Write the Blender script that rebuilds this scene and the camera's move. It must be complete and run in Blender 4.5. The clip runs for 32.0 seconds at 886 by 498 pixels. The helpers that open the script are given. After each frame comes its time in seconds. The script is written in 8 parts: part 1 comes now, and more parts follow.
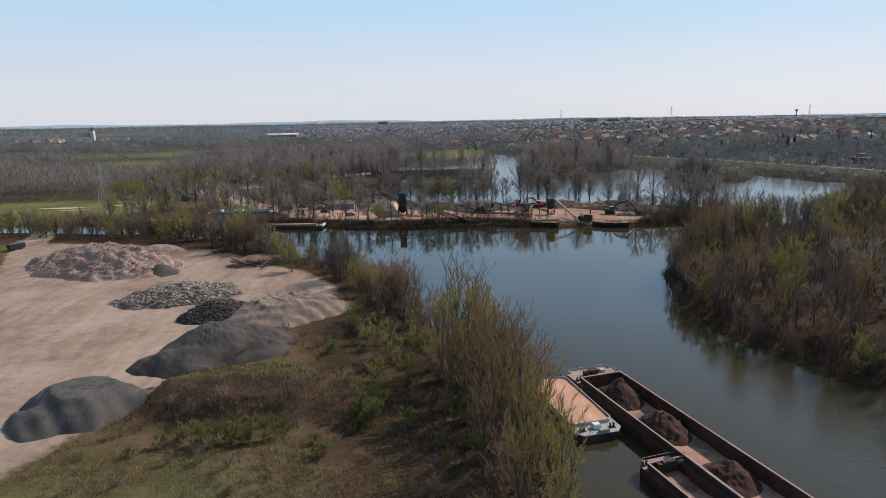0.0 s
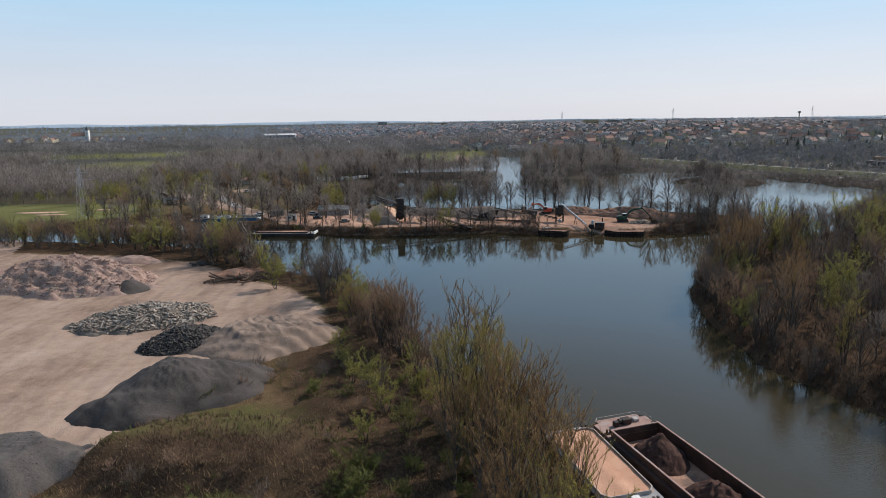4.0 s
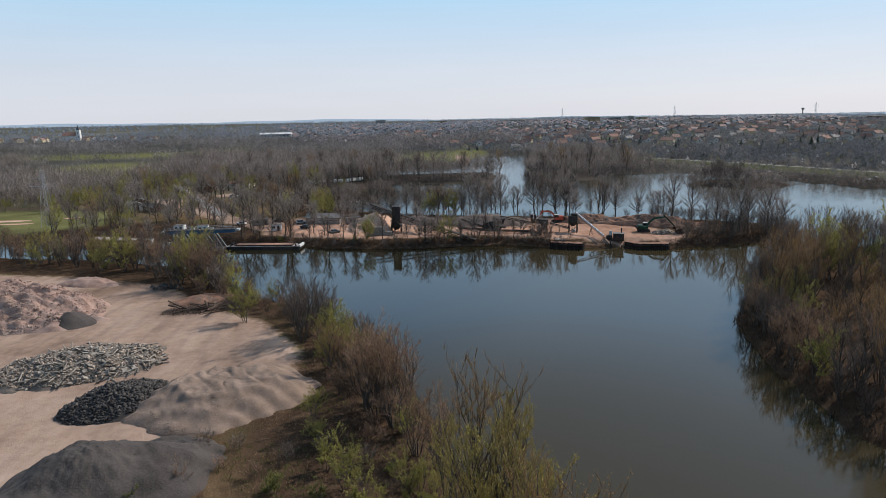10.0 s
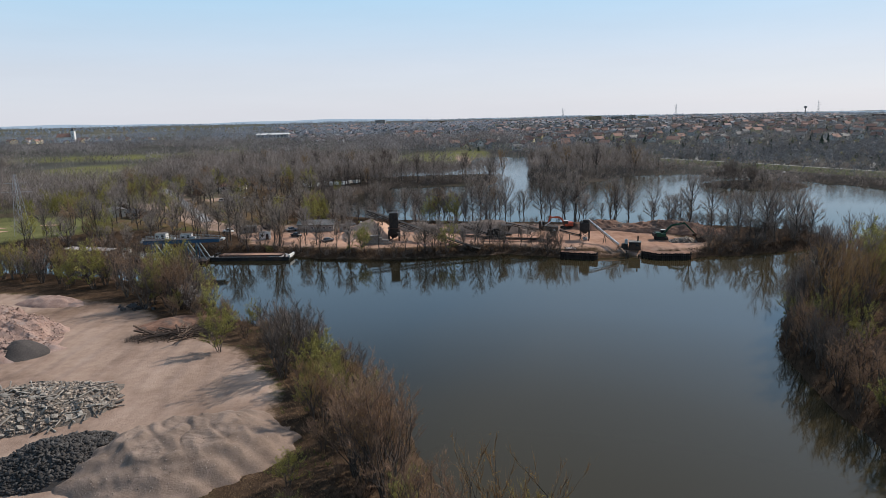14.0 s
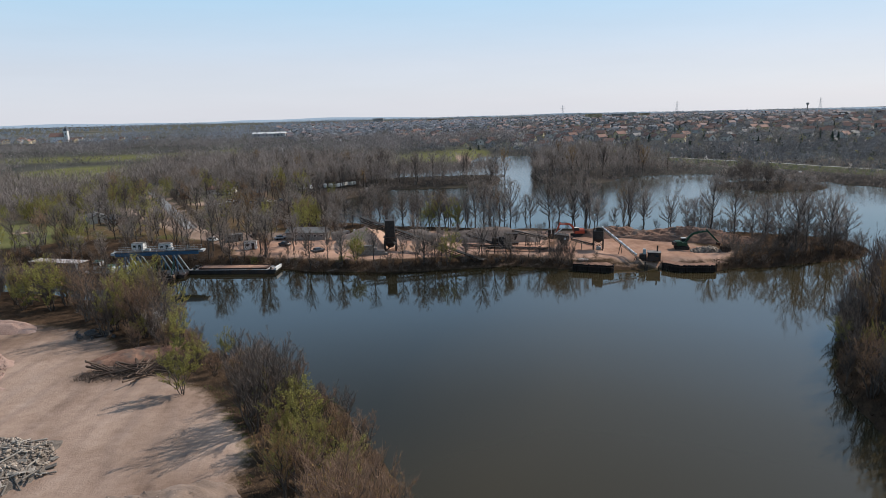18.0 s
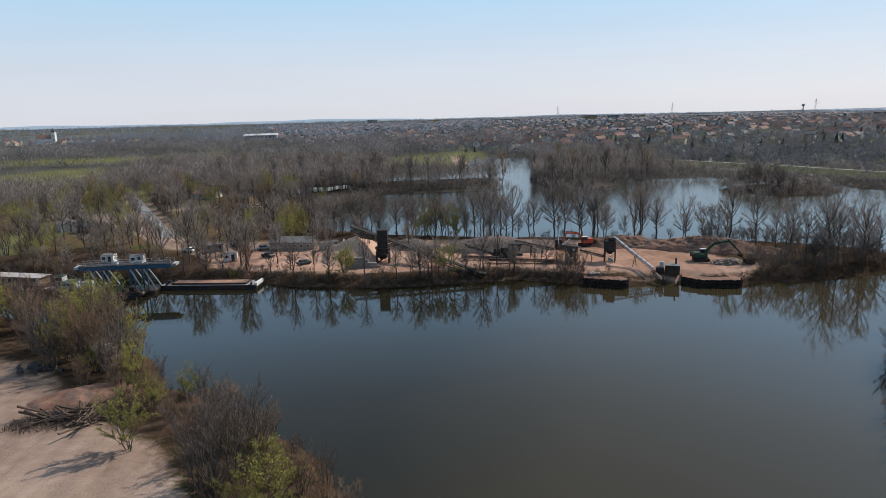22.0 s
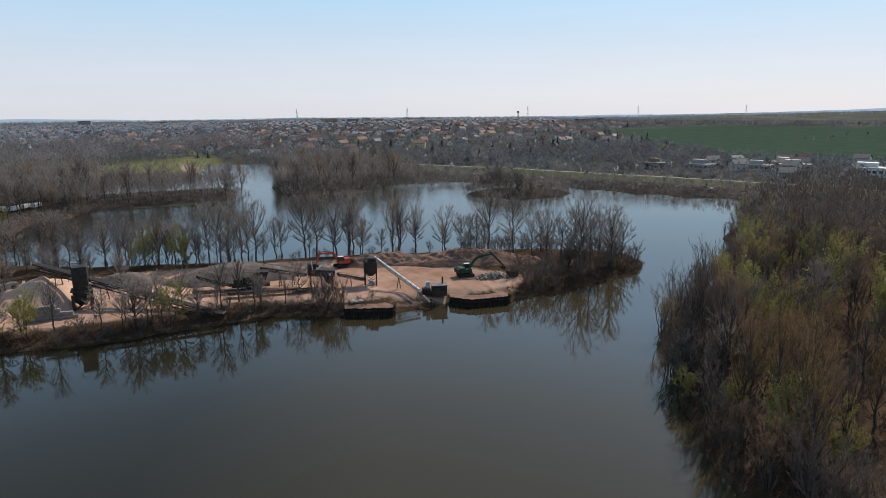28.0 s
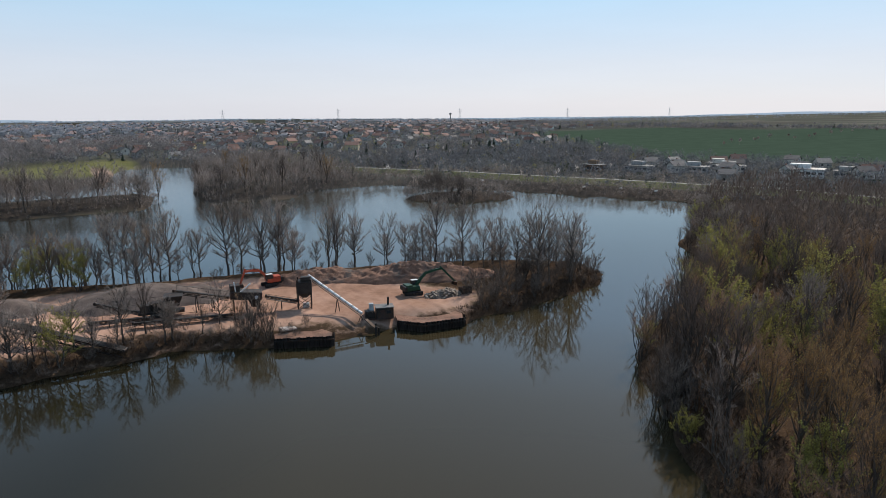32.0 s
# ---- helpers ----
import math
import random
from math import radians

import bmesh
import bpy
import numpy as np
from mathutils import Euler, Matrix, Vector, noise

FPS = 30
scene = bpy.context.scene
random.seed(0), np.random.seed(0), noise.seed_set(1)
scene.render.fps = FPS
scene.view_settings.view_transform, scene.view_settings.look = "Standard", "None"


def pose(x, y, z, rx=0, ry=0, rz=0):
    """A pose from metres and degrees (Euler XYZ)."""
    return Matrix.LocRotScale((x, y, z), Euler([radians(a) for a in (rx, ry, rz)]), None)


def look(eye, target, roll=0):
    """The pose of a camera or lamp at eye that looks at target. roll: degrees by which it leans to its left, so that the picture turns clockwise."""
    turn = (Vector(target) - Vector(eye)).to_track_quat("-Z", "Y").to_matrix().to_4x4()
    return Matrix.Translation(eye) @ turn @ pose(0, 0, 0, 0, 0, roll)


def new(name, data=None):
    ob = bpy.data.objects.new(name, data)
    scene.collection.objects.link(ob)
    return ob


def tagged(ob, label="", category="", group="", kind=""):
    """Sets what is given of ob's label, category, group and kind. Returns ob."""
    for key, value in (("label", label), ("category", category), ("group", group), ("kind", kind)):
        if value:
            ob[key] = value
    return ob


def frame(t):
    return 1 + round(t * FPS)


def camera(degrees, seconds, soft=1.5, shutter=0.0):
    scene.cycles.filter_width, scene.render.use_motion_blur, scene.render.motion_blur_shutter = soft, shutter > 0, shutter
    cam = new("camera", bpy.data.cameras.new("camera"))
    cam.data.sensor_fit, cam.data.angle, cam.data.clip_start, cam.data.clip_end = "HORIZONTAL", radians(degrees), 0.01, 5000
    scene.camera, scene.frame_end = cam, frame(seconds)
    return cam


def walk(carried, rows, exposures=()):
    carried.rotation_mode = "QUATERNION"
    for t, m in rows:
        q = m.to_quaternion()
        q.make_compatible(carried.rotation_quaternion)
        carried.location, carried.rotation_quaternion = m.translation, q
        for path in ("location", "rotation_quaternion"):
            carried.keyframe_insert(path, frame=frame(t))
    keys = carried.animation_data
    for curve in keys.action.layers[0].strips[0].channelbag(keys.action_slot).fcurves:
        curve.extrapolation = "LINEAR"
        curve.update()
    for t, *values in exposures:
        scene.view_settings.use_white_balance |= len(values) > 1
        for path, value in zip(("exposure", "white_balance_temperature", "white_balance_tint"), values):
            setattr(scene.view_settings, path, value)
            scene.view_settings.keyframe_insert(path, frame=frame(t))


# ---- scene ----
cam = camera(68.0, 32.0, soft=0.5)
PATH = [
    (0, (0.441, -2.558, 47.92), (0.491, -0.603, 47.505), -1.3),
    (1, (0.383, 2.346, 47.592), (0.435, 4.302, 47.179), -1.1),
    (2, (0.477, 7.078, 47.79), (0.528, 9.034, 47.375), -1.3),
    (3, (0.459, 12.068, 47.481), (0.511, 14.025, 47.068), -1.1),
    (3.5, (0.493, 14.464, 47.484), (0.545, 16.421, 47.071), -1.1),
    (5.5, (0.488, 24.183, 47.428), (0.542, 26.139, 47.015), -1.1),
    (6, (0.457, 26.821, 47.562), (0.511, 28.777, 47.146), -1.2),
    (7, (0.329, 31.815, 47.522), (0.384, 33.77, 47.105), -1.1),
    (8, (0.61, 36.065, 47.422), (0.663, 38.021, 47.005), -1.2),
    (9, (0.882, 39.743, 47.505), (0.935, 41.698, 47.087), -1.3),
    (10, (0.881, 44.054, 47.563), (0.935, 46.008, 47.144), -1.3),
    (11, (0.758, 48.432, 47.266), (0.812, 50.388, 46.848), -1.4),
    (12, (0.793, 53.048, 47.179), (0.847, 55.003, 46.76), -1.4),
    (13, (0.998, 57.446, 47.131), (1.051, 59.401, 46.712), -1.4),
    (14, (1.018, 62.045, 47.181), (1.072, 64.0, 46.761), -1.5),
    (14.5, (1.097, 64.317, 47.202), (1.15, 66.271, 46.78), -1.6),
    (16.5, (1.228, 73.879, 47.045), (1.282, 75.833, 46.621), -1.7),
    (17, (1.149, 76.235, 47.036), (1.205, 78.189, 46.612), -1.7),
    (18, (1.2, 80.812, 47.246), (1.256, 82.765, 46.82), -1.7),
    (19, (1.087, 85.09, 47.078), (1.145, 87.044, 46.653), -1.7),
    (20, (1.109, 89.684, 47.031), (1.167, 91.637, 46.605), -1.7),
    (21, (1.091, 93.964, 46.872), (1.15, 95.917, 46.446), -1.7),
    (21.5, (0.951, 96.213, 46.753), (1.011, 98.166, 46.328), -1.7),
    (22, (0.973, 98.5, 46.525), (1.046, 100.454, 46.103), -1.7),
    (22.5, (1.368, 101.113, 46.236), (1.501, 103.063, 45.813), -1.5),
    (23, (1.359, 103.354, 46.125), (1.55, 105.3, 45.704), -1.4),
    (23.5, (1.032, 105.497, 46.127), (1.279, 107.437, 45.705), -1.3),
    (24, (1.161, 107.719, 46.068), (1.469, 109.649, 45.645), -1.3),
    (24.5, (1.772, 110.195, 46.077), (2.154, 112.111, 45.652), -1.2),
    (25, (2.353, 112.039, 46.043), (2.822, 113.937, 45.618), -1.1),
    (25.5, (3.049, 113.952, 46.03), (3.614, 115.823, 45.605), -1.0),
    (26, (3.726, 117.215, 45.656), (4.39, 119.053, 45.232), -0.8),
    (26.5, (4.513, 119.46, 45.566), (5.266, 121.264, 45.141), -0.7),
    (28.5, (5.813, 126.856, 46.432), (6.621, 128.635, 46.004), -0.6),
    (29, (6.374, 129.032, 46.341), (7.181, 130.811, 45.914), -0.6),
    (29.5, (7.295, 131.609, 46.18), (8.129, 133.376, 45.752), -0.6),
    (30, (8.121, 134.212, 45.914), (8.983, 135.965, 45.487), -0.6),
    (30.5, (8.87, 136.596, 45.664), (9.752, 138.34, 45.239), -0.5),
    (31, (9.703, 139.241, 45.59), (10.621, 140.966, 45.163), -0.3),
    (31.5, (10.477, 141.531, 45.446), (11.435, 143.234, 45.019), -0.2),
    (32, (11.391, 143.574, 45.124), (12.378, 145.261, 44.7), -0.3),
]
walk(cam, [(t, look(eye, target, roll)) for t, eye, target, roll in PATH], [(0, 0.0, 6150, 11)])

# ---- light and sky ----
SUN_AZ, SUN_EL = radians(58), radians(41)   # azimuth clockwise from +y
world = bpy.data.worlds.new("sky")
world.use_nodes = True
scene.world = world
wn = world.node_tree.nodes
sky = wn.new("ShaderNodeTexSky")
sky.sky_type, sky.sun_disc = "NISHITA", False
sky.sun_elevation, sky.sun_rotation = SUN_EL, SUN_AZ
sky.air_density, sky.dust_density, sky.ozone_density = 0.8, 0.7, 2.0
tint = wn.new("ShaderNodeMix")
tint.data_type = "RGBA"   # thin high haze over the clear sky
tint.inputs[0].default_value = 0.85
up_ = wn.new("ShaderNodeSeparateXYZ")
world.node_tree.links.new(wn.new("ShaderNodeTexCoord").outputs["Generated"], up_.inputs[0])
veil = wn.new("ShaderNodeValToRGB")   # whitish at the horizon, bluer higher up
for z_, c_ in ((0.06, (0.645, 0.675, 0.72)), (0.16, (0.46, 0.665, 0.80)), (0.3, (0.43, 0.68, 0.93)), (0.42, (0.31, 0.42, 0.52)), (0.56, (0.21, 0.285, 0.36))):
    veil.color_ramp.elements.new(z_).color = (*c_, 1)
veil.color_ramp.elements[0].color, veil.color_ramp.elements[-1].color = (0.70, 0.695, 0.72, 1), (0.22, 0.35, 0.53, 1)
glow = wn.new("ShaderNodeVectorMath")
glow.operation = "MULTIPLY"
glow.inputs[1].default_value = (10, 10, 10)
world.node_tree.links.new(up_.outputs[2], veil.inputs[0])
world.node_tree.links.new(veil.outputs[0], glow.inputs[0])
# the hazy aureole round the sun: brighter towards it, dimmer away from it, high in the sky
geo_in = wn.new("ShaderNodeTexCoord").outputs["Generated"]


def wmath(op, a, b=0.0, c=0.0, clamp=False):
    node = wn.new("ShaderNodeMath")
    node.operation, node.use_clamp = op, clamp
    for sock, val in zip(node.inputs, (a, b, c)):
        if isinstance(val, bpy.types.NodeSocket):
            world.node_tree.links.new(val, sock)
        else:
            sock.default_value = val
    return node.outputs[0]


near_sun = wn.new("ShaderNodeVectorMath")
near_sun.operation = "DOT_PRODUCT"
near_sun.inputs[1].default_value = (math.sin(SUN_AZ) * math.cos(SUN_EL), math.cos(SUN_AZ) * math.cos(SUN_EL), math.sin(SUN_EL))
world.node_tree.links.new(geo_in, near_sun.inputs[0])
aureole = wmath("POWER", wmath("MAXIMUM", near_sun.outputs["Value"], 0.0), 6.0)
high_up = wmath("MULTIPLY_ADD", up_.outputs[2], 5.0, -1.0, True)
gain = wmath("MULTIPLY_ADD", high_up, wmath("MULTIPLY_ADD", aureole, 1.15, -0.2), 1.0)
# thin streaks of cloud in the haze
flat_ = wn.new("ShaderNodeMapping")
flat_.inputs["Scale"].default_value = (2.2, 2.2, 16.0)
world.node_tree.links.new(geo_in, flat_.inputs[0])
wisp = wn.new("ShaderNodeTexNoise")
wisp.inputs["Scale"].default_value, wisp.inputs["Detail"].default_value, wisp.inputs["Roughness"].default_value = 1.6, 6.0, 0.6
world.node_tree.links.new(flat_.outputs[0], wisp.inputs["Vector"])
gain = wmath("MULTIPLY", gain, wmath("MULTIPLY_ADD", wisp.outputs["Fac"], 0.10, 0.95))
lit = wn.new("ShaderNodeVectorMath")
lit.operation = "SCALE"
world.node_tree.links.new(glow.outputs[0], lit.inputs[0])
world.node_tree.links.new(gain, lit.inputs["Scale"])
world.node_tree.links.new(lit.outputs[0], tint.inputs[7])
world.node_tree.links.new(sky.outputs[0], tint.inputs[6])
world.node_tree.links.new(tint.outputs[2], wn["Background"].inputs[0])
wn["Background"].inputs[1].default_value = 0.11
sun = new("sun", bpy.data.lights.new("sun", "SUN"))
sun.data.energy, sun.data.angle, sun.data.color = 4.3, radians(0.55), (1.0, 0.865, 0.715)
sun_dir = Vector((math.sin(SUN_AZ) * math.cos(SUN_EL), math.cos(SUN_AZ) * math.cos(SUN_EL), math.sin(SUN_EL)))
sun.matrix_world = look(sun_dir * 300, (0, 0, 0))
scene.view_settings.exposure = 0.0

# ---- small building helpers ----
class Geo:
    """Collects vertices and faces for one mesh."""

    def __init__(self):
        self.v, self.f = [], []

    def add(self, vs, fs):
        k = len(self.v)
        self.v.extend(tuple(p) for p in vs)
        self.f.extend(tuple(i + k for i in f) for f in fs)
        return self

    def box(self, c, s, rz=0.0, rx=0.0, ry=0.0, taper=1.0):
        m = Matrix.Translation(c) @ Euler((rx, ry, rz)).to_matrix().to_4x4()
        x, y, z = s[0] / 2, s[1] / 2, s[2] / 2
        vs = [m @ Vector((i * x * (taper if k > 0 else 1), j * y * (taper if k > 0 else 1), k * z)) for k in (-1, 1) for i, j in ((-1, -1), (1, -1), (1, 1), (-1, 1))]
        return self.add(vs, [(3, 2, 1, 0), (4, 5, 6, 7), (0, 1, 5, 4), (1, 2, 6, 5), (2, 3, 7, 6), (3, 0, 4, 7)])

    def bevel_box(self, c, s, b=0.05, rz=0.0, rx=0.0, ry=0.0):
        m = Matrix.Translation(c) @ Euler((rx, ry, rz)).to_matrix().to_4x4()
        x, y, z = s[0] / 2, s[1] / 2, s[2] / 2
        b = min(b, x * 0.45, y * 0.45, z * 0.45)
        ring = lambda a, d, h: [Vector((i * a, j * d, h)) for i, j in ((-1, -1), (1, -1), (1, 1), (-1, 1))]
        vs = ring(x - b, y - b, -z) + ring(x, y, -z + b) + ring(x, y, z - b) + ring(x - b, y - b, z)
        fs = [(3, 2, 1, 0), (12, 13, 14, 15)]
        for r in range(3):
            for i in range(4):
                j = (i + 1) % 4
                fs.append((r * 4 + i, r * 4 + j, r * 4 + 4 + j, r * 4 + 4 + i))
        return self.add([m @ p for p in vs], fs)

    def tube(self, a, b, r0, r1=None, n=6, caps=True):
        a, b = Vector(a), Vector(b)
        r1 = r0 if r1 is None else r1
        d = (b - a).normalized()
        u = d.orthogonal().normalized()
        w = d.cross(u)
        vs = [p + (u * math.cos(2 * math.pi * i / n) + w * math.sin(2 * math.pi * i / n)) * r for p, r in ((a, r0), (b, r1)) for i in range(n)]
        fs = [(i, (i + 1) % n, n + (i + 1) % n, n + i) for i in range(n)]
        if caps:
            fs += [tuple(range(n - 1, -1, -1)), tuple(range(n, 2 * n))]
        return self.add(vs, fs)

    def beam(self, a, b, w, h=None):
        a, b = Vector(a), Vector(b)
        h = w if h is None else h
        d = (b - a).normalized()
        side = d.cross(Vector((0, 0, 1)))
        side = side.normalized() if side.length > 1e-4 else Vector((1, 0, 0))
        up = side.cross(d)
        vs = [p + side * i * w / 2 + up * j * h / 2 for p in (a, b) for i, j in ((-1, -1), (1, -1), (1, 1), (-1, 1))]
        return self.add(vs, [(3, 2, 1, 0), (4, 5, 6, 7), (0, 1, 5, 4), (1, 2, 6, 5), (2, 3, 7, 6), (3, 0, 4, 7)])

    def prism(self, outline, z0, z1):
        n = len(outline)
        vs = [(x, y, z0) for x, y in outline] + [(x, y, z1) for x, y in outline]
        fs = [tuple(range(n - 1, -1, -1)), tuple(range(n, 2 * n))] + [(i, (i + 1) % n, n + (i + 1) % n, n + i) for i in range(n)]
        return self.add(vs, fs)

    def mesh(self, name, material, smooth=False):
        me = bpy.data.meshes.new(name)
        me.from_pydata(self.v, [], self.f)
        me.materials.append(material)
        if smooth:
            me.polygons.foreach_set("use_smooth", [True] * len(me.polygons))
        me.update()
        return me


def part(name, geo, material, parent, label="", smooth=False, kind=""):
    me = geo if isinstance(geo, bpy.types.Mesh) else geo.mesh(name, material, smooth)
    ob = new(name, me)
    ob.parent = parent
    return tagged(ob, label, kind=kind)


def thing(name, label, category, at=None, group="", kind=""):
    ob = new(name)
    ob.empty_display_size = 0.5
    if at is not None:
        ob.matrix_basis = at
    return tagged(ob, label, category, group, kind)


def fast_mesh(name, verts, faces, material, smooth=False):
    """A mesh from numpy arrays; all faces have the same number of corners."""
    me = bpy.data.meshes.new(name)
    verts, faces = np.asarray(verts, np.float32), np.asarray(faces, np.int32)
    k = faces.shape[1]
    me.vertices.add(len(verts)), me.loops.add(faces.size), me.polygons.add(len(faces))
    me.vertices.foreach_set("co", verts.ravel())
    me.loops.foreach_set("vertex_index", faces.ravel())
    me.polygons.foreach_set("loop_start", np.arange(0, faces.size, k, dtype=np.int32))
    if smooth:
        me.polygons.foreach_set("use_smooth", np.ones(len(faces), bool))
    me.materials.append(material)
    me.update(calc_edges=True)
    return me


# ---- materials ----
def ramp(nt, fac, stops):
    r = nt.nodes.new("ShaderNodeValToRGB")
    while len(r.color_ramp.elements) < len(stops):
        r.color_ramp.elements.new(0.5)
    for e, (p, c) in zip(r.color_ramp.elements, stops):
        e.position, e.color = p, (*c, 1)
    nt.links.new(fac, r.inputs[0])
    return r.outputs[0]


def noise_tex(nt, coord, scale, detail=4.0, rough=0.55):
    n = nt.nodes.new("ShaderNodeTexNoise")
    n.inputs["Scale"].default_value, n.inputs["Detail"].default_value, n.inputs["Roughness"].default_value = scale, detail, rough
    nt.links.new(coord, n.inputs["Vector"])
    return n.outputs["Fac"]


def mix(nt, fac, a, b, mode="MIX"):
    m = nt.nodes.new("ShaderNodeMix")
    m.data_type, m.blend_type = "RGBA", mode
    for sock, val in ((m.inputs[0], fac), (m.inputs[6], a), (m.inputs[7], b)):
        if isinstance(val, bpy.types.NodeSocket):
            nt.links.new(val, sock)
        elif isinstance(val, (int, float)):
            sock.default_value = val
        else:
            sock.default_value = (*val, 1)
    return m.outputs[2]


def math_node(nt, op, a, b=0.0, c=None, clamp=False):
    m = nt.nodes.new("ShaderNodeMath")
    m.operation, m.use_clamp = op, clamp
    for i, val in enumerate((a, b) if c is None else (a, b, c)):
        if isinstance(val, bpy.types.NodeSocket):
            nt.links.new(val, m.inputs[i])
        else:
            m.inputs[i].default_value = val
    return m.outputs[0]


def base(name):
    m = bpy.data.materials.new(name)
    m.use_nodes = True
    nt = m.node_tree
    bsdf = nt.nodes["Principled BSDF"]
    return m, nt, bsdf


def surface(name, c1, c2, scale=1.0, rough=0.8, metal=0.0, bump=0.3, fine=8.0, vary=0.0, stain=None, island=False, where="Object", spec=0.3):
    """Two colours mixed by a coarse and a fine noise, an optional stain colour, and a fine relief."""
    m, nt, bsdf = base(name)
    coord = nt.nodes.new("ShaderNodeTexCoord").outputs["Object"] if where == "Object" else nt.nodes.new("ShaderNodeNewGeometry").outputs["Position"]
    a, b = noise_tex(nt, coord, scale, 5), noise_tex(nt, coord, scale * fine, 3, 0.65)
    both = math_node(nt, "ADD", math_node(nt, "MULTIPLY", a, 0.6), math_node(nt, "MULTIPLY", b, 0.4))
    col = ramp(nt, both, [(0.36, c1), (0.64, c2)])
    if stain:
        s = noise_tex(nt, coord, scale * 0.37, 6, 0.7)
        col = mix(nt, ramp(nt, s, [(0.52, (0, 0, 0)), (0.66, (1, 1, 1))]), col, stain)
    if vary:
        src = nt.nodes.new("ShaderNodeNewGeometry").outputs["Random Per Island"] if island else nt.nodes.new("ShaderNodeObjectInfo").outputs["Random"]
        hsv = nt.nodes.new("ShaderNodeHueSaturation")
        nt.links.new(col, hsv.inputs["Color"])
        nt.links.new(math_node(nt, "MULTIPLY_ADD", src, 2 * vary, 1 - vary), hsv.inputs["Value"])
        nt.links.new(math_node(nt, "MULTIPLY_ADD", src, 0.03 * vary, 0.5 - 0.015 * vary), hsv.inputs["Hue"])
        col = hsv.outputs[0]
    nt.links.new(col, bsdf.inputs["Base Color"])
    bsdf.inputs["Roughness"].default_value, bsdf.inputs["Metallic"].default_value = rough, metal
    bsdf.inputs["Specular IOR Level"].default_value = spec
    if bump:
        bp = nt.nodes.new("ShaderNodeBump")
        bp.inputs["Strength"].default_value, bp.inputs["Distance"].default_value = bump, 0.1
        nt.links.new(b, bp.inputs["Height"])
        nt.links.new(bp.outputs[0], bsdf.inputs["Normal"])
    return m


def leafy(name, c1, c2, scale=0.05, through_light=0.42, even=0.35, patchy=0.35):
    """Twigs or leaves: colour varies with the spike, the tree and a slow drift over the ground."""
    m, nt, bsdf = base(name)
    g = nt.nodes.new("ShaderNodeNewGeometry")
    drift = noise_tex(nt, g.outputs["Position"], scale, 2)
    rnd = nt.nodes.new("ShaderNodeObjectInfo").outputs["Random"]
    f = math_node(nt, "ADD", math_node(nt, "MULTIPLY", g.outputs["Random Per Island"], 0.4 if patchy < 0.5 else 0.22), math_node(nt, "MULTIPLY", rnd, 0.35 if patchy < 0.5 else 0.0))
    f = math_node(nt, "ADD", f, math_node(nt, "MULTIPLY_ADD", drift, patchy, 0.0 if patchy < 0.5 else 0.38 - patchy * 0.5))
    col = ramp(nt, f, [(0.2, c1), (0.85, c2)])
    nt.links.new(col, bsdf.inputs["Base Color"])
    bsdf.inputs["Roughness"].default_value = 0.8
    bsdf.inputs["Specular IOR Level"].default_value = 0.15
    # thin round twigs scatter light more evenly than flat slivers: lean the shading normal upwards
    bend = nt.nodes.new("ShaderNodeVectorMath")
    bend.operation, bend.inputs[1].default_value = "SCALE", (0, 0, 0)
    nt.links.new(g.outputs["Normal"], bend.inputs[0])
    bend.inputs["Scale"].default_value = 1 - even
    rise = nt.nodes.new("ShaderNodeVectorMath")
    rise.inputs[1].default_value = (0.0, 0.0, even * 1.2)
    nt.links.new(bend.outputs[0], rise.inputs[0])
    unit = nt.nodes.new("ShaderNodeVectorMath")
    unit.operation = "NORMALIZE"
    nt.links.new(rise.outputs[0], unit.inputs[0])
    nt.links.new(unit.outputs[0], bsdf.inputs["Normal"])
    tl = nt.nodes.new("ShaderNodeBsdfTranslucent")
    nt.links.new(col, tl.inputs["Color"])
    ms = nt.nodes.new("ShaderNodeMixShader")
    ms.inputs[0].default_value = through_light
    nt.links.new(bsdf.outputs[0], ms.inputs[1])
    nt.links.new(tl.outputs[0], ms.inputs[2])
    nt.links.new(ms.outputs[0], nt.nodes["Material Output"].inputs["Surface"])
    return m


M_BARK = surface("bark", (0.045, 0.037, 0.031), (0.13, 0.108, 0.092), 1.2, 0.9, bump=0.5, vary=0.3)
M_TWIG = leafy("bare twigs", (0.075, 0.059, 0.048), (0.205, 0.164, 0.136), 0.05, 0.18)
M_TWIG_PALE = leafy("pale bare twigs", (0.14, 0.116, 0.099), (0.35, 0.297, 0.257), 0.05, 0.22)
M_TWIG_RED = leafy("brown twigs", (0.135, 0.085, 0.058), (0.33, 0.215, 0.145), 0.05, 0.22)
M_TWIG_BUD = leafy("yellowish budding twigs", (0.15, 0.115, 0.05), (0.33, 0.265, 0.098), 0.05, 0.3)
M_TWIG_OCHRE = leafy("ochre budding twigs", (0.125, 0.08, 0.045), (0.30, 0.19, 0.092), 0.05, 0.25)
M_TWIG_GREEN = leafy("twigs hung with opening leaves", (0.135, 0.118, 0.05), (0.29, 0.255, 0.095), 0.05, 0.3)
M_BUD = leafy("yellow-green buds", (0.25, 0.205, 0.045), (0.46, 0.39, 0.085))
M_BUD_OCHRE = leafy("ochre buds", (0.23, 0.135, 0.05), (0.40, 0.255, 0.09))
M_LEAF = leafy("young leaves", (0.19, 0.178, 0.045), (0.40, 0.37, 0.10))
M_BLOSSOM = leafy("white blossom", (0.5, 0.46, 0.43), (0.78, 0.73, 0.68))
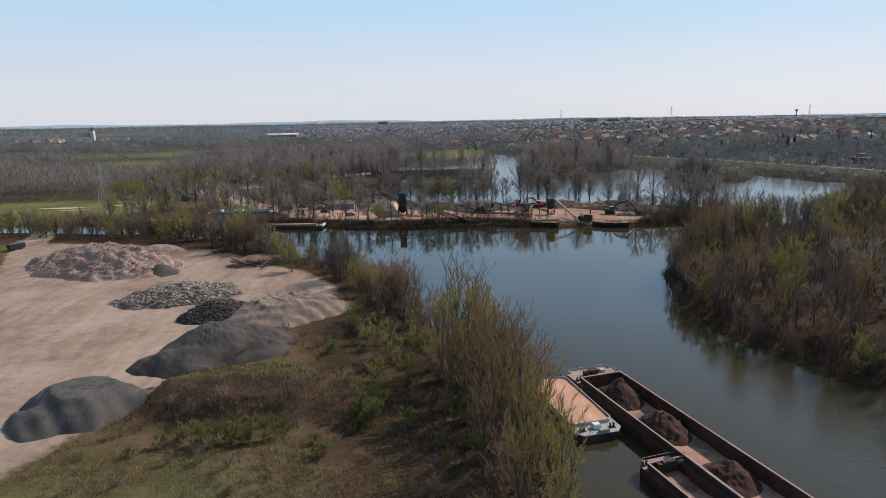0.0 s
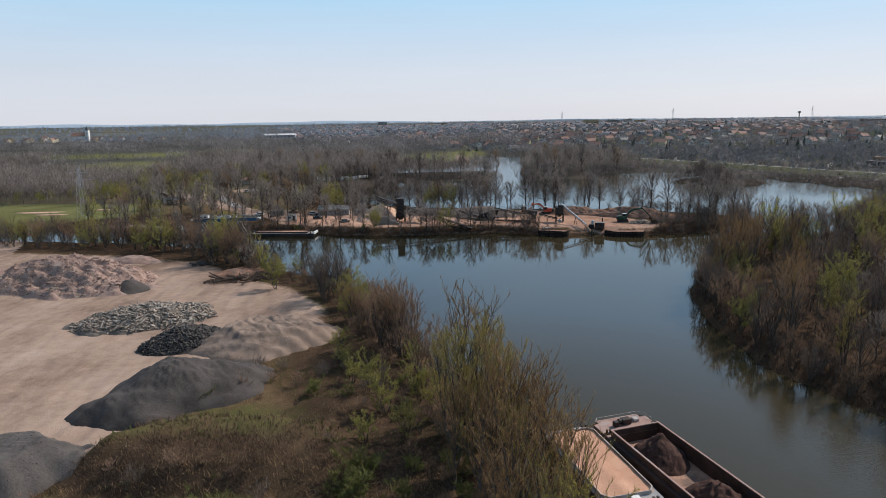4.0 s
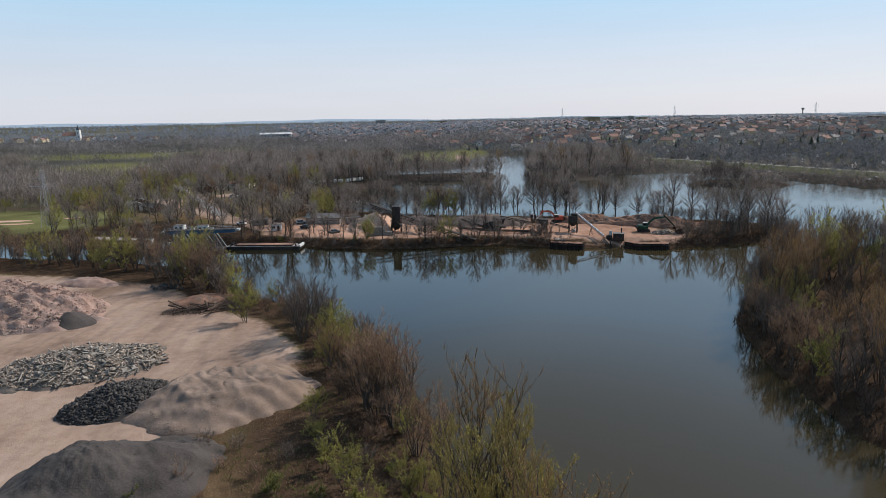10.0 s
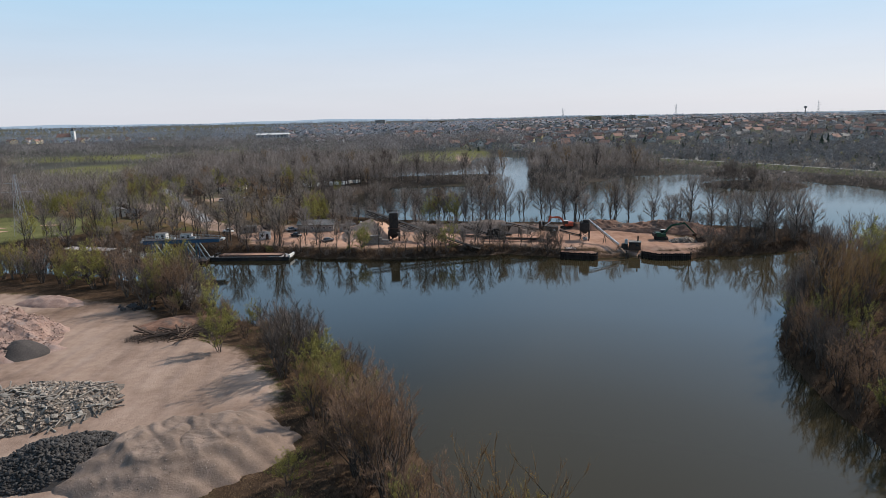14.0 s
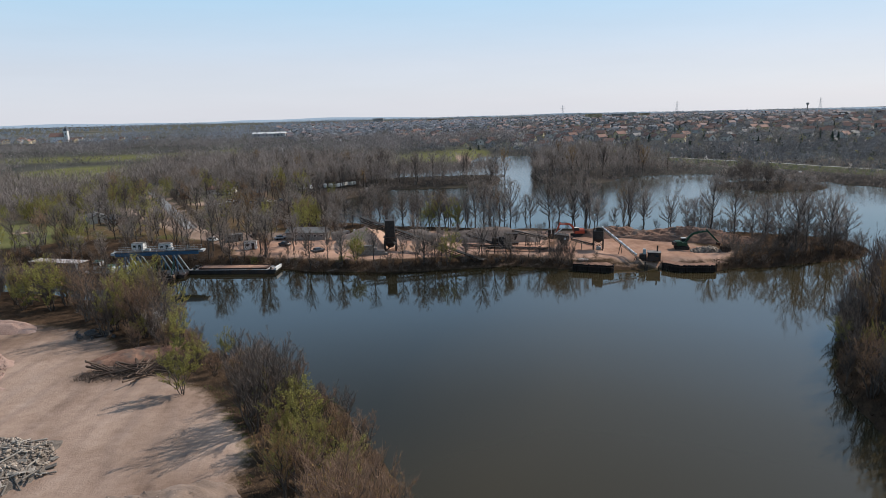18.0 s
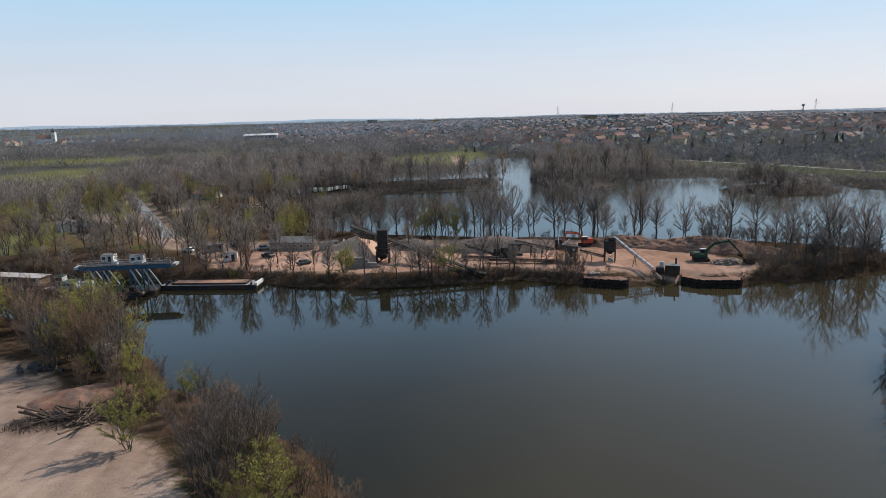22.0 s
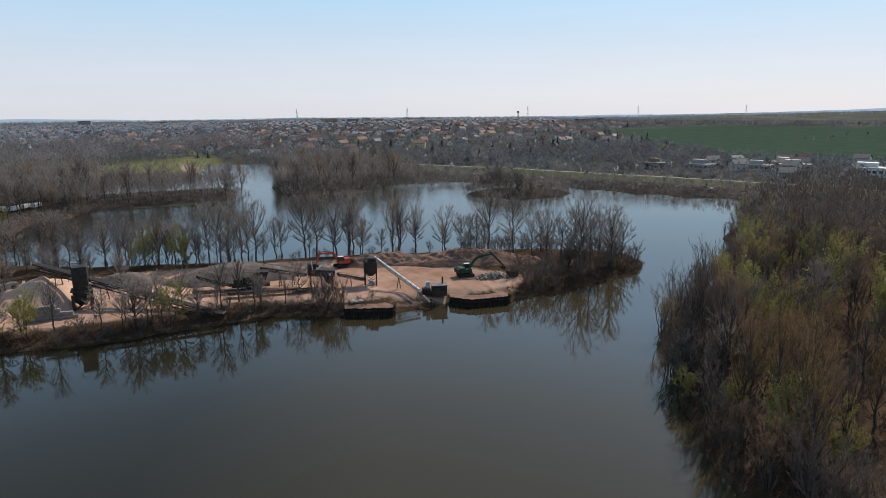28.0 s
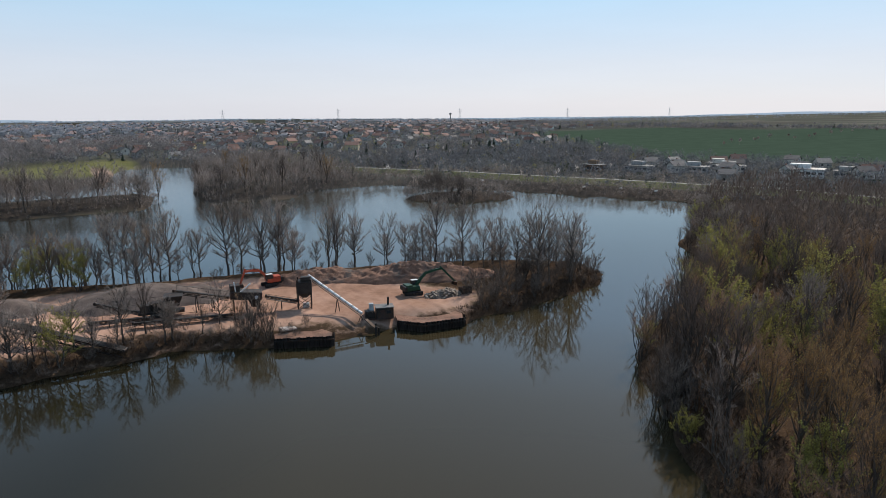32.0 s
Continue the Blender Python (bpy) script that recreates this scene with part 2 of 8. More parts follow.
M_CONIFER = leafy("conifer needles", (0.012, 0.026, 0.02), (0.04, 0.06, 0.042), 0.05, 0.2)
M_FARWOOD = leafy("far bare wood", (0.10, 0.084, 0.073), (0.38, 0.325, 0.288), 0.11, 0.3, 0.45, 1.5)
# garden and plain trees are greyed in their colour for the haze of distance
M_TOWNWOOD = leafy("hazed leafless garden trees", (0.078, 0.086, 0.098), (0.185, 0.193, 0.21), 0.05, 0.3, 0.5, 1.2)
M_PLAINWOOD = leafy("lightly hazed leafless woods of the plain", (0.105, 0.098, 0.098), (0.33, 0.303, 0.292), 0.03, 0.3, 0.5, 1.5)
M_TWIG_DARK = leafy("dark grey-brown twigs", (0.058, 0.045, 0.038), (0.18, 0.137, 0.112), 0.05, 0.2)
# farthest woods: distance haze is mixed into these pale blue-grey base colours
M_FARTHEST = leafy("haze-grey leafless far woods", (0.16, 0.19, 0.24), (0.34, 0.37, 0.42), 0.008, 0.42, 0.6, 1.4)
M_RIDGEWOOD = leafy("haze-blue woods of the far plain", (0.24, 0.29, 0.36), (0.36, 0.41, 0.48), 0.004, 0.42, 0.6, 1.2)
M_FARGREEN = leafy("far budding wood", (0.17, 0.16, 0.05), (0.36, 0.335, 0.11), 0.05, 0.42, 0.5, 0.8)
M_STRAW = leafy("dry straw and bramble", (0.14, 0.092, 0.052), (0.34, 0.245, 0.135), 0.12)
M_HERB = leafy("green herbs", (0.05, 0.065, 0.018), (0.16, 0.18, 0.05), 0.12)
M_BRAMBLE = leafy("dark bramble", (0.03, 0.02, 0.015), (0.10, 0.066, 0.045), 0.12, 0.15)

# ---- the lie of the land ----
WATER = [(16, -300), (15, 30), (14, 80), (11, 104), (3, 130), (-4, 156), (-12, 178), (-27, 195), (-43, 206), (-52, 222), (-68, 238), (-104, 252), (-150, 262), (-200, 272),
         (-205, 306), (-160, 302), (-114, 295), (-92, 288), (-68, 281.5), (-44, 279), (-36, 273), (-8, 267.5), (14, 269), (25, 271), (38, 266), (43.5, 263), (45, 262.3), (53.2, 258.8), (55, 260.5), (62, 261), (68.5, 261.5), (72.5, 257), (81.3, 255.7),
         (84, 257), (89, 257.5), (99, 258), (113, 261), (128, 264), (137, 272), (138, 284), (118, 299), (93, 307), (73, 314), (50, 320), (25, 325), (-9, 337), (-34, 352), (-46, 385), (-38, 440), (-11, 466), (14, 470),
         (43, 468), (56, 495), (50, 520), (10, 518), (-40, 530), (-44, 570), (10, 590), (40, 596), (41, 650), (72, 672), (97, 677), (102, 640), (84, 560), (72, 508), (74, 477), (110, 473), (144, 491),
         (179, 484), (214, 462), (226, 428), (241, 397), (269, 352), (256, 338), (224, 312), (186, 288), (170, 264), (146, 248), (114, 234), (94, 219), (89, 208), (79, 197), (69, 180), (65, 166), (63, 150),
         (63, 130), (69, 112), (75, 99), (79, 70), (82, 20), (84, -300)]
ISLET = [(164, 446), (160, 428), (177, 408), (196, 404), (212, 410), (206, 430), (186, 453)]
YARD = [(-140, 232), (-100, 224), (-66, 210), (-50, 190), (-34, 178), (-23, 160), (-22, 147), (-36, 128), (-40, 100), (-49, 86), (-54, 72), (-57, 0), (-66, 0), (-70, 70), (-86, 110), (-106, 150), (-150, 240)]
GOLF = [(-330, 300), (-230, 296), (-166, 300), (-134, 320), (-140, 362), (-206, 372), (-330, 360)]
SANDY = [(-60, 288), (-20, 275.5), (14, 275), (24, 277), (44, 268), (60, 264), (70, 261), (86, 260), (94, 268), (84, 282), (98, 292), (64, 306), (24, 316), (-24, 318), (-64, 306)]
CAMP = [(-150, 398), (-128, 372), (-108, 350), (-84, 318), (-40, 296), (-50, 326), (-84, 332), (-112, 372), (-140, 412)]
MEADOW = [(-90, 640), (-30, 622), (46, 602), (64, 660), (96, 690), (60, 730), (-110, 712)]
FIELD_W = [(-345, 505), (-192, 488), (-200, 592), (-238, 704), (-345, 715)]
FIELD_NW = [(-520, 740), (-232, 726), (-192, 800), (-215, 925), (-368, 850), (-560, 880)]
CROP = [(430, 500), (520, 400), (1250, 380), (1130, 640), (1000, 850), (850, 1060), (640, 940)]
CROP_FAR = [(1010, 1330), (1290, 1060), (1490, 740), (1900, 760), (2300, 1300), (1700, 1750), (1250, 1700)]


DYKE = [(150, 610), (190, 552), (228, 497), (278, 407), (312, 340), (330, 250), (340, 100)]


def seg_dist(px, py, poly):
    d = np.full(px.shape, 1e9)
    n = len(poly)
    for i in range(n):
        ax, ay = poly[i]
        bx, by = poly[(i + 1) % n]
        ex, ey = bx - ax, by - ay
        t = np.clip(((px - ax) * ex + (py - ay) * ey) / (ex * ex + ey * ey + 1e-9), 0, 1)
        d = np.minimum(d, (px - ax - t * ex) ** 2 + (py - ay - t * ey) ** 2)
    return np.sqrt(d)


def inside(px, py, poly):
    r = np.zeros(px.shape, bool)
    n = len(poly)
    for i in range(n):
        ax, ay = poly[i]
        bx, by = poly[(i + 1) % n]
        if ay != by:
            r ^= ((ay > py) != (by > py)) & (px < (bx - ax) * (py - ay) / (by - ay) + ax)
    return r


def signed(px, py, poly):
    """Distance to the outline: positive inside."""
    return seg_dist(px, py, poly) * np.where(inside(px, py, poly), 1, -1)


def wav(x, y, s, seed):
    """A smooth, cheap, repeatable unevenness of size s."""
    r = np.random.RandomState(seed)
    out = 0
    for k in range(6):
        a, p, q = r.uniform(0, 6.28), r.uniform(0, 6.28), r.uniform(0.6, 1.7)
        out = out + np.sin((x * math.cos(a) + y * math.sin(a)) * q * 6.28 / s + p)
    return out / 6


# bumps of the terrain itself: x, y, rx, ry, turn in degrees, height
MOUNDS = [(-26, 94.5, 20.5, 9.5, -8, 3.1), (-12, 108, 10, 7, 20, 1.6), (-20, 74, 16, 8, 10, 1.5)]


def shore(x, y):
    """Metres onto the land (negative: out on the water), with a wobbling bank."""
    d = -signed(x, y, WATER)
    i = signed(x, y, ISLET)
    return np.maximum(d, i) + 0.9 * wav(x, y, 17, 3) + 0.5 * wav(x, y, 6, 4)


def ground_z(x, y, d=None):
    x, y = np.atleast_1d(np.asarray(x, float)), np.atleast_1d(np.asarray(y, float))
    d = shore(x, y) if d is None else d
    left = 1 / (1 + np.exp(np.clip((x - 20 + (y - 150) * 0.35) / 6, -40, 40))) * (1 / (1 + np.exp(np.clip((y - 258 + (x + 104) * 0.2) / 6, -40, 40))))
    top = 2.5 + 1.7 * left
    dist = np.hypot(x, y - 100)
    top = top + np.clip((dist - 420) / 800, 0, 1) * (np.clip(x / 700, -0.15, 1.4) * 3)
    far = np.clip((dist - 1500) / 3400, 0, 1)
    fall = np.interp(np.degrees(np.arctan2(x, y - 100)), [-70, -34, -20, -5, 14, 29, 36, 48, 63, 80], [5, 10, 26, 38, 48, 54, 58, 44, 8, 5])
    top = top - far * fall + np.clip((dist - 600) / 600, 0, 1) * 2.5 * wav(x, y, 900, 9)
    up = np.clip(d / 6.5, 0, 1)
    z = top * (up * up * (3 - 2 * up)) * 0.75 + top * 0.25 * np.clip(d / 1.2, 0, 1)
    z = np.where(d < 0, np.maximum(-2.5, d * 0.45), z)
    near = np.clip((700 - dist) / 300, 0, 1) * np.clip(d / 5, 0, 1)
    z = z + near * (0.16 * wav(x, y, 14, 1) + 0.10 * wav(x, y, 4.5, 2))
    for mx, my, rx, ry, tn, h in MOUNDS:  # high ones are flat-topped with a steep side
        c, s = math.cos(radians(tn)), math.sin(radians(tn))
        u, v = ((x - mx) * c + (y - my) * s) / rx, (-(x - mx) * s + (y - my) * c) / ry
        r = np.sqrt(u * u + v * v) + 0.16 * wav(x, y, 9, 5) + 0.08 * wav(x, y, 3.5, 6)
        k = np.clip(1.15 - r, 0, 1) if h < 3 else np.clip((1.1 - r) / 0.5, 0, 1)
        z = z + h * np.clip(k * k * (3 - 2 * k), 0, 1) * np.clip(d / 4, 0, 1)
    return z


def gz(x, y):
    return float(ground_z(x, y)[0])


def axis(lo, hi, fine_lo, fine_hi, step, grow=1.22):
    a = list(np.arange(fine_lo, fine_hi + 0.01, step))
    s, v = step, a[-1]
    while v < hi:
        s *= grow
        v += s
        a.append(min(v, hi))
    s, v = step, a[0]
    while v > lo:
        s *= grow
        v -= s
        a.insert(0, max(v, lo))
    return np.array(a)


gx, gy = axis(-4800, 4800, -150, 190, 1.6), axis(-1500, 4850, 30, 345, 1.6)
GX, GY = np.meshgrid(gx, gy)
D = shore(GX, GY)
GZ = ground_z(GX, GY, D)
ny, nx = GX.shape
idx = np.arange(nx * ny).reshape(ny, nx)
quads = np.stack([idx[:-1, :-1], idx[:-1, 1:], idx[1:, 1:], idx[1:, :-1]], -1).reshape(-1, 4)


def zone(poly, soft=3.0):
    s = signed(GX, GY, poly)
    return np.clip(0.5 + s / (2 * soft), 0, 1)


def line_zone(pts, half, soft=1.0):
    d = np.full(GX.shape, 1e9)
    for a, b in zip(pts[:-1], pts[1:]):
        d = np.minimum(d, seg_dist(GX, GY, [a, b]))
    return np.clip((half - d) / soft + 0.5, 0, 1)


TRACK = [(-61, 0), (-61, 70), (-74, 105), (-97, 146), (-118, 185), (-134, 216), (-152, 264), (-175, 300)]
LANE = [(-165, 485), (-145, 446), (-90, 338), (-62, 302)]
Z_SAND = np.maximum.reduce([zone(YARD), zone(SANDY), 0.8 * zone(CAMP), line_zone(TRACK, 4.5), line_zone(LANE, 4), line_zone([(-106, 410), (-150, 400)], 6, 4),
                            line_zone([(38, 594), (36, 652), (70, 678), (100, 682)], 5, 4), line_zone([(144, 494), (180, 488)], 4, 3), np.clip(1 - np.abs(D - 0.6) / 1.0, 0, 0.4) * (GY > 262) * (GX < 100)])
Z_GREEN = np.maximum.reduce([zone(GOLF, 6), zone(MEADOW, 6), zone(FIELD_W, 8), zone(FIELD_NW, 8), 0.55 * np.clip(1 - np.abs(GX + 30) / 40, 0, 1) * np.clip(1 - np.abs(GY - 66) / 22, 0, 1)])
Z_CROP = np.maximum(zone(CROP, 25), 0.22 * zone(CROP_FAR, 40))
rng = np.hypot(GX, GY - 100)
Z_WOOD = np.clip(1.7 - np.abs(D - 12) / 14, 0, 1) * (rng < 700) * (1 - zone(SANDY)) * (1 - zone(YARD))
Z_WOOD = np.maximum(Z_WOOD, ((GX > 57) & (GY < 262 + (GX > 140) * 90) & (rng < 600)) * 1.0 * (D > 0))
Z_WOOD = np.maximum(Z_WOOD, np.clip((rng - 300) / 120, 0, 0.8) * (D > 3) * (1 - Z_SAND) * (rng < 1600) * np.clip(0.75 + 0.6 * wav(GX, GY, 120, 15), 0, 1))
Z_WOOD = np.maximum(Z_WOOD, np.clip(1.3 - np.hypot((GX + 30) / 21, (GY - 90) / 7.5), 0, 1))


def ground_material():
    m, nt, bsdf = base("ground")
    pos = nt.nodes.new("ShaderNodeNewGeometry").outputs["Position"]
    at = nt.nodes.new("ShaderNodeVertexColor")
    at.layer_name = "zones"
    sep = nt.nodes.new("ShaderNodeSeparateColor")
    nt.links.new(at.outputs["Color"], sep.inputs[0])
    n1, n2, n3 = noise_tex(nt, pos, 0.06, 6, 0.6), noise_tex(nt, pos, 0.5, 6, 0.65), noise_tex(nt, pos, 4.0, 4, 0.7)
    n0 = noise_tex(nt, pos, 0.006, 4, 0.5)
    dry = ramp(nt, math_node(nt, "ADD", math_node(nt, "MULTIPLY", n2, 0.6), math_node(nt, "MULTIPLY", n3, 0.4)), [(0.33, (0.066, 0.046, 0.03)), (0.5, (0.118, 0.081, 0.047)), (0.68, (0.21, 0.15, 0.085))])
    moss = ramp(nt, n3, [(0.3, (0.05, 0.06, 0.02)), (0.7, (0.12, 0.13, 0.045))])
    dry = mix(nt, ramp(nt, n1, [(0.50, (0, 0, 0)), (0.63, (0.8, 0.8, 0.8))]), dry, moss)
    wood = ramp(nt, math_node(nt, "ADD", math_node(nt, "MULTIPLY", n2, 0.5), math_node(nt, "MULTIPLY", n3, 0.5)), [(0.35, (0.03, 0.021, 0.015)), (0.55, (0.075, 0.05, 0.033)), (0.72, (0.17, 0.115, 0.075))])
    # far ground: paler, greyer colours that carry the haze of distance
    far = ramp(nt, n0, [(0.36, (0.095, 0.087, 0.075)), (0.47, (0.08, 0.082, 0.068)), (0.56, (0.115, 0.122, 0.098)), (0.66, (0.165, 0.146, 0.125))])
    mp = nt.nodes.new("ShaderNodeMapping")
    mp.inputs["Rotation"].default_value, mp.inputs["Scale"].default_value = (0, 0, radians(-38)), (0.35, 0.05, 1)
    nt.links.new(pos, mp.inputs[0])
    streak = noise_tex(nt, mp.outputs[0], 1.0, 6, 0.7)
    sand = ramp(nt, math_node(nt, "ADD", math_node(nt, "MULTIPLY", n1, 0.52), math_node(nt, "ADD", math_node(nt, "MULTIPLY", n2, 0.25), math_node(nt, "MULTIPLY", streak, 0.23))), [(0.34, (0.165, 0.118, 0.092)), (0.43, (0.26, 0.185, 0.143)), (0.53, (0.345, 0.253, 0.198)), (0.64, (0.42, 0.32, 0.258))])
    sand = mix(nt, 1.0, sand, ramp(nt, noise_tex(nt, pos, 0.022, 7, 0.62), [(0.38, (0.74, 0.72, 0.70)), (0.5, (1, 1, 1)), (0.64, (1.08, 1.07, 1.06))]), "MULTIPLY")
    tracks = nt.nodes.new("ShaderNodeTexWave")   # curving wheel tracks
    tracks.inputs["Scale"].default_value, tracks.inputs["Distortion"].default_value, tracks.inputs["Detail"].default_value, tracks.inputs["Detail Scale"].default_value = 0.07, 22.0, 3.0, 0.22
    nt.links.new(pos, tracks.inputs["Vector"])
    worn = mix(nt, ramp(nt, noise_tex(nt, pos, 0.035, 3), [(0.42, (0, 0, 0)), (0.6, (1, 1, 1))]), (1, 1, 1), ramp(nt, tracks.outputs["Fac"], [(0.0, (0.87, 0.88, 0.90)), (0.3, (0.98, 0.98, 0.98)), (0.8, (1.03, 1.03, 1.02))]))
    sand = mix(nt, 1.0, sand, worn, "MULTIPLY")
    green = ramp(nt, n1, [(0.35, (0.11, 0.112, 0.048)), (0.65, (0.165, 0.165, 0.072))])
    crop = ramp(nt, n1, [(0.3, (0.044, 0.066, 0.046)), (0.7, (0.058, 0.086, 0.06))])

    def edge(channel, sharp=0.22):
        s = math_node(nt, "ADD", channel, math_node(nt, "MULTIPLY_ADD", n2, 0.9, -0.45))
        return math_node(nt, "MULTIPLY_ADD", s, 1 / sharp, 0.5 - 0.5 / sharp, True)
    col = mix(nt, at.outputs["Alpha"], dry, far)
    # the brown wood floor turns grey with range, haze put into its colour
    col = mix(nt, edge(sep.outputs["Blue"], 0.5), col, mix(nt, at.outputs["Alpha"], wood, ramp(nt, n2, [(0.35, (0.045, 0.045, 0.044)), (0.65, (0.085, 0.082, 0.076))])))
    sepg = edge(sep.outputs["Green"], 0.5)
    col = mix(nt, sepg, col, green)
    at2 = nt.nodes.new("ShaderNodeVertexColor")
    at2.layer_name = "fields"
    sep2 = nt.nodes.new("ShaderNodeSeparateColor")
    nt.links.new(at2.outputs["Color"], sep2.inputs[0])
    col = mix(nt, edge(sep2.outputs["Red"], 0.2), col, crop)
    sand = mix(nt, sep2.outputs["Green"], sand, mix(nt, 1.0, sand, (1.30, 1.12, 1.04), "MULTIPLY"))   # redder sand at the works
    col = mix(nt, edge(sep.outputs["Red"], 0.35), col, sand)
    nt.links.new(col, bsdf.inputs["Base Color"])
    bsdf.inputs["Roughness"].default_value = 0.95
    bsdf.inputs["Specular IOR Level"].default_value = 0.0
    bp = nt.nodes.new("ShaderNodeBump")
    bp.inputs["Strength"].default_value, bp.inputs["Distance"].default_value = 0.6, 0.25
    nt.links.new(math_node(nt, "ADD", n2, math_node(nt, "MULTIPLY", n3, 0.4)), bp.inputs["Height"])
    nt.links.new(bp.outputs[0], bsdf.inputs["Normal"])
    return m


me = fast_mesh("ground", np.stack([GX, GY, GZ], -1).reshape(-1, 3), quads, ground_material(), True)
la = me.color_attributes.new("zones", "FLOAT_COLOR", "POINT")
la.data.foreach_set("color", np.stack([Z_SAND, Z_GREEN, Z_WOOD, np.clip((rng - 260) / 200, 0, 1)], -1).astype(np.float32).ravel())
lb = me.color_attributes.new("fields", "FLOAT_COLOR", "POINT")
lb.data.foreach_set("color", np.stack([Z_CROP, zone(SANDY, 6), Z_CROP * 0, Z_CROP * 0 + 1], -1).astype(np.float32).ravel())
ground = tagged(new("ground", me), "sandy and grassy river land under bare woods", "ground", kind="structure")


def water_material():
    m, nt, bsdf = base("river water")
    pos = nt.nodes.new("ShaderNodeNewGeometry").outputs["Position"]
    murk = noise_tex(nt, pos, 0.012, 3)
    xyz = nt.nodes.new("ShaderNodeSeparateXYZ")
    nt.links.new(pos, xyz.inputs[0])
    silt = math_node(nt, "MULTIPLY_ADD", xyz.outputs["X"], 1 / 32, math_node(nt, "MULTIPLY_ADD", xyz.outputs["Y"], -0.4 / 32, 0.35 + 72 / 32))   # the current carries silt; the still pond is clear and dark
    silt = math_node(nt, "ADD", silt, math_node(nt, "MULTIPLY_ADD", murk, 1.2, -0.6), clamp=True)
    nt.links.new(ramp(nt, silt, [(0.0, (0.017, 0.0152, 0.008)), (1.0, (0.041, 0.033, 0.0175))]), bsdf.inputs["Base Color"])
    bsdf.inputs["Roughness"].default_value, bsdf.inputs["IOR"].default_value = 0.035, 1.40
    mp = nt.nodes.new("ShaderNodeMapping")
    mp.inputs["Scale"].default_value = (0.8, 0.35, 1)
    nt.links.new(pos, mp.inputs[0])
    fine, swell = noise_tex(nt, pos, 4.0, 2, 0.5), noise_tex(nt, mp.outputs[0], 0.5, 2)
    reach = math_node(nt, "MULTIPLY_ADD", xyz.outputs["Y"], -1 / 22, 122 / 22, True)   # the wind ruffles the southern reach
    reach = math_node(nt, "MULTIPLY", reach, math_node(nt, "MULTIPLY_ADD", xyz.outputs["X"], 1 / 16, -44 / 16, True))
    gust = math_node(nt, "MULTIPLY", reach, ramp(nt, noise_tex(nt, pos, 0.03, 3), [(0.25, (0.3, 0.3, 0.3)), (0.5, (1, 1, 1))]))
    lakes = math_node(nt, "MULTIPLY_ADD", xyz.outputs["Y"], 1 / 30, -335 / 30, True)   # the open lakes are rippled
    h = math_node(nt, "ADD", math_node(nt, "MULTIPLY", fine, 0.6), swell)
    bp = nt.nodes.new("ShaderNodeBump")
    bp.inputs["Distance"].default_value = 0.4
    nt.links.new(math_node(nt, "MULTIPLY_ADD", gust, 0.2, math_node(nt, "MULTIPLY_ADD", lakes, 0.045, 0.008)), bp.inputs["Strength"])
    nt.links.new(math_node(nt, "MULTIPLY_ADD", lakes, 0.09, math_node(nt, "MULTIPLY_ADD", gust, -0.024, 0.035)), bsdf.inputs["Roughness"])
    nt.links.new(h, bp.inputs["Height"])
    nt.links.new(bp.outputs[0], bsdf.inputs["Normal"])
    return m


g = Geo().add([(-260, -400, 0), (360, -400, 0), (360, 760, 0), (-260, 760, 0)], [(0, 1, 2, 3)])
tagged(part("water", g, water_material(), None), "calm brown-green river water mirroring the sky", "water", kind="structure")

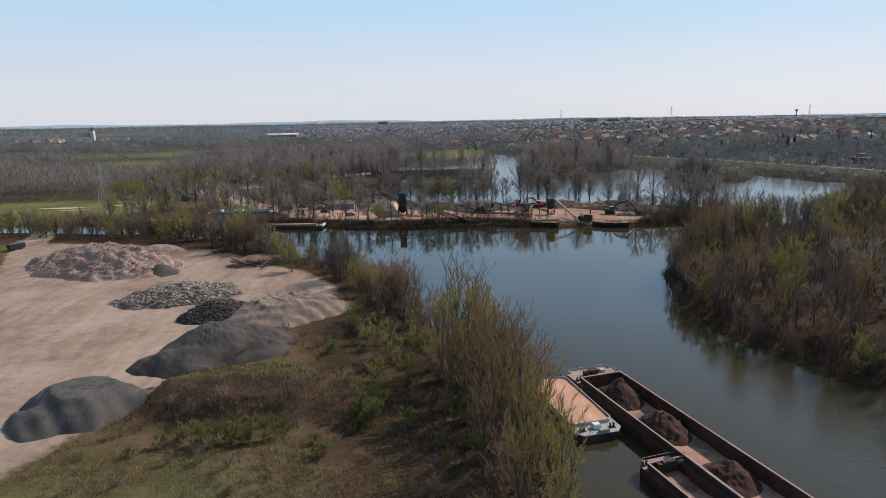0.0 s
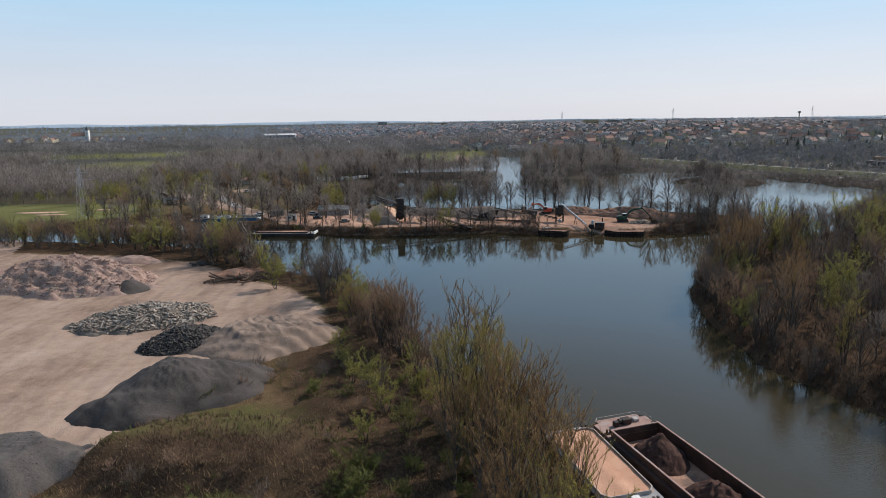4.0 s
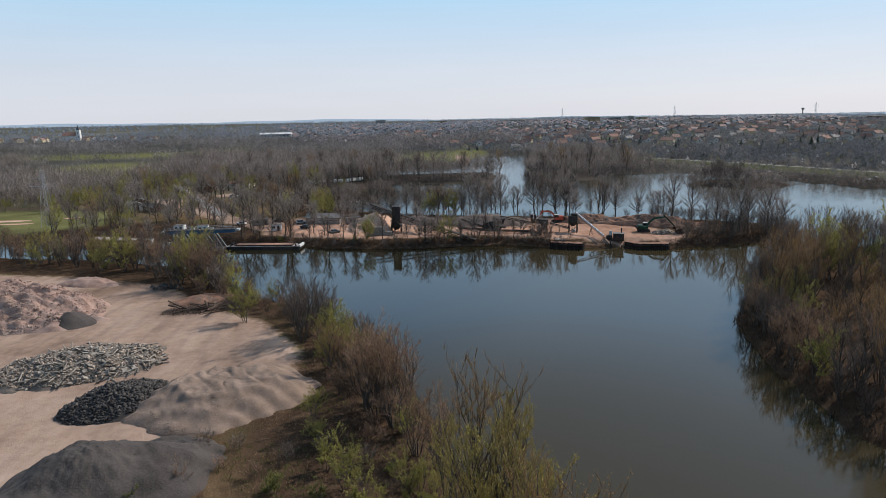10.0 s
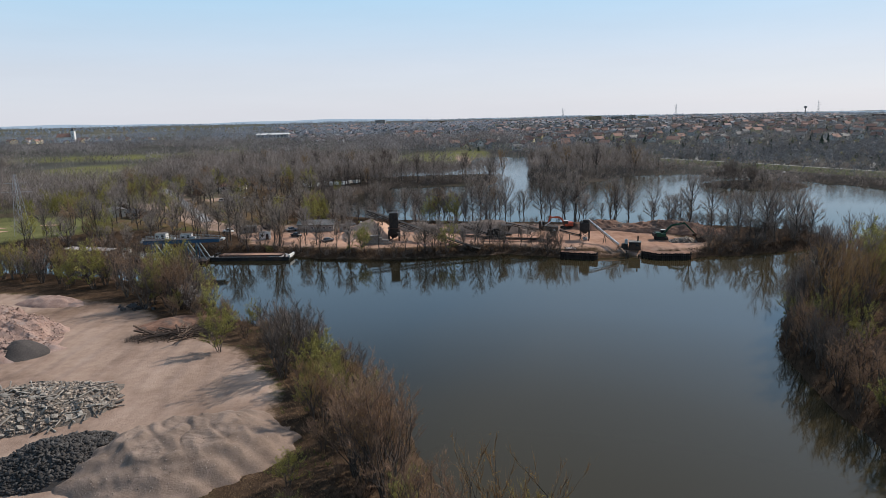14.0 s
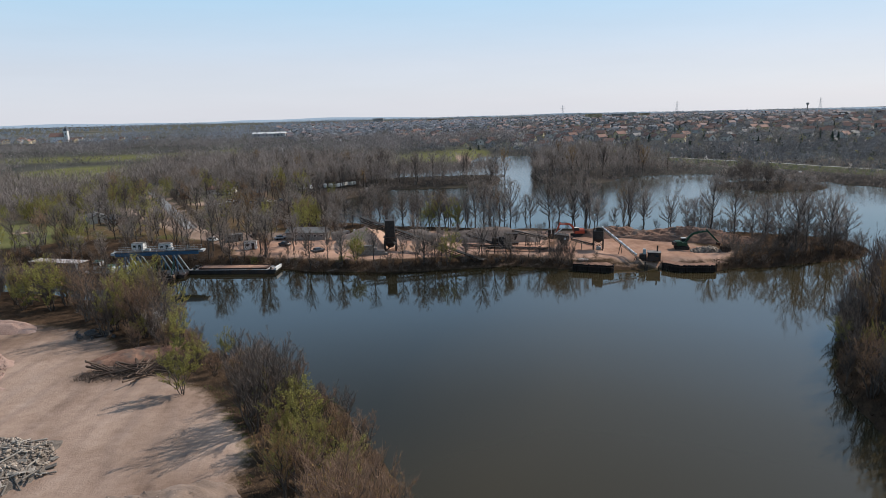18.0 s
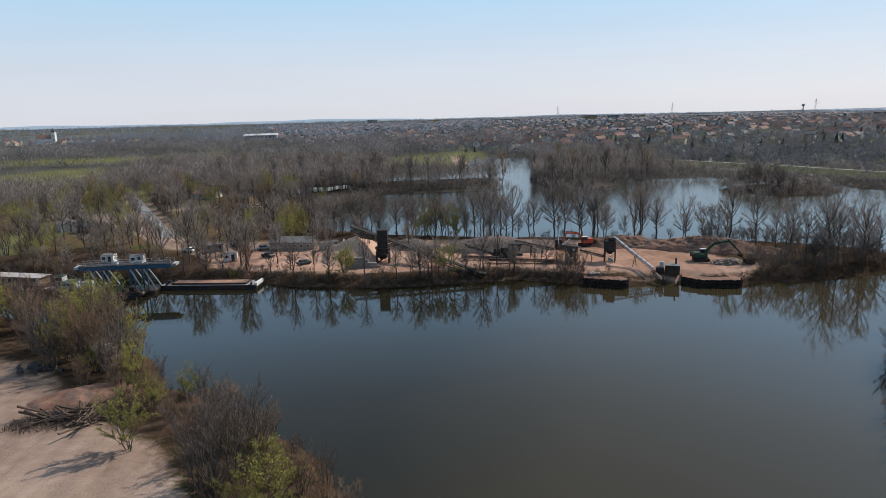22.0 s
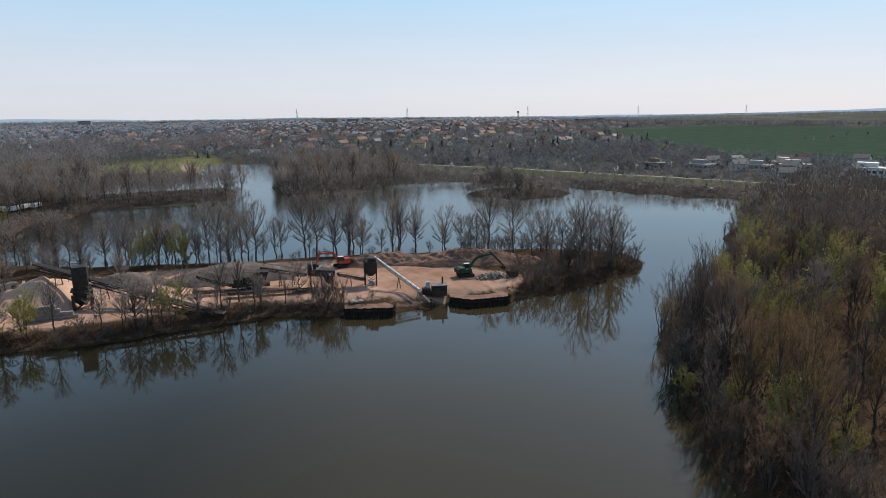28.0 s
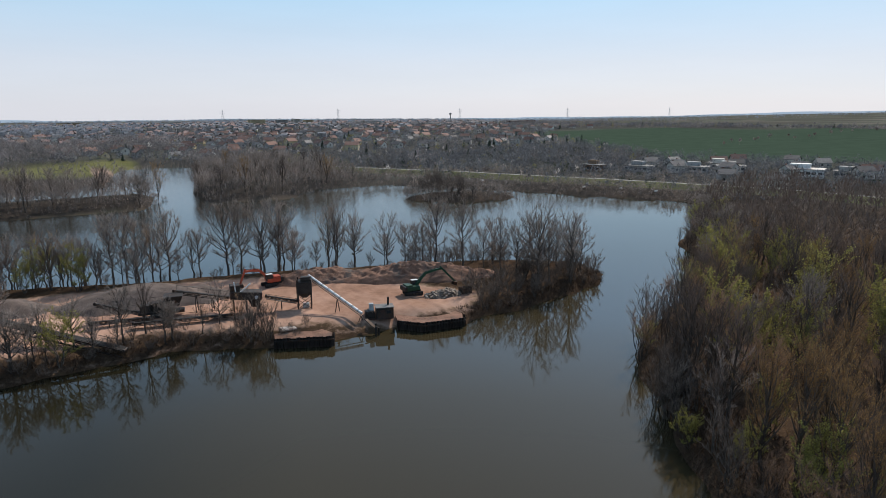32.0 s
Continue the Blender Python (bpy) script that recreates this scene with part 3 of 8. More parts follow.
# ---- trees ----
def grow(seed, height, stems=1, clear=0.25, fork=0.6, low=35, high=72, width=0.32, limbs=12, subs=5, twigs=16, lean=0.06, twig=0.9, leaves=0, leaf=0.16, r0=None, tw=0.035, dome=False, rise=0.15):
    """Wood (trunks and limbs), twigs and leaves of one tree, standing at the origin. The trunk ends at fork, where the limbs fan out."""
    r = random.Random(seed)
    wood, crown, leafgeo = Geo(), Geo(), Geo()
    r0 = r0 or height * 0.017

    def jit(a, lo=-1.0, hi=1.0):
        return Vector((r.uniform(-1, 1), r.uniform(-1, 1), r.uniform(lo, hi))) * a

    def spike(p, d, length, w):
        side = d.cross(jit(1))
        if side.length > 1e-3:
            side = side.normalized() * w / 2
            crown.add((p - side, p + side, p + d * length), ((0, 1, 2),))

    def leafbit(p, s):
        a = jit(1, -0.6, 0.6).normalized()
        b = a.orthogonal().normalized()
        leafgeo.add((p - a * s, p + b * s * 1.1, p + a * s), ((0, 1, 2),))

    for s in range(stems):
        out = Vector((math.cos(s * 2.4 + seed), math.sin(s * 2.4 + seed), 0))
        hs = height * (1 if s == 0 else r.uniform(0.6, 0.98))
        rs = r0 * (1 if stems == 1 else 0.65)
        foot = out * (0.0 if stems == 1 else r.uniform(0.15, 0.5))
        tilt = out * (0 if stems == 1 else width * r.uniform(0.35, 1.0))
        n = 6
        pts = [foot + Vector((tilt.x, tilt.y, 1)) * hs * fork * i / n + jit(height * lean * 0.3 * (i > 0), 0, 0) for i in range(n + 1)]
        for i in range(n):
            wood.tube(pts[i], pts[i + 1], rs * (1 - 0.6 * i / n), rs * (1 - 0.6 * (i + 1) / n), 6 if i < 3 else 5, False)
        count = max(4, limbs // stems)
        for k in range(count):
            u = (k + r.random() * 0.8) / count
            f = min(0.999, clear / fork + (1 - clear / fork) * u)
            i = int(f * n)
            b = pts[i].lerp(pts[i + 1], f * n - i)
            az = k * 2.4 + r.uniform(-0.6, 0.6)
            el = radians(low + (high - low) * u ** 0.8 + r.uniform(-9, 9))
            ln = min(hs - b.z, hs * width / max(math.cos(el), 0.2) * 1.1) * r.uniform(0.75, 1.05)
            d = Vector((math.cos(az) * math.cos(el), math.sin(az) * math.cos(el), math.sin(el)))
            rl = rs * 0.46 * (1 - 0.5 * u)
            if dome:
                # the limb ends at an egg-shaped crown
                cz, sz, sw = hs * (1 + clear) * 0.5, hs * (1 - clear) * 0.5, hs * width
                A = (d.x * d.x + d.y * d.y) / sw ** 2 + d.z ** 2 / sz ** 2
                B = 2 * (b.z - cz) * d.z / sz ** 2
                C = min(-0.02, ((b.z - cz) / sz) ** 2 - 1)
                ln = min((-B + math.sqrt(max(0, B * B - 4 * A * C))) / (2 * A), hs * 0.55) * r.uniform(0.72, 1.08)
                rl = rs * 0.55 * (1 - 0.4 * u)
            prev, seg, spots = b, 4, []
            for j in range(seg):
                d = (d + jit(0.17) + Vector((0, 0, 0.1 if dome else 0.13))).normalized()
                nxt = prev + d * ln / seg
                wood.tube(prev, nxt, rl * (1 - j / seg * 0.8), rl * (1 - (j + 1) / seg * 0.8), 4 if j < 1 else 3, False)
                spots.append((prev, nxt, d.copy()))
                prev = nxt
            for m in range(subs):
                a0, a1, dd = spots[min(seg - 1, int((0.3 + 0.7 * (m + 0.5) / subs) * seg))]
                st = a0.lerp(a1, r.random())
                sd = (dd + jit(0.75, -0.35, 0.8)).normalized()
                sl = ln * r.uniform(0.25, 0.5)
                mid = st + sd * sl * 0.5
                sd2 = (sd + jit(0.3, -0.1, 0.5)).normalized()
                for way_ in (sd.cross(jit(1)), sd.cross(jit(1))):
                    if way_.length > 1e-3:
                        way_ = way_.normalized() * rl * 0.22
                        wood.add((st - way_, st + way_, mid + sd2 * sl * 0.45), ((0, 1, 2),))
                for _ in range(twigs):
                    tp = st.lerp(mid, r.uniform(0.2, 1.0)) if r.random() < 0.4 else mid + sd2 * sl * 0.5 * r.random()
                    td = (sd2 * 0.8 + jit(0.75 - rise * 0.5, -0.45, 0.75) + Vector((0, 0, rise))).normalized()
                    tl = twig * r.choice((0.5, 0.65, 0.8, 1.0, 1.3))
                    spike(tp, td, tl, tw)
                    for _ in range(int(leaves + r.random())):
                        leafbit(tp + td * tl * r.uniform(0.2, 1.05) + jit(0.1), leaf * r.uniform(0.6, 1.3))
    return wood, crown, leafgeo


def tree_kind(name, label, category, wood_mat, twig_mat, leaf_mat, group, **kw):
    """A parked original whose copies are planted; returns a planter."""
    wood, crown, leafgeo = grow(**kw)
    meshes = [("trunk", wood.mesh("trunk", wood_mat)), ("crown", crown.mesh("crown", twig_mat))]
    if leafgeo.f:
        meshes.append(("leaves", leafgeo.mesh("leaves", leaf_mat)))

    def plant(x, y, scale=1.0, turn=None, stretch=1.0, label2="", sink=0.15):
        ob = thing(name, label2 or label, category, group=group)
        t = random.uniform(0, 6.28) if turn is None else turn
        ob.matrix_basis = Matrix.LocRotScale((x, y, max(gz(x, y), 0.05) - sink), Euler((random.uniform(-0.03, 0.03), random.uniform(-0.03, 0.03), t)), (scale, scale, scale * stretch))
        for n, me in meshes:
            part(n, me, None, ob)
        return ob
    plant.height = kw["height"]
    return plant


random.seed(11)
ash = [tree_kind("bare_tree" if s < 4 else "alder", "bare grey-brown deciduous tree with an open crown on the river bank", "tree", M_BARK, M_TWIG_PALE, None, "bare trees of the peninsula", seed=s, height=15, clear=cl, fork=fk, low=lo, high=76, width=wd, limbs=17, subs=7, twigs=19, twig=1.0, tw=0.055, lean=0.05, dome=True) for s, cl, fk, lo, wd in ((1, 0.24, 0.66, 18, 0.31), (2, 0.3, 0.7, 26, 0.26), (3, 0.18, 0.6, 12, 0.35), (4, 0.26, 0.75, 24, 0.24), (5, 0.33, 0.68, 20, 0.29))]
tall = [tree_kind("poplar", "tall bare poplar with upswept twigs in the riverside wood", "tree", M_BARK, M_TWIG_DARK, None, "poplars of the wood", seed=s, height=18, clear=0.2, fork=0.72, low=50, high=78, width=0.2, limbs=17, subs=6, twigs=19, twig=0.95, tw=0.042, rise=0.5) for s in (5, 6, 14)]
ochre = [tree_kind("aspen", "aspen with ochre-brown buds in the riverside wood", "tree", M_BARK, M_TWIG_OCHRE, M_BUD_OCHRE, "aspens of the wood", seed=s, height=17, clear=0.16, fork=0.7, low=50, high=76, width=0.22, limbs=18, subs=6, twigs=24, twig=0.9, leaves=0.3, leaf=0.09, tw=0.042, rise=0.5) for s in (7, 8)]
budding = [tree_kind("poplar", "young poplar with yellow-green buds on the river bank", "tree", M_BARK, M_TWIG_BUD, M_BUD, "budding poplars", seed=s, height=17, stems=3, clear=0.1, fork=0.75, low=58, high=80, width=0.12, limbs=36, subs=5, twigs=22, twig=0.8, leaves=0.4, leaf=0.085, tw=0.038, rise=0.55) for s in (9, 10)]
willow = [tree_kind("willow", "round willow with fresh yellow-green leaves", "tree", M_BARK, M_TWIG_GREEN, M_LEAF, "leafing willows", seed=s, height=9, stems=4, clear=0.15, fork=0.55, low=30, high=72, width=0.36, limbs=24, subs=5, twigs=18, twig=0.65, leaves=1.0, leaf=0.115, tw=0.042, dome=True) for s in (12, 13)]
thicket = [tree_kind("thicket_tree", "bare many-stemmed bank tree with fine grey twigs", "tree", M_BARK, M_TWIG, None, "many-stemmed bank trees", seed=s, height=10, stems=6, clear=0.14, fork=0.64, low=38, high=78, width=0.32, limbs=30, subs=5, twigs=17, twig=0.7, tw=0.042, dome=True) for s in (15, 16, 17)]
redtree = [tree_kind("osier", "many-stemmed osier with reddish-brown twigs on the bank", "tree", M_BARK, M_TWIG_RED, M_BUD_OCHRE, "many-stemmed bank trees", seed=s, height=10, stems=6, clear=0.16, fork=0.66, low=44, high=78, width=0.3, limbs=30, subs=5, twigs=17, twig=0.7, dome=True, leaves=0.2, leaf=0.07, tw=0.036) for s in (18, 19)]
low_kw = dict(height=3.4, stems=5, clear=0.03, fork=0.5, low=25, high=70, width=0.45, limbs=18, subs=3, twigs=11, twig=0.6, r0=0.05, tw=0.042)
bush = [tree_kind("bush", "low bare brown bush on the bank", "bush", M_BARK, M_TWIG, None, "bank bushes", seed=s, **low_kw) for s in (21, 22)]
redbush = tree_kind("bush", "low rust-brown bush among dry grass", "bush", M_BARK, M_TWIG_RED, None, "bank bushes", seed=23, **low_kw)
greenbush = tree_kind("bush", "bush with young green leaves among dry grass", "bush", M_BARK, M_TWIG_GREEN, M_HERB, "bank bushes", seed=24, leaves=1.3, leaf=0.085, **{**low_kw, "twigs": 18, "width": 0.5})
cherry = tree_kind("blossom_tree", "wild cherry in white blossom at the edge of the wood", "tree", M_BARK, M_TWIG, M_BLOSSOM, "blossoming trees", seed=25, height=6.5, stems=3, clear=0.12, fork=0.5, low=30, high=72, width=0.34, limbs=18, subs=4, twigs=18, twig=0.6, leaves=0.7, leaf=0.085, tw=0.035)


def tree_at(kind, x, y, h, **kw):
    p = kind[random.randrange(len(kind))] if isinstance(kind, list) else kind
    k = h / p.height
    return p(x, y, scale=k ** 0.85, stretch=k ** 0.15, **kw)


# the row along the peninsula's north shore: x, y, height
for x, y, h in [(-0.8, 333.3, 12), (3.3, 333.9, 14.3), (10.6, 326.3, 12), (14.4, 327.2, 13), (20.5, 323.5, 18.5), (23.6, 321.6, 17.8), (27.2, 319.4, 11.5), (33.2, 319, 18.5), (40.1, 316, 12.6),
                (46.9, 315, 19.5), (50.3, 315, 18.8), (55.8, 313, 19), (59.9, 313.1, 19), (61.5, 307, 12), (74, 308, 17.4)]:
    tree_at(ash, x, y, h)
for x, y, h in [(78.5, 306, 14.3), (87.4, 304, 14.1), (93.7, 299, 11.4), (95.3, 298, 11.8), (98.1, 295.5, 18.5), (103.8, 291, 17), (107.3, 286, 13), (108.6, 280, 15), (110, 275, 13.8), (111.5, 268, 19),
                (113.8, 266.6, 14), (120.3, 266, 17.5), (122.7, 268, 10), (117, 274, 15), (125, 277, 14), (129, 272, 12), (131, 279, 11), (121, 284, 14), (113, 290, 13)]:
    tree_at(ash, x, y, h)
# its south bank
for x, y, h in [(1.1, 271.4, 9.6), (4.2, 272.9, 7.7), (6.1, 272.4, 7.2), (13.5, 272, 5.8), (17.5, 272.5, 6.7), (27.1, 273.5, 7), (36.2, 275.1, 8.6), (-24.4, 277.1, 8.6), (0.8, 270.5, 11), (3.3, 272.2, 8.3), (-1.5, 272, 7),
                (13.5, 273, 7.3), (27, 274, 7.5)]:
    tree_at(ash, x, y, h)
for x, y, h in [(41.4, 266.5, 9.2), (43.2, 265, 8.4), (39.5, 267.5, 7)]:
    tree_at(thicket, x, y, h)
tree_at(willow, -19.1, 273.5, 8.0)
tree_at(willow, -42, 345, 9)
tree_at(willow, -50, 352, 10)
tree_at(cherry, -34, 338, 7)
tree_at(cherry, -28, 344, 6)
tree_at(ochre, 7, 328.5, 13)
tree_at(ochre, 9.5, 330, 12)
# the west of the peninsula and the camp
for x, y, h in [(-107, 331.5, 11.7), (-92.6, 318.4, 12.1), (-68.7, 296, 17.5), (-65.8, 295.5, 16), (-51.5, 289.1, 15.2), (-48.8, 284.7, 14), (-41.4, 291.5, 11.8), (-123.1, 314.1, 9), (-89.4, 317.8, 12.1),
                (-45.5, 356.5, 9), (5.7, 334, 11), (-78, 300, 13), (-60, 306, 12), (-99, 309, 12), (-115, 296, 9), (-32, 300, 10), (-36, 283, 9), (-13, 331, 12), (-20, 336, 14), (-7, 338, 13)]:
    tree_at(ash, x, y, h)


def scatter(n, box, ok, gap, seed, tries=40):
    """Up to n spots in the box that satisfy ok(x, y, metres from the shore), at least gap apart."""
    r = np.random.RandomState(seed)
    m = n * tries
    X, Y = r.uniform(box[0], box[1], m), r.uniform(box[2], box[3], m)
    dd = shore(X, Y)
    good = ok(X, Y, dd)
    out, cells = [], {}
    for x, y in zip(X[good], Y[good]):
        c = (int(x // gap), int(y // gap))
        if all((x - u) ** 2 + (y - v) ** 2 > gap * gap for i in (-1, 0, 1) for j in (-1, 0, 1) for u, v in cells.get((c[0] + i, c[1] + j), ())):
            cells.setdefault(c, []).append((x, y))
            out.append((x, y))
            if len(out) == n:
                break
    return out


def out_of(*polys):
    return lambda X, Y: ~np.logical_or.reduce([inside(X, Y, p) for p in polys])


def choose(*pairs):
    r, total = random.random() * sum(w for _, w in pairs), 0
    for k, w in pairs:
        total += w
        if r < total:
            return k
    return pairs[-1][0]


free = out_of(YARD, SANDY, GOLF)
# camp wood west of the lake
for x, y in scatter(185, (-175, -30, 300, 470), lambda X, Y, d: (d > 4) & free(X, Y) & (np.minimum.reduce([seg_dist(X, Y, [p, q]) for p, q in zip(LANE[:-1], LANE[1:])]) > 7), 5.0, 31):
    tree_at(choose((ash, 6), (tall, 2), (ochre, 0.8), (willow, 1.6), (redtree, 1)), x, y, random.uniform(8, 15.5))
# the dark hedge beside the lane
for i in range(30):
    f = i / 29
    tree_at(choose((bush, 3), (thicket, 1)), -138 + 53 * f + random.uniform(-1, 1), 448 - 108 * f + random.uniform(-1, 1), random.uniform(2.5, 4.5))
# the budding strip between the yard and the channel
for x, y in scatter(105, (-170, -52, 206, 275), lambda X, Y, d: (d > 0.8) & (d < 17) & (~inside(X, Y, YARD)) & (Y > 206), 3.1, 32):
    tree_at(choose((willow, 2.6), (thicket, 2.6), (redtree, 2), (tall, 1.2), (budding, 1)), x, y, random.uniform(8, 13) * (1 if y < 236 else 0.85))
# more trees along both shores of the peninsula
for x, y in scatter(36, (-50, 112, 290, 356), lambda X, Y, d: (d > 0.5) & (d < 8) & ((X < 60) | (Y > 303)), 3.2, 41):
    tree_at(choose((ash, 4), (tall, 2.4), (ochre, 0.5)), x, y, random.uniform(7, 17.5))
for x, y in scatter(34, (-150, 42, 264, 305), lambda X, Y, d: (d > 1) & (d < 7), 4.4, 42):
    tree_at(choose((ash, 4), (tall, 1), (redtree, 0.6), (willow, 0.4)), x, y, random.uniform(6, 11.5))
for x, y in scatter(24, (-70, 0, 284, 340), lambda X, Y, d: (d > 8) & (np.hypot(X + 17, Y - 294) > 15) & (seg_dist(X, Y, [(18, 271), (-19, 297)]) > 5), 6, 43):
    tree_at(choose((ash, 4), (thicket, 1.4), (willow, 0.5), (ochre, 0.4)), x, y, random.uniform(6, 12))
# dense bank of the peninsula's south shore
for x, y in scatter(125, (-150, 52, 262, 305), lambda X, Y, d: (d > 0.2) & (d < 5.5), 1.7, 33):
    tree_at(choose((bush, 8), (greenbush, 0.5), (redbush, 0.5), (thicket, 0.8)), x, y, random.uniform(1.8, 3.6))
# the mixed grove at its western neck
for x, y in scatter(20, (-50, 34, 312, 348), lambda X, Y, d: (d > 3) & (d < 14), 4.2, 48):
    tree_at(choose((willow, 1.2), (ochre, 1.6), (tall, 3), (ash, 2)), x, y, random.uniform(8, 14.5))
# undergrowth at its eastern tip
for x, y in scatter(80, (90, 138, 256, 302), lambda X, Y, d: (d > 0.4) & (d < 12), 2.3, 34):
    tree_at(choose((thicket, 2), (bush, 3)), x, y, random.uniform(2.5, 7))
for x, y in scatter(26, (-45, 95, 296, 345), lambda X, Y, d: (d > 0.6) & (d < 5), 3.4, 35):
    tree_at(choose((bush, 4), (thicket, 1), (greenbush, 0.5)), x, y, random.uniform(1.8, 4))
# left bank: the poplars beside the barges
for x, y, h in [(5.2, 100.9, 19), (6.8, 99, 17.5), (9, 97.9, 17.5), (11.2, 86.4, 15.5), (7.5, 91, 16), (4, 93.5, 15), (9.5, 80, 14.5), (12, 76, 13), (6, 83, 14), (3, 86, 13), (11, 70, 12), (13.2, 83, 17.5), (12.4, 88, 18), (11, 93, 18.5), (9, 103, 18), (13.6, 78, 17), (14, 73, 17.5), (13.8, 68, 17.5), (14.2, 63, 17.5), (14, 58, 17), (10.5, 64, 16), (8.5, 74, 16), (8, 87, 17.5), (5.5, 96, 17), (12.6, 54, 13), (9.5, 57, 12.5), (2.5, 104, 14), (6.5, 69, 13)]:
    tree_at(choose((budding, 2), (ochre, 3)), x, y, h)
for x, y, h in [(-5.4, 132.1, 15.0), (-6.8, 130.0, 13.5), (-4.2, 128.8, 13), (-8.2, 134.2, 12.5), (-3.2, 134.5, 12), (-6.5, 137, 11.5), (1.5, 118, 11), (-1, 121, 10), (-10.5, 141, 9.5), (-8, 145, 8.5)]:
    tree_at(redtree, x, y, h)
for x, y, h in [(-23.1, 164.5, 13.5), (-21.2, 168.5, 12.5), (-24.5, 169.5, 11), (-19.5, 172.5, 9.5), (-25.5, 176, 9), (-22.5, 180.5, 8), (-27.5, 184, 7.5), (-34, 196, 6.5)]:
    tree_at(thicket, x, y, h)
for x, y, h in [(-15.5, 162, 9), (-17.6, 160, 7.5), (-13.4, 157.5, 6.5), (-37.5, 178.2, 8.5), (-46, 200, 7.5)]:
    tree_at(willow, x, y, h)
for x, y, h in [(-12.5, 150.5, 8), (-15.1, 146, 9.5), (-10.2, 152.5, 7.5), (-13.5, 147.5, 8.5), (-9, 148, 7), (-16.5, 151, 6.5)]:
    tree_at(choose((willow, 1.2), (ochre, 2), (redtree, 1)), x, y, h)
for x, y, h in [(-50.7, 203.5, 9.5), (-53, 206, 8), (-56, 209, 9), (-48, 199, 6)]:
    tree_at(choose((redtree, 2), (thicket, 1)), x, y, h)
for x, y, h in [(-9, 112, 6.5), (-6, 105, 7), (-12, 118, 5.5), (-3, 98, 6), (-14, 124, 5), (-1, 110, 7.5), (-8, 96, 4.5), (-16, 132, 5)]:
    tree_at(willow, x, y, h)
for x, y, h in [(-31.3, 80, 3.8), (-28.6, 79.2, 4.2), (-26, 80.2, 3.6), (-22, 79.4, 4.2), (-24, 78.2, 3.2), (-33.5, 81, 2.8), (-36, 80, 2.4), (-20, 80.5, 3), (-15, 77, 2), (-7.8, 83.2, 5), (-9.5, 85, 4.4), (-8.5, 88, 5)]:
    tree_at(greenbush, x, y, h)
tree_at(redtree, -48.2, 208, 8.6)
tree_at(cherry, -50.5, 203, 6.6)
tree_at(thicket, -45, 207.5, 6)
tree_at(willow, -38.5, 190, 5.4)
tree_at(ochre, -40.5, 193, 6)
for x, y in scatter(125, (-60, 18, 58, 212), lambda X, Y, d: (d > 0.4) & (d < 14) & (~inside(X, Y, YARD)), 2.7, 36):
    k = choose((thicket, 1.6), (redtree, 2.2), (willow, 0.9), (bush, 2), (redbush, 2.2), (greenbush, 1.2))
    tree_at(k, x, y, random.uniform(1.6, 3.4) if k in (bush, redbush, greenbush) else random.uniform(3.0, 6.2))
for x, y in scatter(85, (-50, 13, 42, 130), lambda X, Y, d: (d > 6) & (d < 60) & (~inside(X, Y, YARD)) & (np.hypot(X + 30, (Y - 99) * 1.7) > 17), 4.0, 37):
    tree_at(choose((redbush, 3), (greenbush, 2.4), (bush, 2), (redtree, 0.7)), x, y, random.uniform(1.2, 3.6))
# right bank: a dense mixed wood
for x, y in scatter(105, (58, 175, 40, 285), lambda X, Y, d: (d > 0.2) & (d < 6) & (X > 55) & ((Y < 248) | (X > 148)), 3.0, 38):
    tree_at(choose((thicket, 1.8), (redtree, 2.4), (willow, 1.0), (ash, 0.8), (tall, 3)), x, y, random.uniform(5, 12))
for x, y in scatter(290, (64, 180, 60, 285), lambda X, Y, d: (d > 5) & (d < 75) & ((Y < 248) | (X > 148)), 4.2, 39):
    tree_at(choose((tall, 5.6), (ochre, 2.8), (ash, 0.9), (redtree, 1.2), (thicket, 0.8), (willow, 2.0), (budding, 0.4), (cherry, 0.06)), x, y, random.uniform(8, 16.5))
for x, y, h in [(104, 203, 14.5), (108.5, 206, 13), (112, 202, 12), (106, 209, 11), (163, 258.5, 13)]:
    tree_at(willow, x, y, h)
for x, y, h in [(81.8, 182.5, 16.5), (85.5, 180, 15.5), (79.5, 177, 15), (88, 184.5, 14), (72, 170, 15)]:
    tree_at(ochre, x, y, h)
for x, y, h in [(91.4, 206, 16.5), (94.5, 208.5, 15.5), (97.5, 212, 15), (89.5, 203, 14)]:
    tree_at(tall, x, y, h)
for x, y, h in [(84.7, 204, 10), (82.5, 200, 8), (86.5, 207.5, 8.5)]:
    tree_at(thicket, x, y, h)
for x, y in scatter(60, (150, 222, 246, 322), lambda X, Y, d: (d > 0.2) & (d < 13), 3.3, 44):
    tree_at(choose((ash, 3), (thicket, 1), (tall, 2), (redtree, 1), (willow, 0.4)), x, y, random.uniform(5.5, 12))
for x, y in scatter(34, (-60, 62, 462, 535), lambda X, Y, d: (d > 0.6), 7, 45) + scatter(30, (72, 160, 470, 560), lambda X, Y, d: (d > 1), 8, 46) + scatter(26, (-150, -44, 455, 600), lambda X, Y, d: (d > 2), 9, 47):
    tree_at(choose((ash, 3), (tall, 2.4), (ochre, 0.3)), x, y, random.uniform(11, 18.5))
# the islet
for x, y in scatter(40, (158, 214, 402, 456), lambda X, Y, d: (d > 0.4) & inside(X, Y, ISLET), 3.4, 40):
    tree_at(choose((thicket, 3), (ash, 3), (bush, 2)), x, y, random.uniform(2.2, 4.5) + 7 * math.exp(-((x - 180) / 9) ** 2))


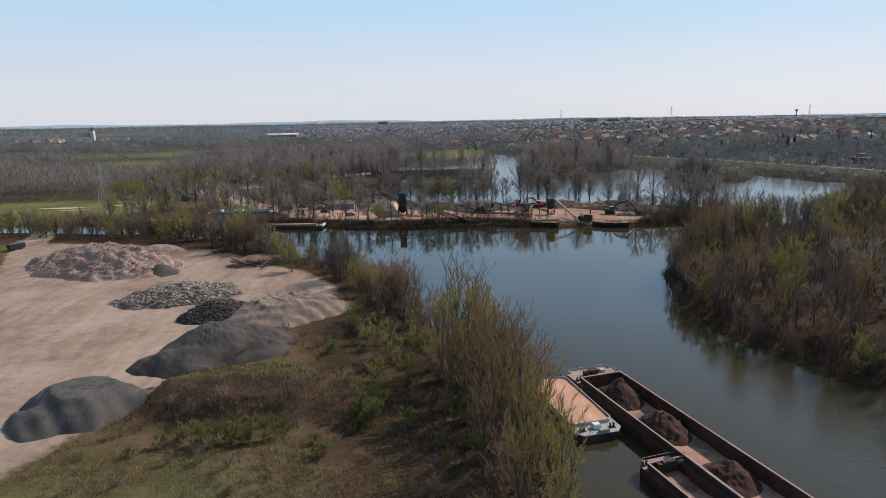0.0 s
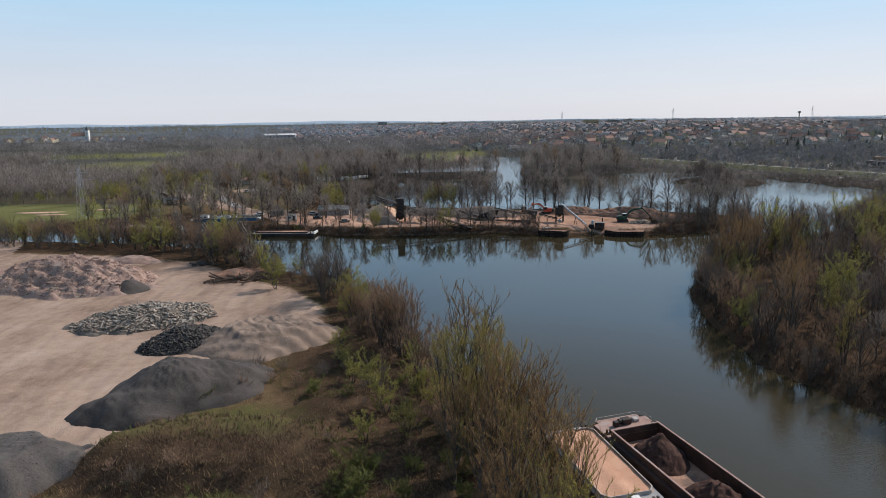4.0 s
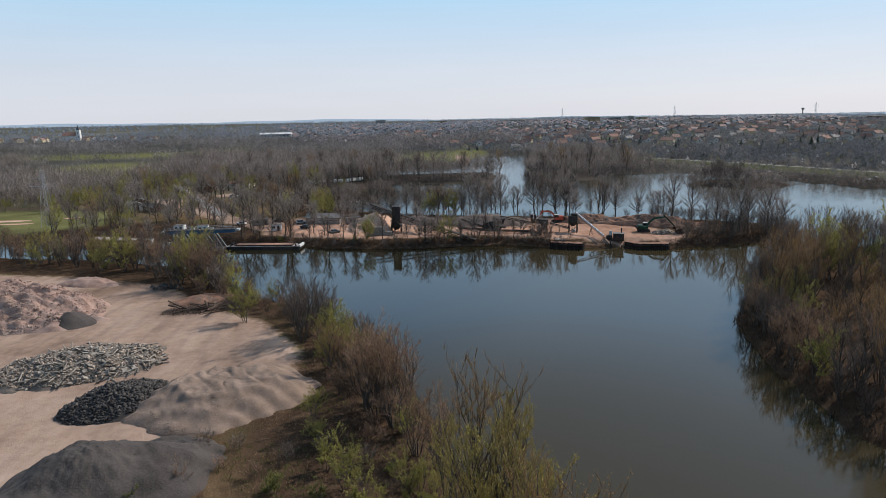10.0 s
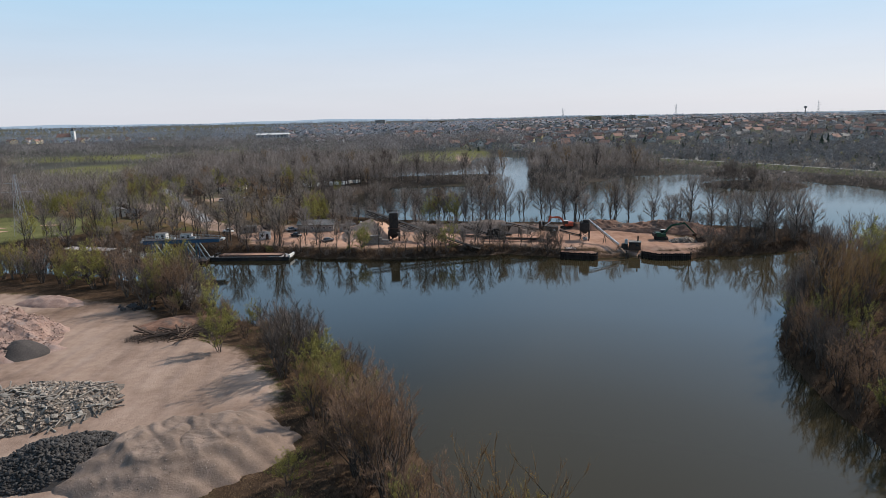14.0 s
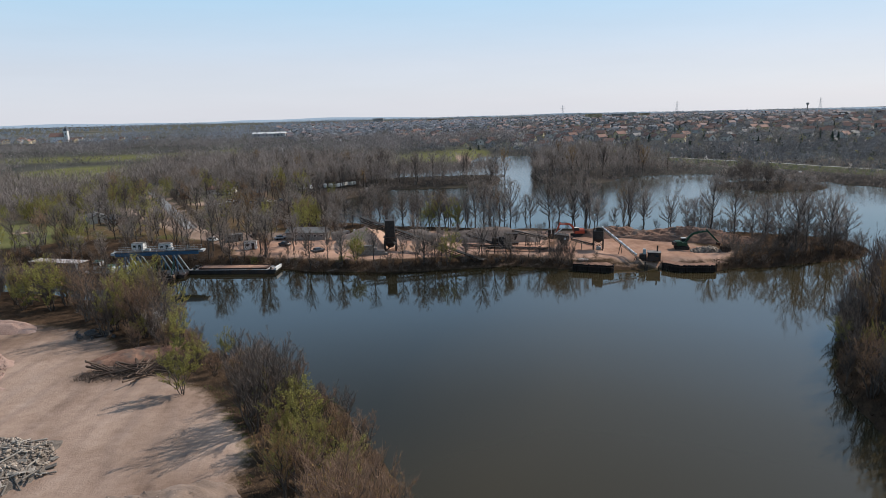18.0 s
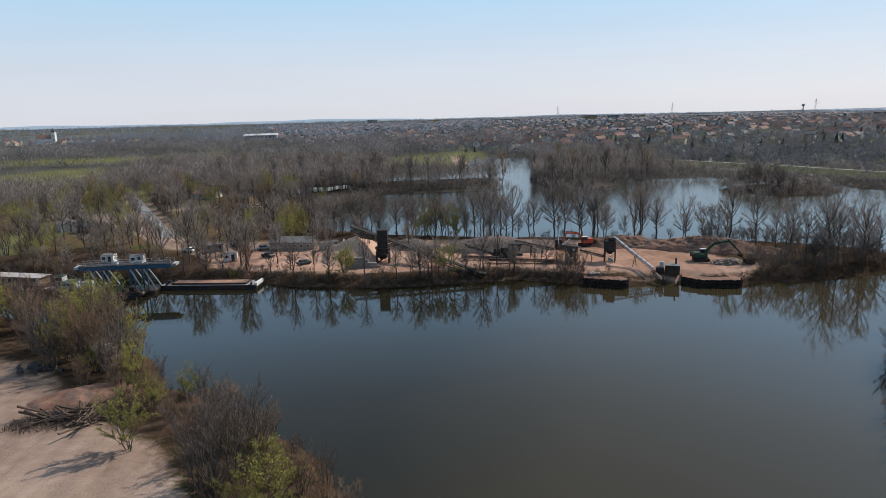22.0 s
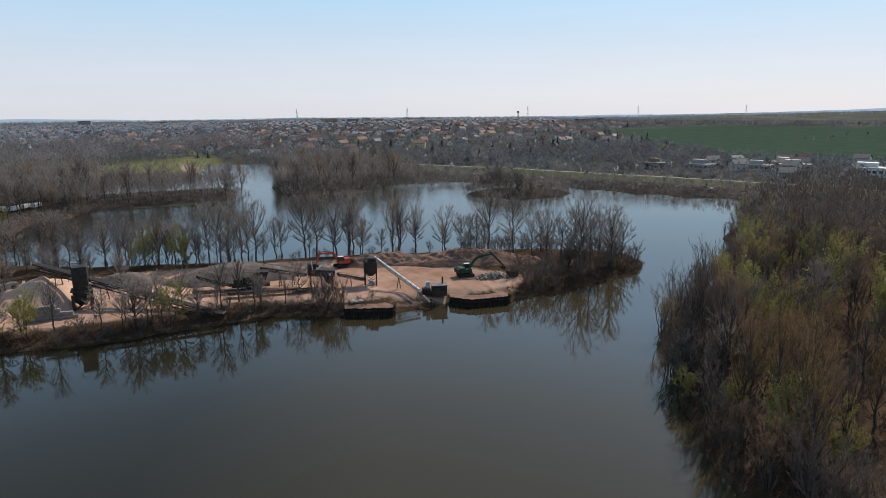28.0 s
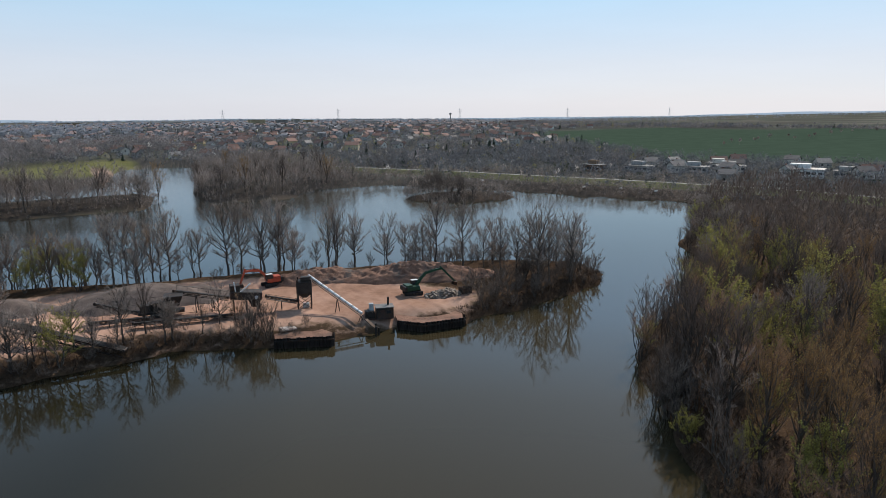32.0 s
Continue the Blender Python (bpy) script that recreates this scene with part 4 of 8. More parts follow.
# ---- far woods: joined small trees ----
def far_wood(name, label, spots, material, h_lo, h_hi, spikes=34, w=0.32, conifer=False, seed=0, full=0.34, bushy=0.0):
    r = np.random.RandomState(seed)
    P = np.array(spots, float)
    n = len(P)
    if not n:
        return
    H = h_lo + (h_hi - h_lo) * np.clip(0.45 + 0.5 * wav(P[:, 0], P[:, 1], 70, 400 + seed) + r.normal(0, 0.28, n), 0, 1.15)
    Z = ground_z(P[:, 0], P[:, 1])
    u = r.uniform(0, 1, (n, spikes))
    if conifer:
        z0 = Z[:, None] + H[:, None] * (0.12 + 0.86 * u)
        rad = H[:, None] * 0.24 * (1 - u) + 0.05
        az = r.uniform(0, 6.283, (n, spikes))
        A = np.stack([P[:, :1] + 0 * u, P[:, 1:] + 0 * u, z0 + 0.12 * H[:, None]], -1)
        tip = np.stack([P[:, :1] + np.cos(az) * rad, P[:, 1:] + np.sin(az) * rad, z0 - 0.05 * H[:, None]], -1)
        ww = (0.35 + 0.9 * (1 - u))[..., None] * w * 3
        side = np.stack([-np.sin(az), np.cos(az), 0 * az], -1) * ww
        V = np.stack([A, tip - side, tip + side], 2)
    else:
        az, q = r.uniform(0, 6.283, (n, spikes)), r.uniform(0.15, 1, (n, spikes)) ** 0.5
        th = np.arccos(r.uniform(-0.75, 1, (n, spikes)))
        hr = H[:, None] * (0.24 + 0.12 * r.uniform(0, 1, (n, 1)))
        off = np.stack([np.cos(az) * np.sin(th) * q * hr, np.sin(az) * np.sin(th) * q * hr, np.cos(th) * q * H[:, None] * full], -1)
        way = off + np.stack([0 * q, 0 * q, H[:, None] * 0.30 + 0 * q], -1) + r.normal(0, 0.08, (n, spikes, 3)) * H[:, None, None]
        way = way * (1 - bushy) + r.normal(0, 1, way.shape) * H[:, None, None] * 0.25 * bushy
        way /= np.linalg.norm(way, axis=-1, keepdims=True)
        hr = hr * (1 + 0.5 * bushy)
        off = off * np.array([1 + 0.5 * bushy, 1 + 0.5 * bushy, 1])
        mid = np.stack([P[:, :1] + 0 * q, P[:, 1:] + 0 * q, Z[:, None] + H[:, None] * (0.96 - full) + 0 * q], -1) + off
        ln = (H[:, None] * r.uniform(0.10, 0.24 - 0.06 * bushy, (n, spikes)))[..., None]
        A, tip = mid - way * ln * 0.6, mid + way * ln * 0.6
        a2 = r.uniform(0, 6.283, (n, spikes))
        side = np.stack([np.cos(a2), np.sin(a2), 0 * a2], -1) * w * r.uniform(0.5, 1.3, (n, spikes, 1))
        V = np.stack([A - side, A + side, tip], 2)
        # a trunk: two crossed slivers
        t = np.zeros((n, 2, 3, 3))
        for k in range(2):
            s = np.array([0.09, 0, 0]) if k == 0 else np.array([0, 0.09, 0])
            b = np.stack([P[:, 0], P[:, 1], Z], -1)
            t[:, k, 0], t[:, k, 1], t[:, k, 2] = b - s, b + s, b + np.stack([0 * H, 0 * H, H * 0.65], -1)
        V = np.concatenate([V, t], 1)
    V = V.reshape(-1, 3)
    me = fast_mesh(name, V, np.arange(len(V)).reshape(-1, 3), material)
    return tagged(new(name, me), label, "woods", kind="stuff")


def outside_all(X, Y, d):
    return (d > 2) & out_of(GOLF, MEADOW, FIELD_W, FIELD_NW, CROP, CROP_FAR, SANDY, YARD)(X, Y)


band = lambda a, b: (lambda X, Y, d: outside_all(X, Y, d) & (wav(X, Y, 260, 77) + 0.5 * wav(X, Y, 90, 78) > a) & (np.hypot(X, Y - 100) < b))
off_dyke = lambda X, Y, w: np.minimum.reduce([seg_dist(X, Y, [p, q]) for p, q in zip(DYKE[:-1], DYKE[1:])]) > w
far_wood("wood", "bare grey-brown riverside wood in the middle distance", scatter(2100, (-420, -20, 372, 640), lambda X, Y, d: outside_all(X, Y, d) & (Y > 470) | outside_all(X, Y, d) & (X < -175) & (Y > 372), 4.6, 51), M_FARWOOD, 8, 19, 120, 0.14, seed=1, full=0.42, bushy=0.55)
far_wood("wood", "bare woodland strip between the two lakes", scatter(170, (-60, 62, 462, 535), lambda X, Y, d: (d > 0.6), 4.5, 52) + scatter(300, (72, 160, 470, 640), lambda X, Y, d: (d > 1), 5.4, 53), M_FARWOOD, 8, 17, 120, 0.14, seed=2, full=0.42, bushy=0.5)
far_wood("wood", "scrub and bare trees along the lake's far shore", scatter(700, (140, 340, 330, 620), lambda X, Y, d: (d > 0.8) & (d < 60) & off_dyke(X, Y, 14), 4.2, 54), M_FARWOOD, 2.2, 8.5, 46, 0.24, seed=3, full=0.45, bushy=0.7)
far_wood("wood", "bare wood covering the eastern bank", scatter(800, (120, 330, -40, 340), lambda X, Y, d: (d > 3) & ((X > 178) | (d > 72)), 6, 55), M_TWIG_DARK, 9, 17, 64, 0.2, seed=4, full=0.4, bushy=0.35)
far_wood("wood", "budding trees dotted along the golf course and camp", scatter(150, (-330, -120, 290, 480), lambda X, Y, d: (d > 5) & ~(inside(X, Y, GOLF) & (seg_dist(X, Y, GOLF) > 5)), 8, 56), M_FARGREEN, 5, 12, 90, 0.17, seed=5, full=0.4)
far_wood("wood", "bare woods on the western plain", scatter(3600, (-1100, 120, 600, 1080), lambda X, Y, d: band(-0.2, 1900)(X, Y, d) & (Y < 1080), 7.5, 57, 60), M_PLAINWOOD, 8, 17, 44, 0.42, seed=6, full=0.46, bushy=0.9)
far_wood("wood", "haze-grey woods on the western plain further off", scatter(2600, (-1700, 160, 1060, 1750), band(-0.1, 2300), 10, 91), M_FARTHEST, 7, 14, 30, 0.6, seed=19, full=0.46, bushy=0.9)
in_gardens = lambda X, Y, d: outside_all(X, Y, d) & (X + Y > 700) & off_dyke(X, Y, 10)
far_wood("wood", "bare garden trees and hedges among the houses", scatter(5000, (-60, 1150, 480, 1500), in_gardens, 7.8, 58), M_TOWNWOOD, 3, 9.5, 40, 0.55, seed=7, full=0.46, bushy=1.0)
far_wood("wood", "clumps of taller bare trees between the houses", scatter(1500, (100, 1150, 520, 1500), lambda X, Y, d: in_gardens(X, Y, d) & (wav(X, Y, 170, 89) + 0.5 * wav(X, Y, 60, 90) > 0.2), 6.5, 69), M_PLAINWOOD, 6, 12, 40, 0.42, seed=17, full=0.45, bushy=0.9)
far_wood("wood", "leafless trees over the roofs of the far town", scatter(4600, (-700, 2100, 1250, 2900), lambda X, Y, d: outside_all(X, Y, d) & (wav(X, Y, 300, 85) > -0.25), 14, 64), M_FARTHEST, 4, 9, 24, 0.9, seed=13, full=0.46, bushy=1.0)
far_wood("wood", "budding garden trees among the houses", scatter(520, (60, 1100, 500, 1700), in_gardens, 12, 59), M_FARGREEN, 3, 8, 26, 0.6, seed=8, full=0.45, bushy=1.0)
far_wood("blossom", "pale blossoming bushes in the gardens", scatter(90, (150, 700, 400, 900), lambda X, Y, d: in_gardens(X, Y, d) & (d > 15), 20, 65), M_BLOSSOM, 3, 6.5, 26, 0.3, seed=14, full=0.45)
far_wood("conifers", "dark conifers among the houses", scatter(150, (40, 1100, 560, 1600), lambda X, Y, d: in_gardens(X, Y, d) & (wav(X, Y, 130, 86) > 0.15), 9, 60) + scatter(22, (300, 620, 620, 800), lambda X, Y, d: in_gardens(X, Y, d) & (wav(X, Y, 60, 87) > 0.3), 7, 66), M_CONIFER, 5, 11, 46, 0.32, True, seed=9)
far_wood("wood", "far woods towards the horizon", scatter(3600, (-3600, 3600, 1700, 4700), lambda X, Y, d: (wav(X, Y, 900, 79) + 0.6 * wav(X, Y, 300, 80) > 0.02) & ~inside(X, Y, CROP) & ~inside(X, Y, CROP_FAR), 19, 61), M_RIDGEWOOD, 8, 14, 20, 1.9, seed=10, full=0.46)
far_wood("wood", "trees and scrub between the dyke and the houses", scatter(1100, (200, 500, 320, 660), lambda X, Y, d: (d > 14) & ~inside(X, Y, CROP) & off_dyke(X, Y, 12), 5.2, 63), M_TOWNWOOD, 3, 10.5, 50, 0.36, seed=12, full=0.45, bushy=0.9)
far_wood("wood", "dark thorn scrub between the dyke and the houses", scatter(420, (200, 520, 320, 660), lambda X, Y, d: (d > 20) & ~inside(X, Y, CROP) & off_dyke(X, Y, 8) & (wav(X, Y, 60, 88) > 0.0), 5.2, 67), M_CONIFER, 2, 6, 50, 0.32, seed=15, full=0.46, bushy=1.0)
far_wood("shore_scrub", "low dark scrub along the shores of the lakes", scatter(1500, (-60, 345, 340, 690), lambda X, Y, d: (d > -0.6) & (d < 4.5), 2.4, 68, 120), M_FARWOOD, 1.6, 4.6, 36, 0.2, seed=16, full=0.48, bushy=0.7)
hedge = lambda pts, n: [(ax + (bx - ax) * i / n + 5 * math.sin(i * 2.3), ay + (by - ay) * i / n + 5 * math.sin(i * 1.7)) for (ax, ay), (bx, by) in zip(pts[:-1], pts[1:]) for i in range(n) if math.sin(i * 0.37 + ax) > -0.75]
far_wood("hedge", "bare hedgerows dividing the fields", hedge([(850, 1060), (1000, 850), (1130, 640), (1250, 380)], 50) + hedge([(1250, 1700), (1700, 1750), (2300, 1300)], 60) + hedge([(1010, 1330), (1290, 1060), (1490, 740)], 40) + hedge([(-345, 724), (-236, 716), (-205, 770)], 30) + hedge([(-192, 800), (-215, 925), (-368, 852)], 40) + hedge([(-900, 1080), (-420, 1010), (-120, 1120)], 80), M_PLAINWOOD, 3, 8, 40, 0.5, seed=18, full=0.46, bushy=0.9)
far_wood("field_trees", "lone trees in the green field", scatter(26, (600, 1500, 560, 760), lambda X, Y, d: inside(X, Y, CROP) & (np.abs(Y - 520 - X * 0.13) < 12), 22, 62), M_FARWOOD, 5, 8, 40, 0.5, seed=11)


def tufts(name, label, spots, material, h_lo, h_hi, blades, spread, w, seed):
    """Low tangled growth, joined: blades leaning out of many small tufts."""
    r = np.random.RandomState(seed)
    P = np.array(spots, float)
    n = len(P)
    Z = ground_z(P[:, 0], P[:, 1])
    a, q = r.uniform(0, 6.283, (n, blades)), np.sqrt(r.uniform(0, 1, (n, blades))) * spread
    A = np.stack([P[:, :1] + np.cos(a) * q, P[:, 1:] + np.sin(a) * q, Z[:, None] + 0 * a - 0.12], -1)
    H = r.uniform(h_lo, h_hi, (n, blades))
    b = r.uniform(0, 6.283, (n, blades))
    lean = r.uniform(0.3, 1.3, (n, blades))
    tip = A + np.stack([np.cos(b) * H * lean, np.sin(b) * H * lean, H], -1)
    c = b + 1.57 + r.uniform(-0.4, 0.4, (n, blades))
    side = np.stack([np.cos(c), np.sin(c), 0 * c], -1) * w * r.uniform(0.5, 1.4, (n, blades, 1))
    V = np.stack([A - side, A + side, tip], 2).reshape(-1, 3)
    return tagged(new(name, fast_mesh(name, V, np.arange(len(V)).reshape(-1, 3), material)), label, "undergrowth", kind="stuff")


off_yard = lambda X, Y, d: (d > 0.3) & (signed(X, Y, YARD) < -1)
tufts("dry_grass", "dry straw grass on the left bank", scatter(2600, (-60, 16, 40, 200), lambda X, Y, d: off_yard(X, Y, d) & (d < 75) & (wav(X, Y, 22, 301) > -0.25), 0.9, 71, 12), M_STRAW, 0.18, 0.5, 16, 0.7, 0.04, 1)
tufts("green_herbs", "fresh green herbs among the dry grass", scatter(1500, (-60, 16, 40, 190), lambda X, Y, d: off_yard(X, Y, d) & (d < 75) & (wav(X, Y, 16, 302) > 0.12) & (Y < 200), 0.9, 72, 12), M_HERB, 0.2, 0.55, 12, 0.6, 0.07, 2)
tufts("bramble", "dark bramble tangle on the mound and under the trees", scatter(1700, (-52, 16, 40, 200), lambda X, Y, d: off_yard(X, Y, d) & ((d < 13) | (np.hypot(X + 30, (Y - 98) * 1.8) < 18)) & (wav(X, Y, 13, 303) > -0.1), 1.0, 73, 12), M_BRAMBLE, 0.3, 0.9, 14, 0.8, 0.06, 3)
tufts("bank_growth", "dark dead growth along the peninsula's bank", scatter(2800, (-160, 140, 252, 306), lambda X, Y, d: (d > 0.1) & (d < 4.2) & ~((Y < 266) & (X > 42) & (X < 84)), 0.75, 74, 30), M_BRAMBLE, 0.25, 0.85, 13, 0.8, 0.09, 4)
tufts("bank_growth", "dead growth along the right bank", scatter(1300, (58, 180, 60, 290), lambda X, Y, d: (d > 0.1) & (d < 9) & ((Y < 248) | (X > 148)), 1.0, 75, 30), M_BRAMBLE, 0.5, 1.7, 14, 0.9, 0.08, 5)
tufts("wood_floor", "dry litter and low growth on the wood floor", scatter(1500, (66, 180, 60, 280), lambda X, Y, d: (d > 5) & (d < 70) & ((Y < 248) | (X > 148)), 1.6, 76, 12), M_BRAMBLE, 0.3, 1.0, 14, 1.2, 0.09, 6)

tufts("bramble", "thick dark bramble over the steep side of the mound", scatter(1300, (-52, -8, 80, 100), lambda X, Y, d: off_yard(X, Y, d) & (np.hypot((X + 30) / 21, (Y - 89.5) / 6.5) < 1) & (wav(X, Y, 7, 304) > -0.05), 0.8, 77, 30), M_BRAMBLE, 0.25, 0.8, 22, 0.9, 0.04, 7)
tufts("green_grass", "lush dark green grass in front of the mound", scatter(2200, (-56, -12, 58, 79), lambda X, Y, d: off_yard(X, Y, d) & (wav(X, Y, 15, 306) + 0.8 * np.exp(-((Y - 76.5) / 2.2) ** 2) > -0.05), 0.55, 80, 30), M_HERB, 0.12, 0.4, 18, 0.6, 0.045, 10)
tufts("brown_scrub", "straw-coloured dead grass in front of the mound", scatter(1300, (-58, 10, 46, 90), lambda X, Y, d: off_yard(X, Y, d) & (wav(X, Y, 18, 305) > -0.15), 0.9, 78, 30), M_STRAW, 0.2, 0.7, 16, 0.8, 0.035, 8)

# ---- the recycling yard ----
M_RUBBLE = surface("red-brown rubble", (0.25, 0.16, 0.126), (0.40, 0.285, 0.235), 0.5, 0.95, bump=1.0, fine=9, stain=(0.27, 0.22, 0.20), where="World")
M_CHUNK = surface("broken brick and concrete", (0.24, 0.155, 0.123), (0.41, 0.30, 0.255), 0.8, 0.95, vary=0.5, island=True)
M_SLAB = surface("broken grey concrete", (0.135, 0.11, 0.09), (0.37, 0.31, 0.258), 0.7, 0.95, vary=0.55, island=True)
M_SLABBED = surface("grey rubble bed", (0.085, 0.073, 0.062), (0.21, 0.178, 0.15), 0.9, 0.95, bump=1.0, where="World")
M_SLAG = surface("black asphalt lumps", (0.026, 0.025, 0.025), (0.095, 0.088, 0.083), 0.9, 0.9, vary=0.5, island=True, bump=0.6)
M_GRAVEL = surface("grey gravel", (0.15, 0.11, 0.085), (0.285, 0.213, 0.168), 0.35, 0.95, bump=0.9, fine=14, where="World")
M_GRAVEL_W = surface("brown-grey washed gravel", (0.095, 0.073, 0.062), (0.175, 0.139, 0.12), 0.35, 0.95, bump=0.9, fine=14, where="World")
M_DARKGRAVEL = surface("dark grey gravel", (0.06, 0.053, 0.049), (0.115, 0.102, 0.095), 0.25, 0.95, bump=0.8, fine=16, where="World")
M_BLACK = surface("black gravel", (0.043, 0.037, 0.034), (0.086, 0.075, 0.069), 0.25, 0.95, bump=0.7, fine=16, where="World")
M_SAND = surface("pale sand", (0.44, 0.268, 0.182), (0.58, 0.39, 0.285), 0.3, 0.95, bump=0.4, fine=10, where="World")
M_SOIL = surface("dug brown soil", (0.12, 0.066, 0.045), (0.28, 0.16, 0.11), 0.4, 0.95, bump=0.9, fine=8, where="World", stain=(0.10, 0.085, 0.075))
M_DEADWOOD = surface("weathered wood", (0.05, 0.034, 0.026), (0.15, 0.105, 0.078), 1.0, 0.9, vary=0.4)


def heap_height(u, v, h, flat, ridges, seed, x, y, rough):
    r = np.sqrt(u * u + v * v) + 0.17 * wav(x, y, 11, seed) + 0.08 * wav(x, y, 4.5, seed + 1)
    k = np.clip((1 - r) / (1 - flat), 0, 1)
    k = k + 0.06 * np.sin(np.clip(k, 0, 1) * 3.14)
    z = h * k
    if ridges:
        z = z + ridges * np.abs(np.sin(u * 11 + 2.2 * wav(x, y, 7, seed + 2))) ** 0.7 * np.clip(k * 6 - 5, 0, 1) * (0.6 + 0.6 * wav(x, y, 3.2, seed + 5))
    return z + rough * (wav(x, y, 2.6, seed + 3) + 0.7 * wav(x, y, 1.2, seed + 4)) * np.clip(k * 4, 0, 1)


def heap(name, label, cx, cy, rx, ry, turn, h, material, flat=0.15, ridges=0.0, rough=0.12, seed=0, rings=30, spokes=84, category="heap"):
    """A tipped heap lying on the ground, as one skin that dips into the ground at its foot; returns it and its height function."""
    c, s = math.cos(radians(turn)), math.sin(radians(turn))

    def z_at(x, y):
        x, y = np.atleast_1d(np.asarray(x, float)), np.atleast_1d(np.asarray(y, float))
        u, v = ((x - cx) * c + (y - cy) * s) / rx, (-(x - cx) * s + (y - cy) * c) / ry
        return ground_z(x, y) + heap_height(u, v, h, flat, ridges, seed, x, y, rough), np.sqrt(u * u + v * v)

    rr = np.linspace(0, 1.25, rings + 1)[1:]
    aa = np.linspace(0, 2 * math.pi, spokes, endpoint=False)
    U, V = rr[:, None] * np.cos(aa), rr[:, None] * np.sin(aa)
    X, Y = cx + U * rx * c - V * ry * s, cy + U * rx * s + V * ry * c
    Z, _ = z_at(X.ravel(), Y.ravel())
    Z = Z.reshape(X.shape)
    foot = Z <= ground_z(X.ravel(), Y.ravel()).reshape(X.shape) + 0.02
    Z = np.where(foot, Z - 0.25, Z)
    top, _ = z_at([cx], [cy])
    verts = np.concatenate([[[0, 0, 0]], np.stack([X - cx, Y - cy, Z - top[0]], -1).reshape(-1, 3)])
    faces = []
    for j in range(rings - 1):
        for i in range(spokes):
            k = (i + 1) % spokes
            faces.append((1 + j * spokes + i, 1 + (j + 1) * spokes + i, 1 + (j + 1) * spokes + k, 1 + j * spokes + k))
    faces += [(0, 1 + i, 1 + (i + 1) % spokes) for i in range(spokes)]
    me = bpy.data.meshes.new(name)
    me.from_pydata(verts.tolist(), [], faces)
    me.polygons.foreach_set("use_smooth", [True] * len(me.polygons))
    me.materials.append(material)
    ob = thing(name, label, category, Matrix.Translation((cx, cy, float(top[0]))))
    part("body", me, material, ob)
    return ob, z_at


def lumps(parent, origin, z_at, spots, material, lo, hi, flatness, seed, name="rubble"):
    """Irregular lumps lying in the skin of a heap, joined."""
    r = np.random.RandomState(seed)
    P = np.array(spots)
    Z, _ = z_at(P[:, 0], P[:, 1])
    n = len(P)
    cube = np.array([(-1, -1, -1), (1, -1, -1), (1, 1, -1), (-1, 1, -1), (-1, -1, 1), (1, -1, 1), (1, 1, 1), (-1, 1, 1)], float)
    q = np.array([(3, 2, 1, 0), (4, 5, 6, 7), (0, 1, 5, 4), (1, 2, 6, 5), (2, 3, 7, 6), (3, 0, 4, 7)])
    size = lo + (hi - lo) * r.uniform(0, 1, (n, 1)) ** 2
    dims = size * np.stack([r.uniform(0.7, 1.6, n), r.uniform(0.5, 1.1, n), r.uniform(0.5, 1, n) * flatness], -1) / 2
    V = cube[None] * dims[:, None] * (1 + 0.3 * r.uniform(-1, 1, (n, 8, 3)))
    a, b, c = r.uniform(0, 6.283, n), r.normal(0, 0.5, n), r.normal(0, 0.5, n)
    R = np.array([Euler((b[i], c[i], a[i])).to_matrix() for i in range(n)])
    V = np.einsum("nij,nkj->nki", R, V) + np.stack([P[:, 0] - origin[0], P[:, 1] - origin[1], Z - origin[2] + dims[:, 2] * 0.4], -1)[:, None]
    F = (q[None] + 8 * np.arange(n)[:, None, None]).reshape(-1, 4)
    return tagged(part(name, fast_mesh(name, V.reshape(-1, 3), F, material), material, parent), "loose broken lumps", kind="stuff")


def in_heap(n, cx, cy, rx, ry, turn, seed, reach=1.02):
    r = np.random.RandomState(seed)
    q, a = np.sqrt(r.uniform(0, 1, n)) * reach, r.uniform(0, 6.283, n)
    c, s = math.cos(radians(turn)), math.sin(radians(turn))
    u, v = q * np.cos(a) * rx, q * np.sin(a) * ry
    return np.stack([cx + u * c - v * s, cy + u * s + v * c], -1)


spec = dict(cx=-95.5, cy=191, rx=26, ry=15.5, turn=-20)
big, big_z = heap("rubble_heap", "large heap of red-brown demolition rubble on the sandy yard", h=6.4, material=M_RUBBLE, flat=0.22, rough=0.85, seed=40, rings=44, spokes=120, **spec)
lumps(big, big.location, big_z, in_heap(11000, seed=1, reach=0.97, **spec), M_CHUNK, 0.08, 0.3, 0.7, 2)
lumps(big, big.location, big_z, [p for p in in_heap(7000, seed=11, reach=0.98, **spec) if (p[1] - 191) + 0.3 * (p[0] + 95) < -5], M_SLAB, 0.1, 0.36, 0.6, 12)
spec = dict(cx=-61, cy=155, rx=15, ry=9.0, turn=22)
grey, grey_z = heap("rubble_heap", "flat heap of broken grey concrete and beams on the sandy yard", h=2.6, material=M_SLABBED, flat=0.4, rough=0.3, seed=50, **spec)
lumps(grey, grey.location, grey_z, in_heap(6500, seed=3, reach=0.95, **spec), M_SLAB, 0.1, 0.5, 0.55, 4)
M_BEAM = surface("broken concrete slab", (0.13, 0.118, 0.102), (0.34, 0.305, 0.265), 0.9, 0.95, vary=0.5)
slab_meshes = [Geo().bevel_box((0, 0, 0), (ln, wd, th), 0.05).mesh("slab", M_BEAM) for ln, wd, th in ((2.4, 0.22, 0.2), (1.3, 0.7, 0.14), (3.0, 0.2, 0.2), (0.9, 0.8, 0.16))]
rs = random.Random(5)
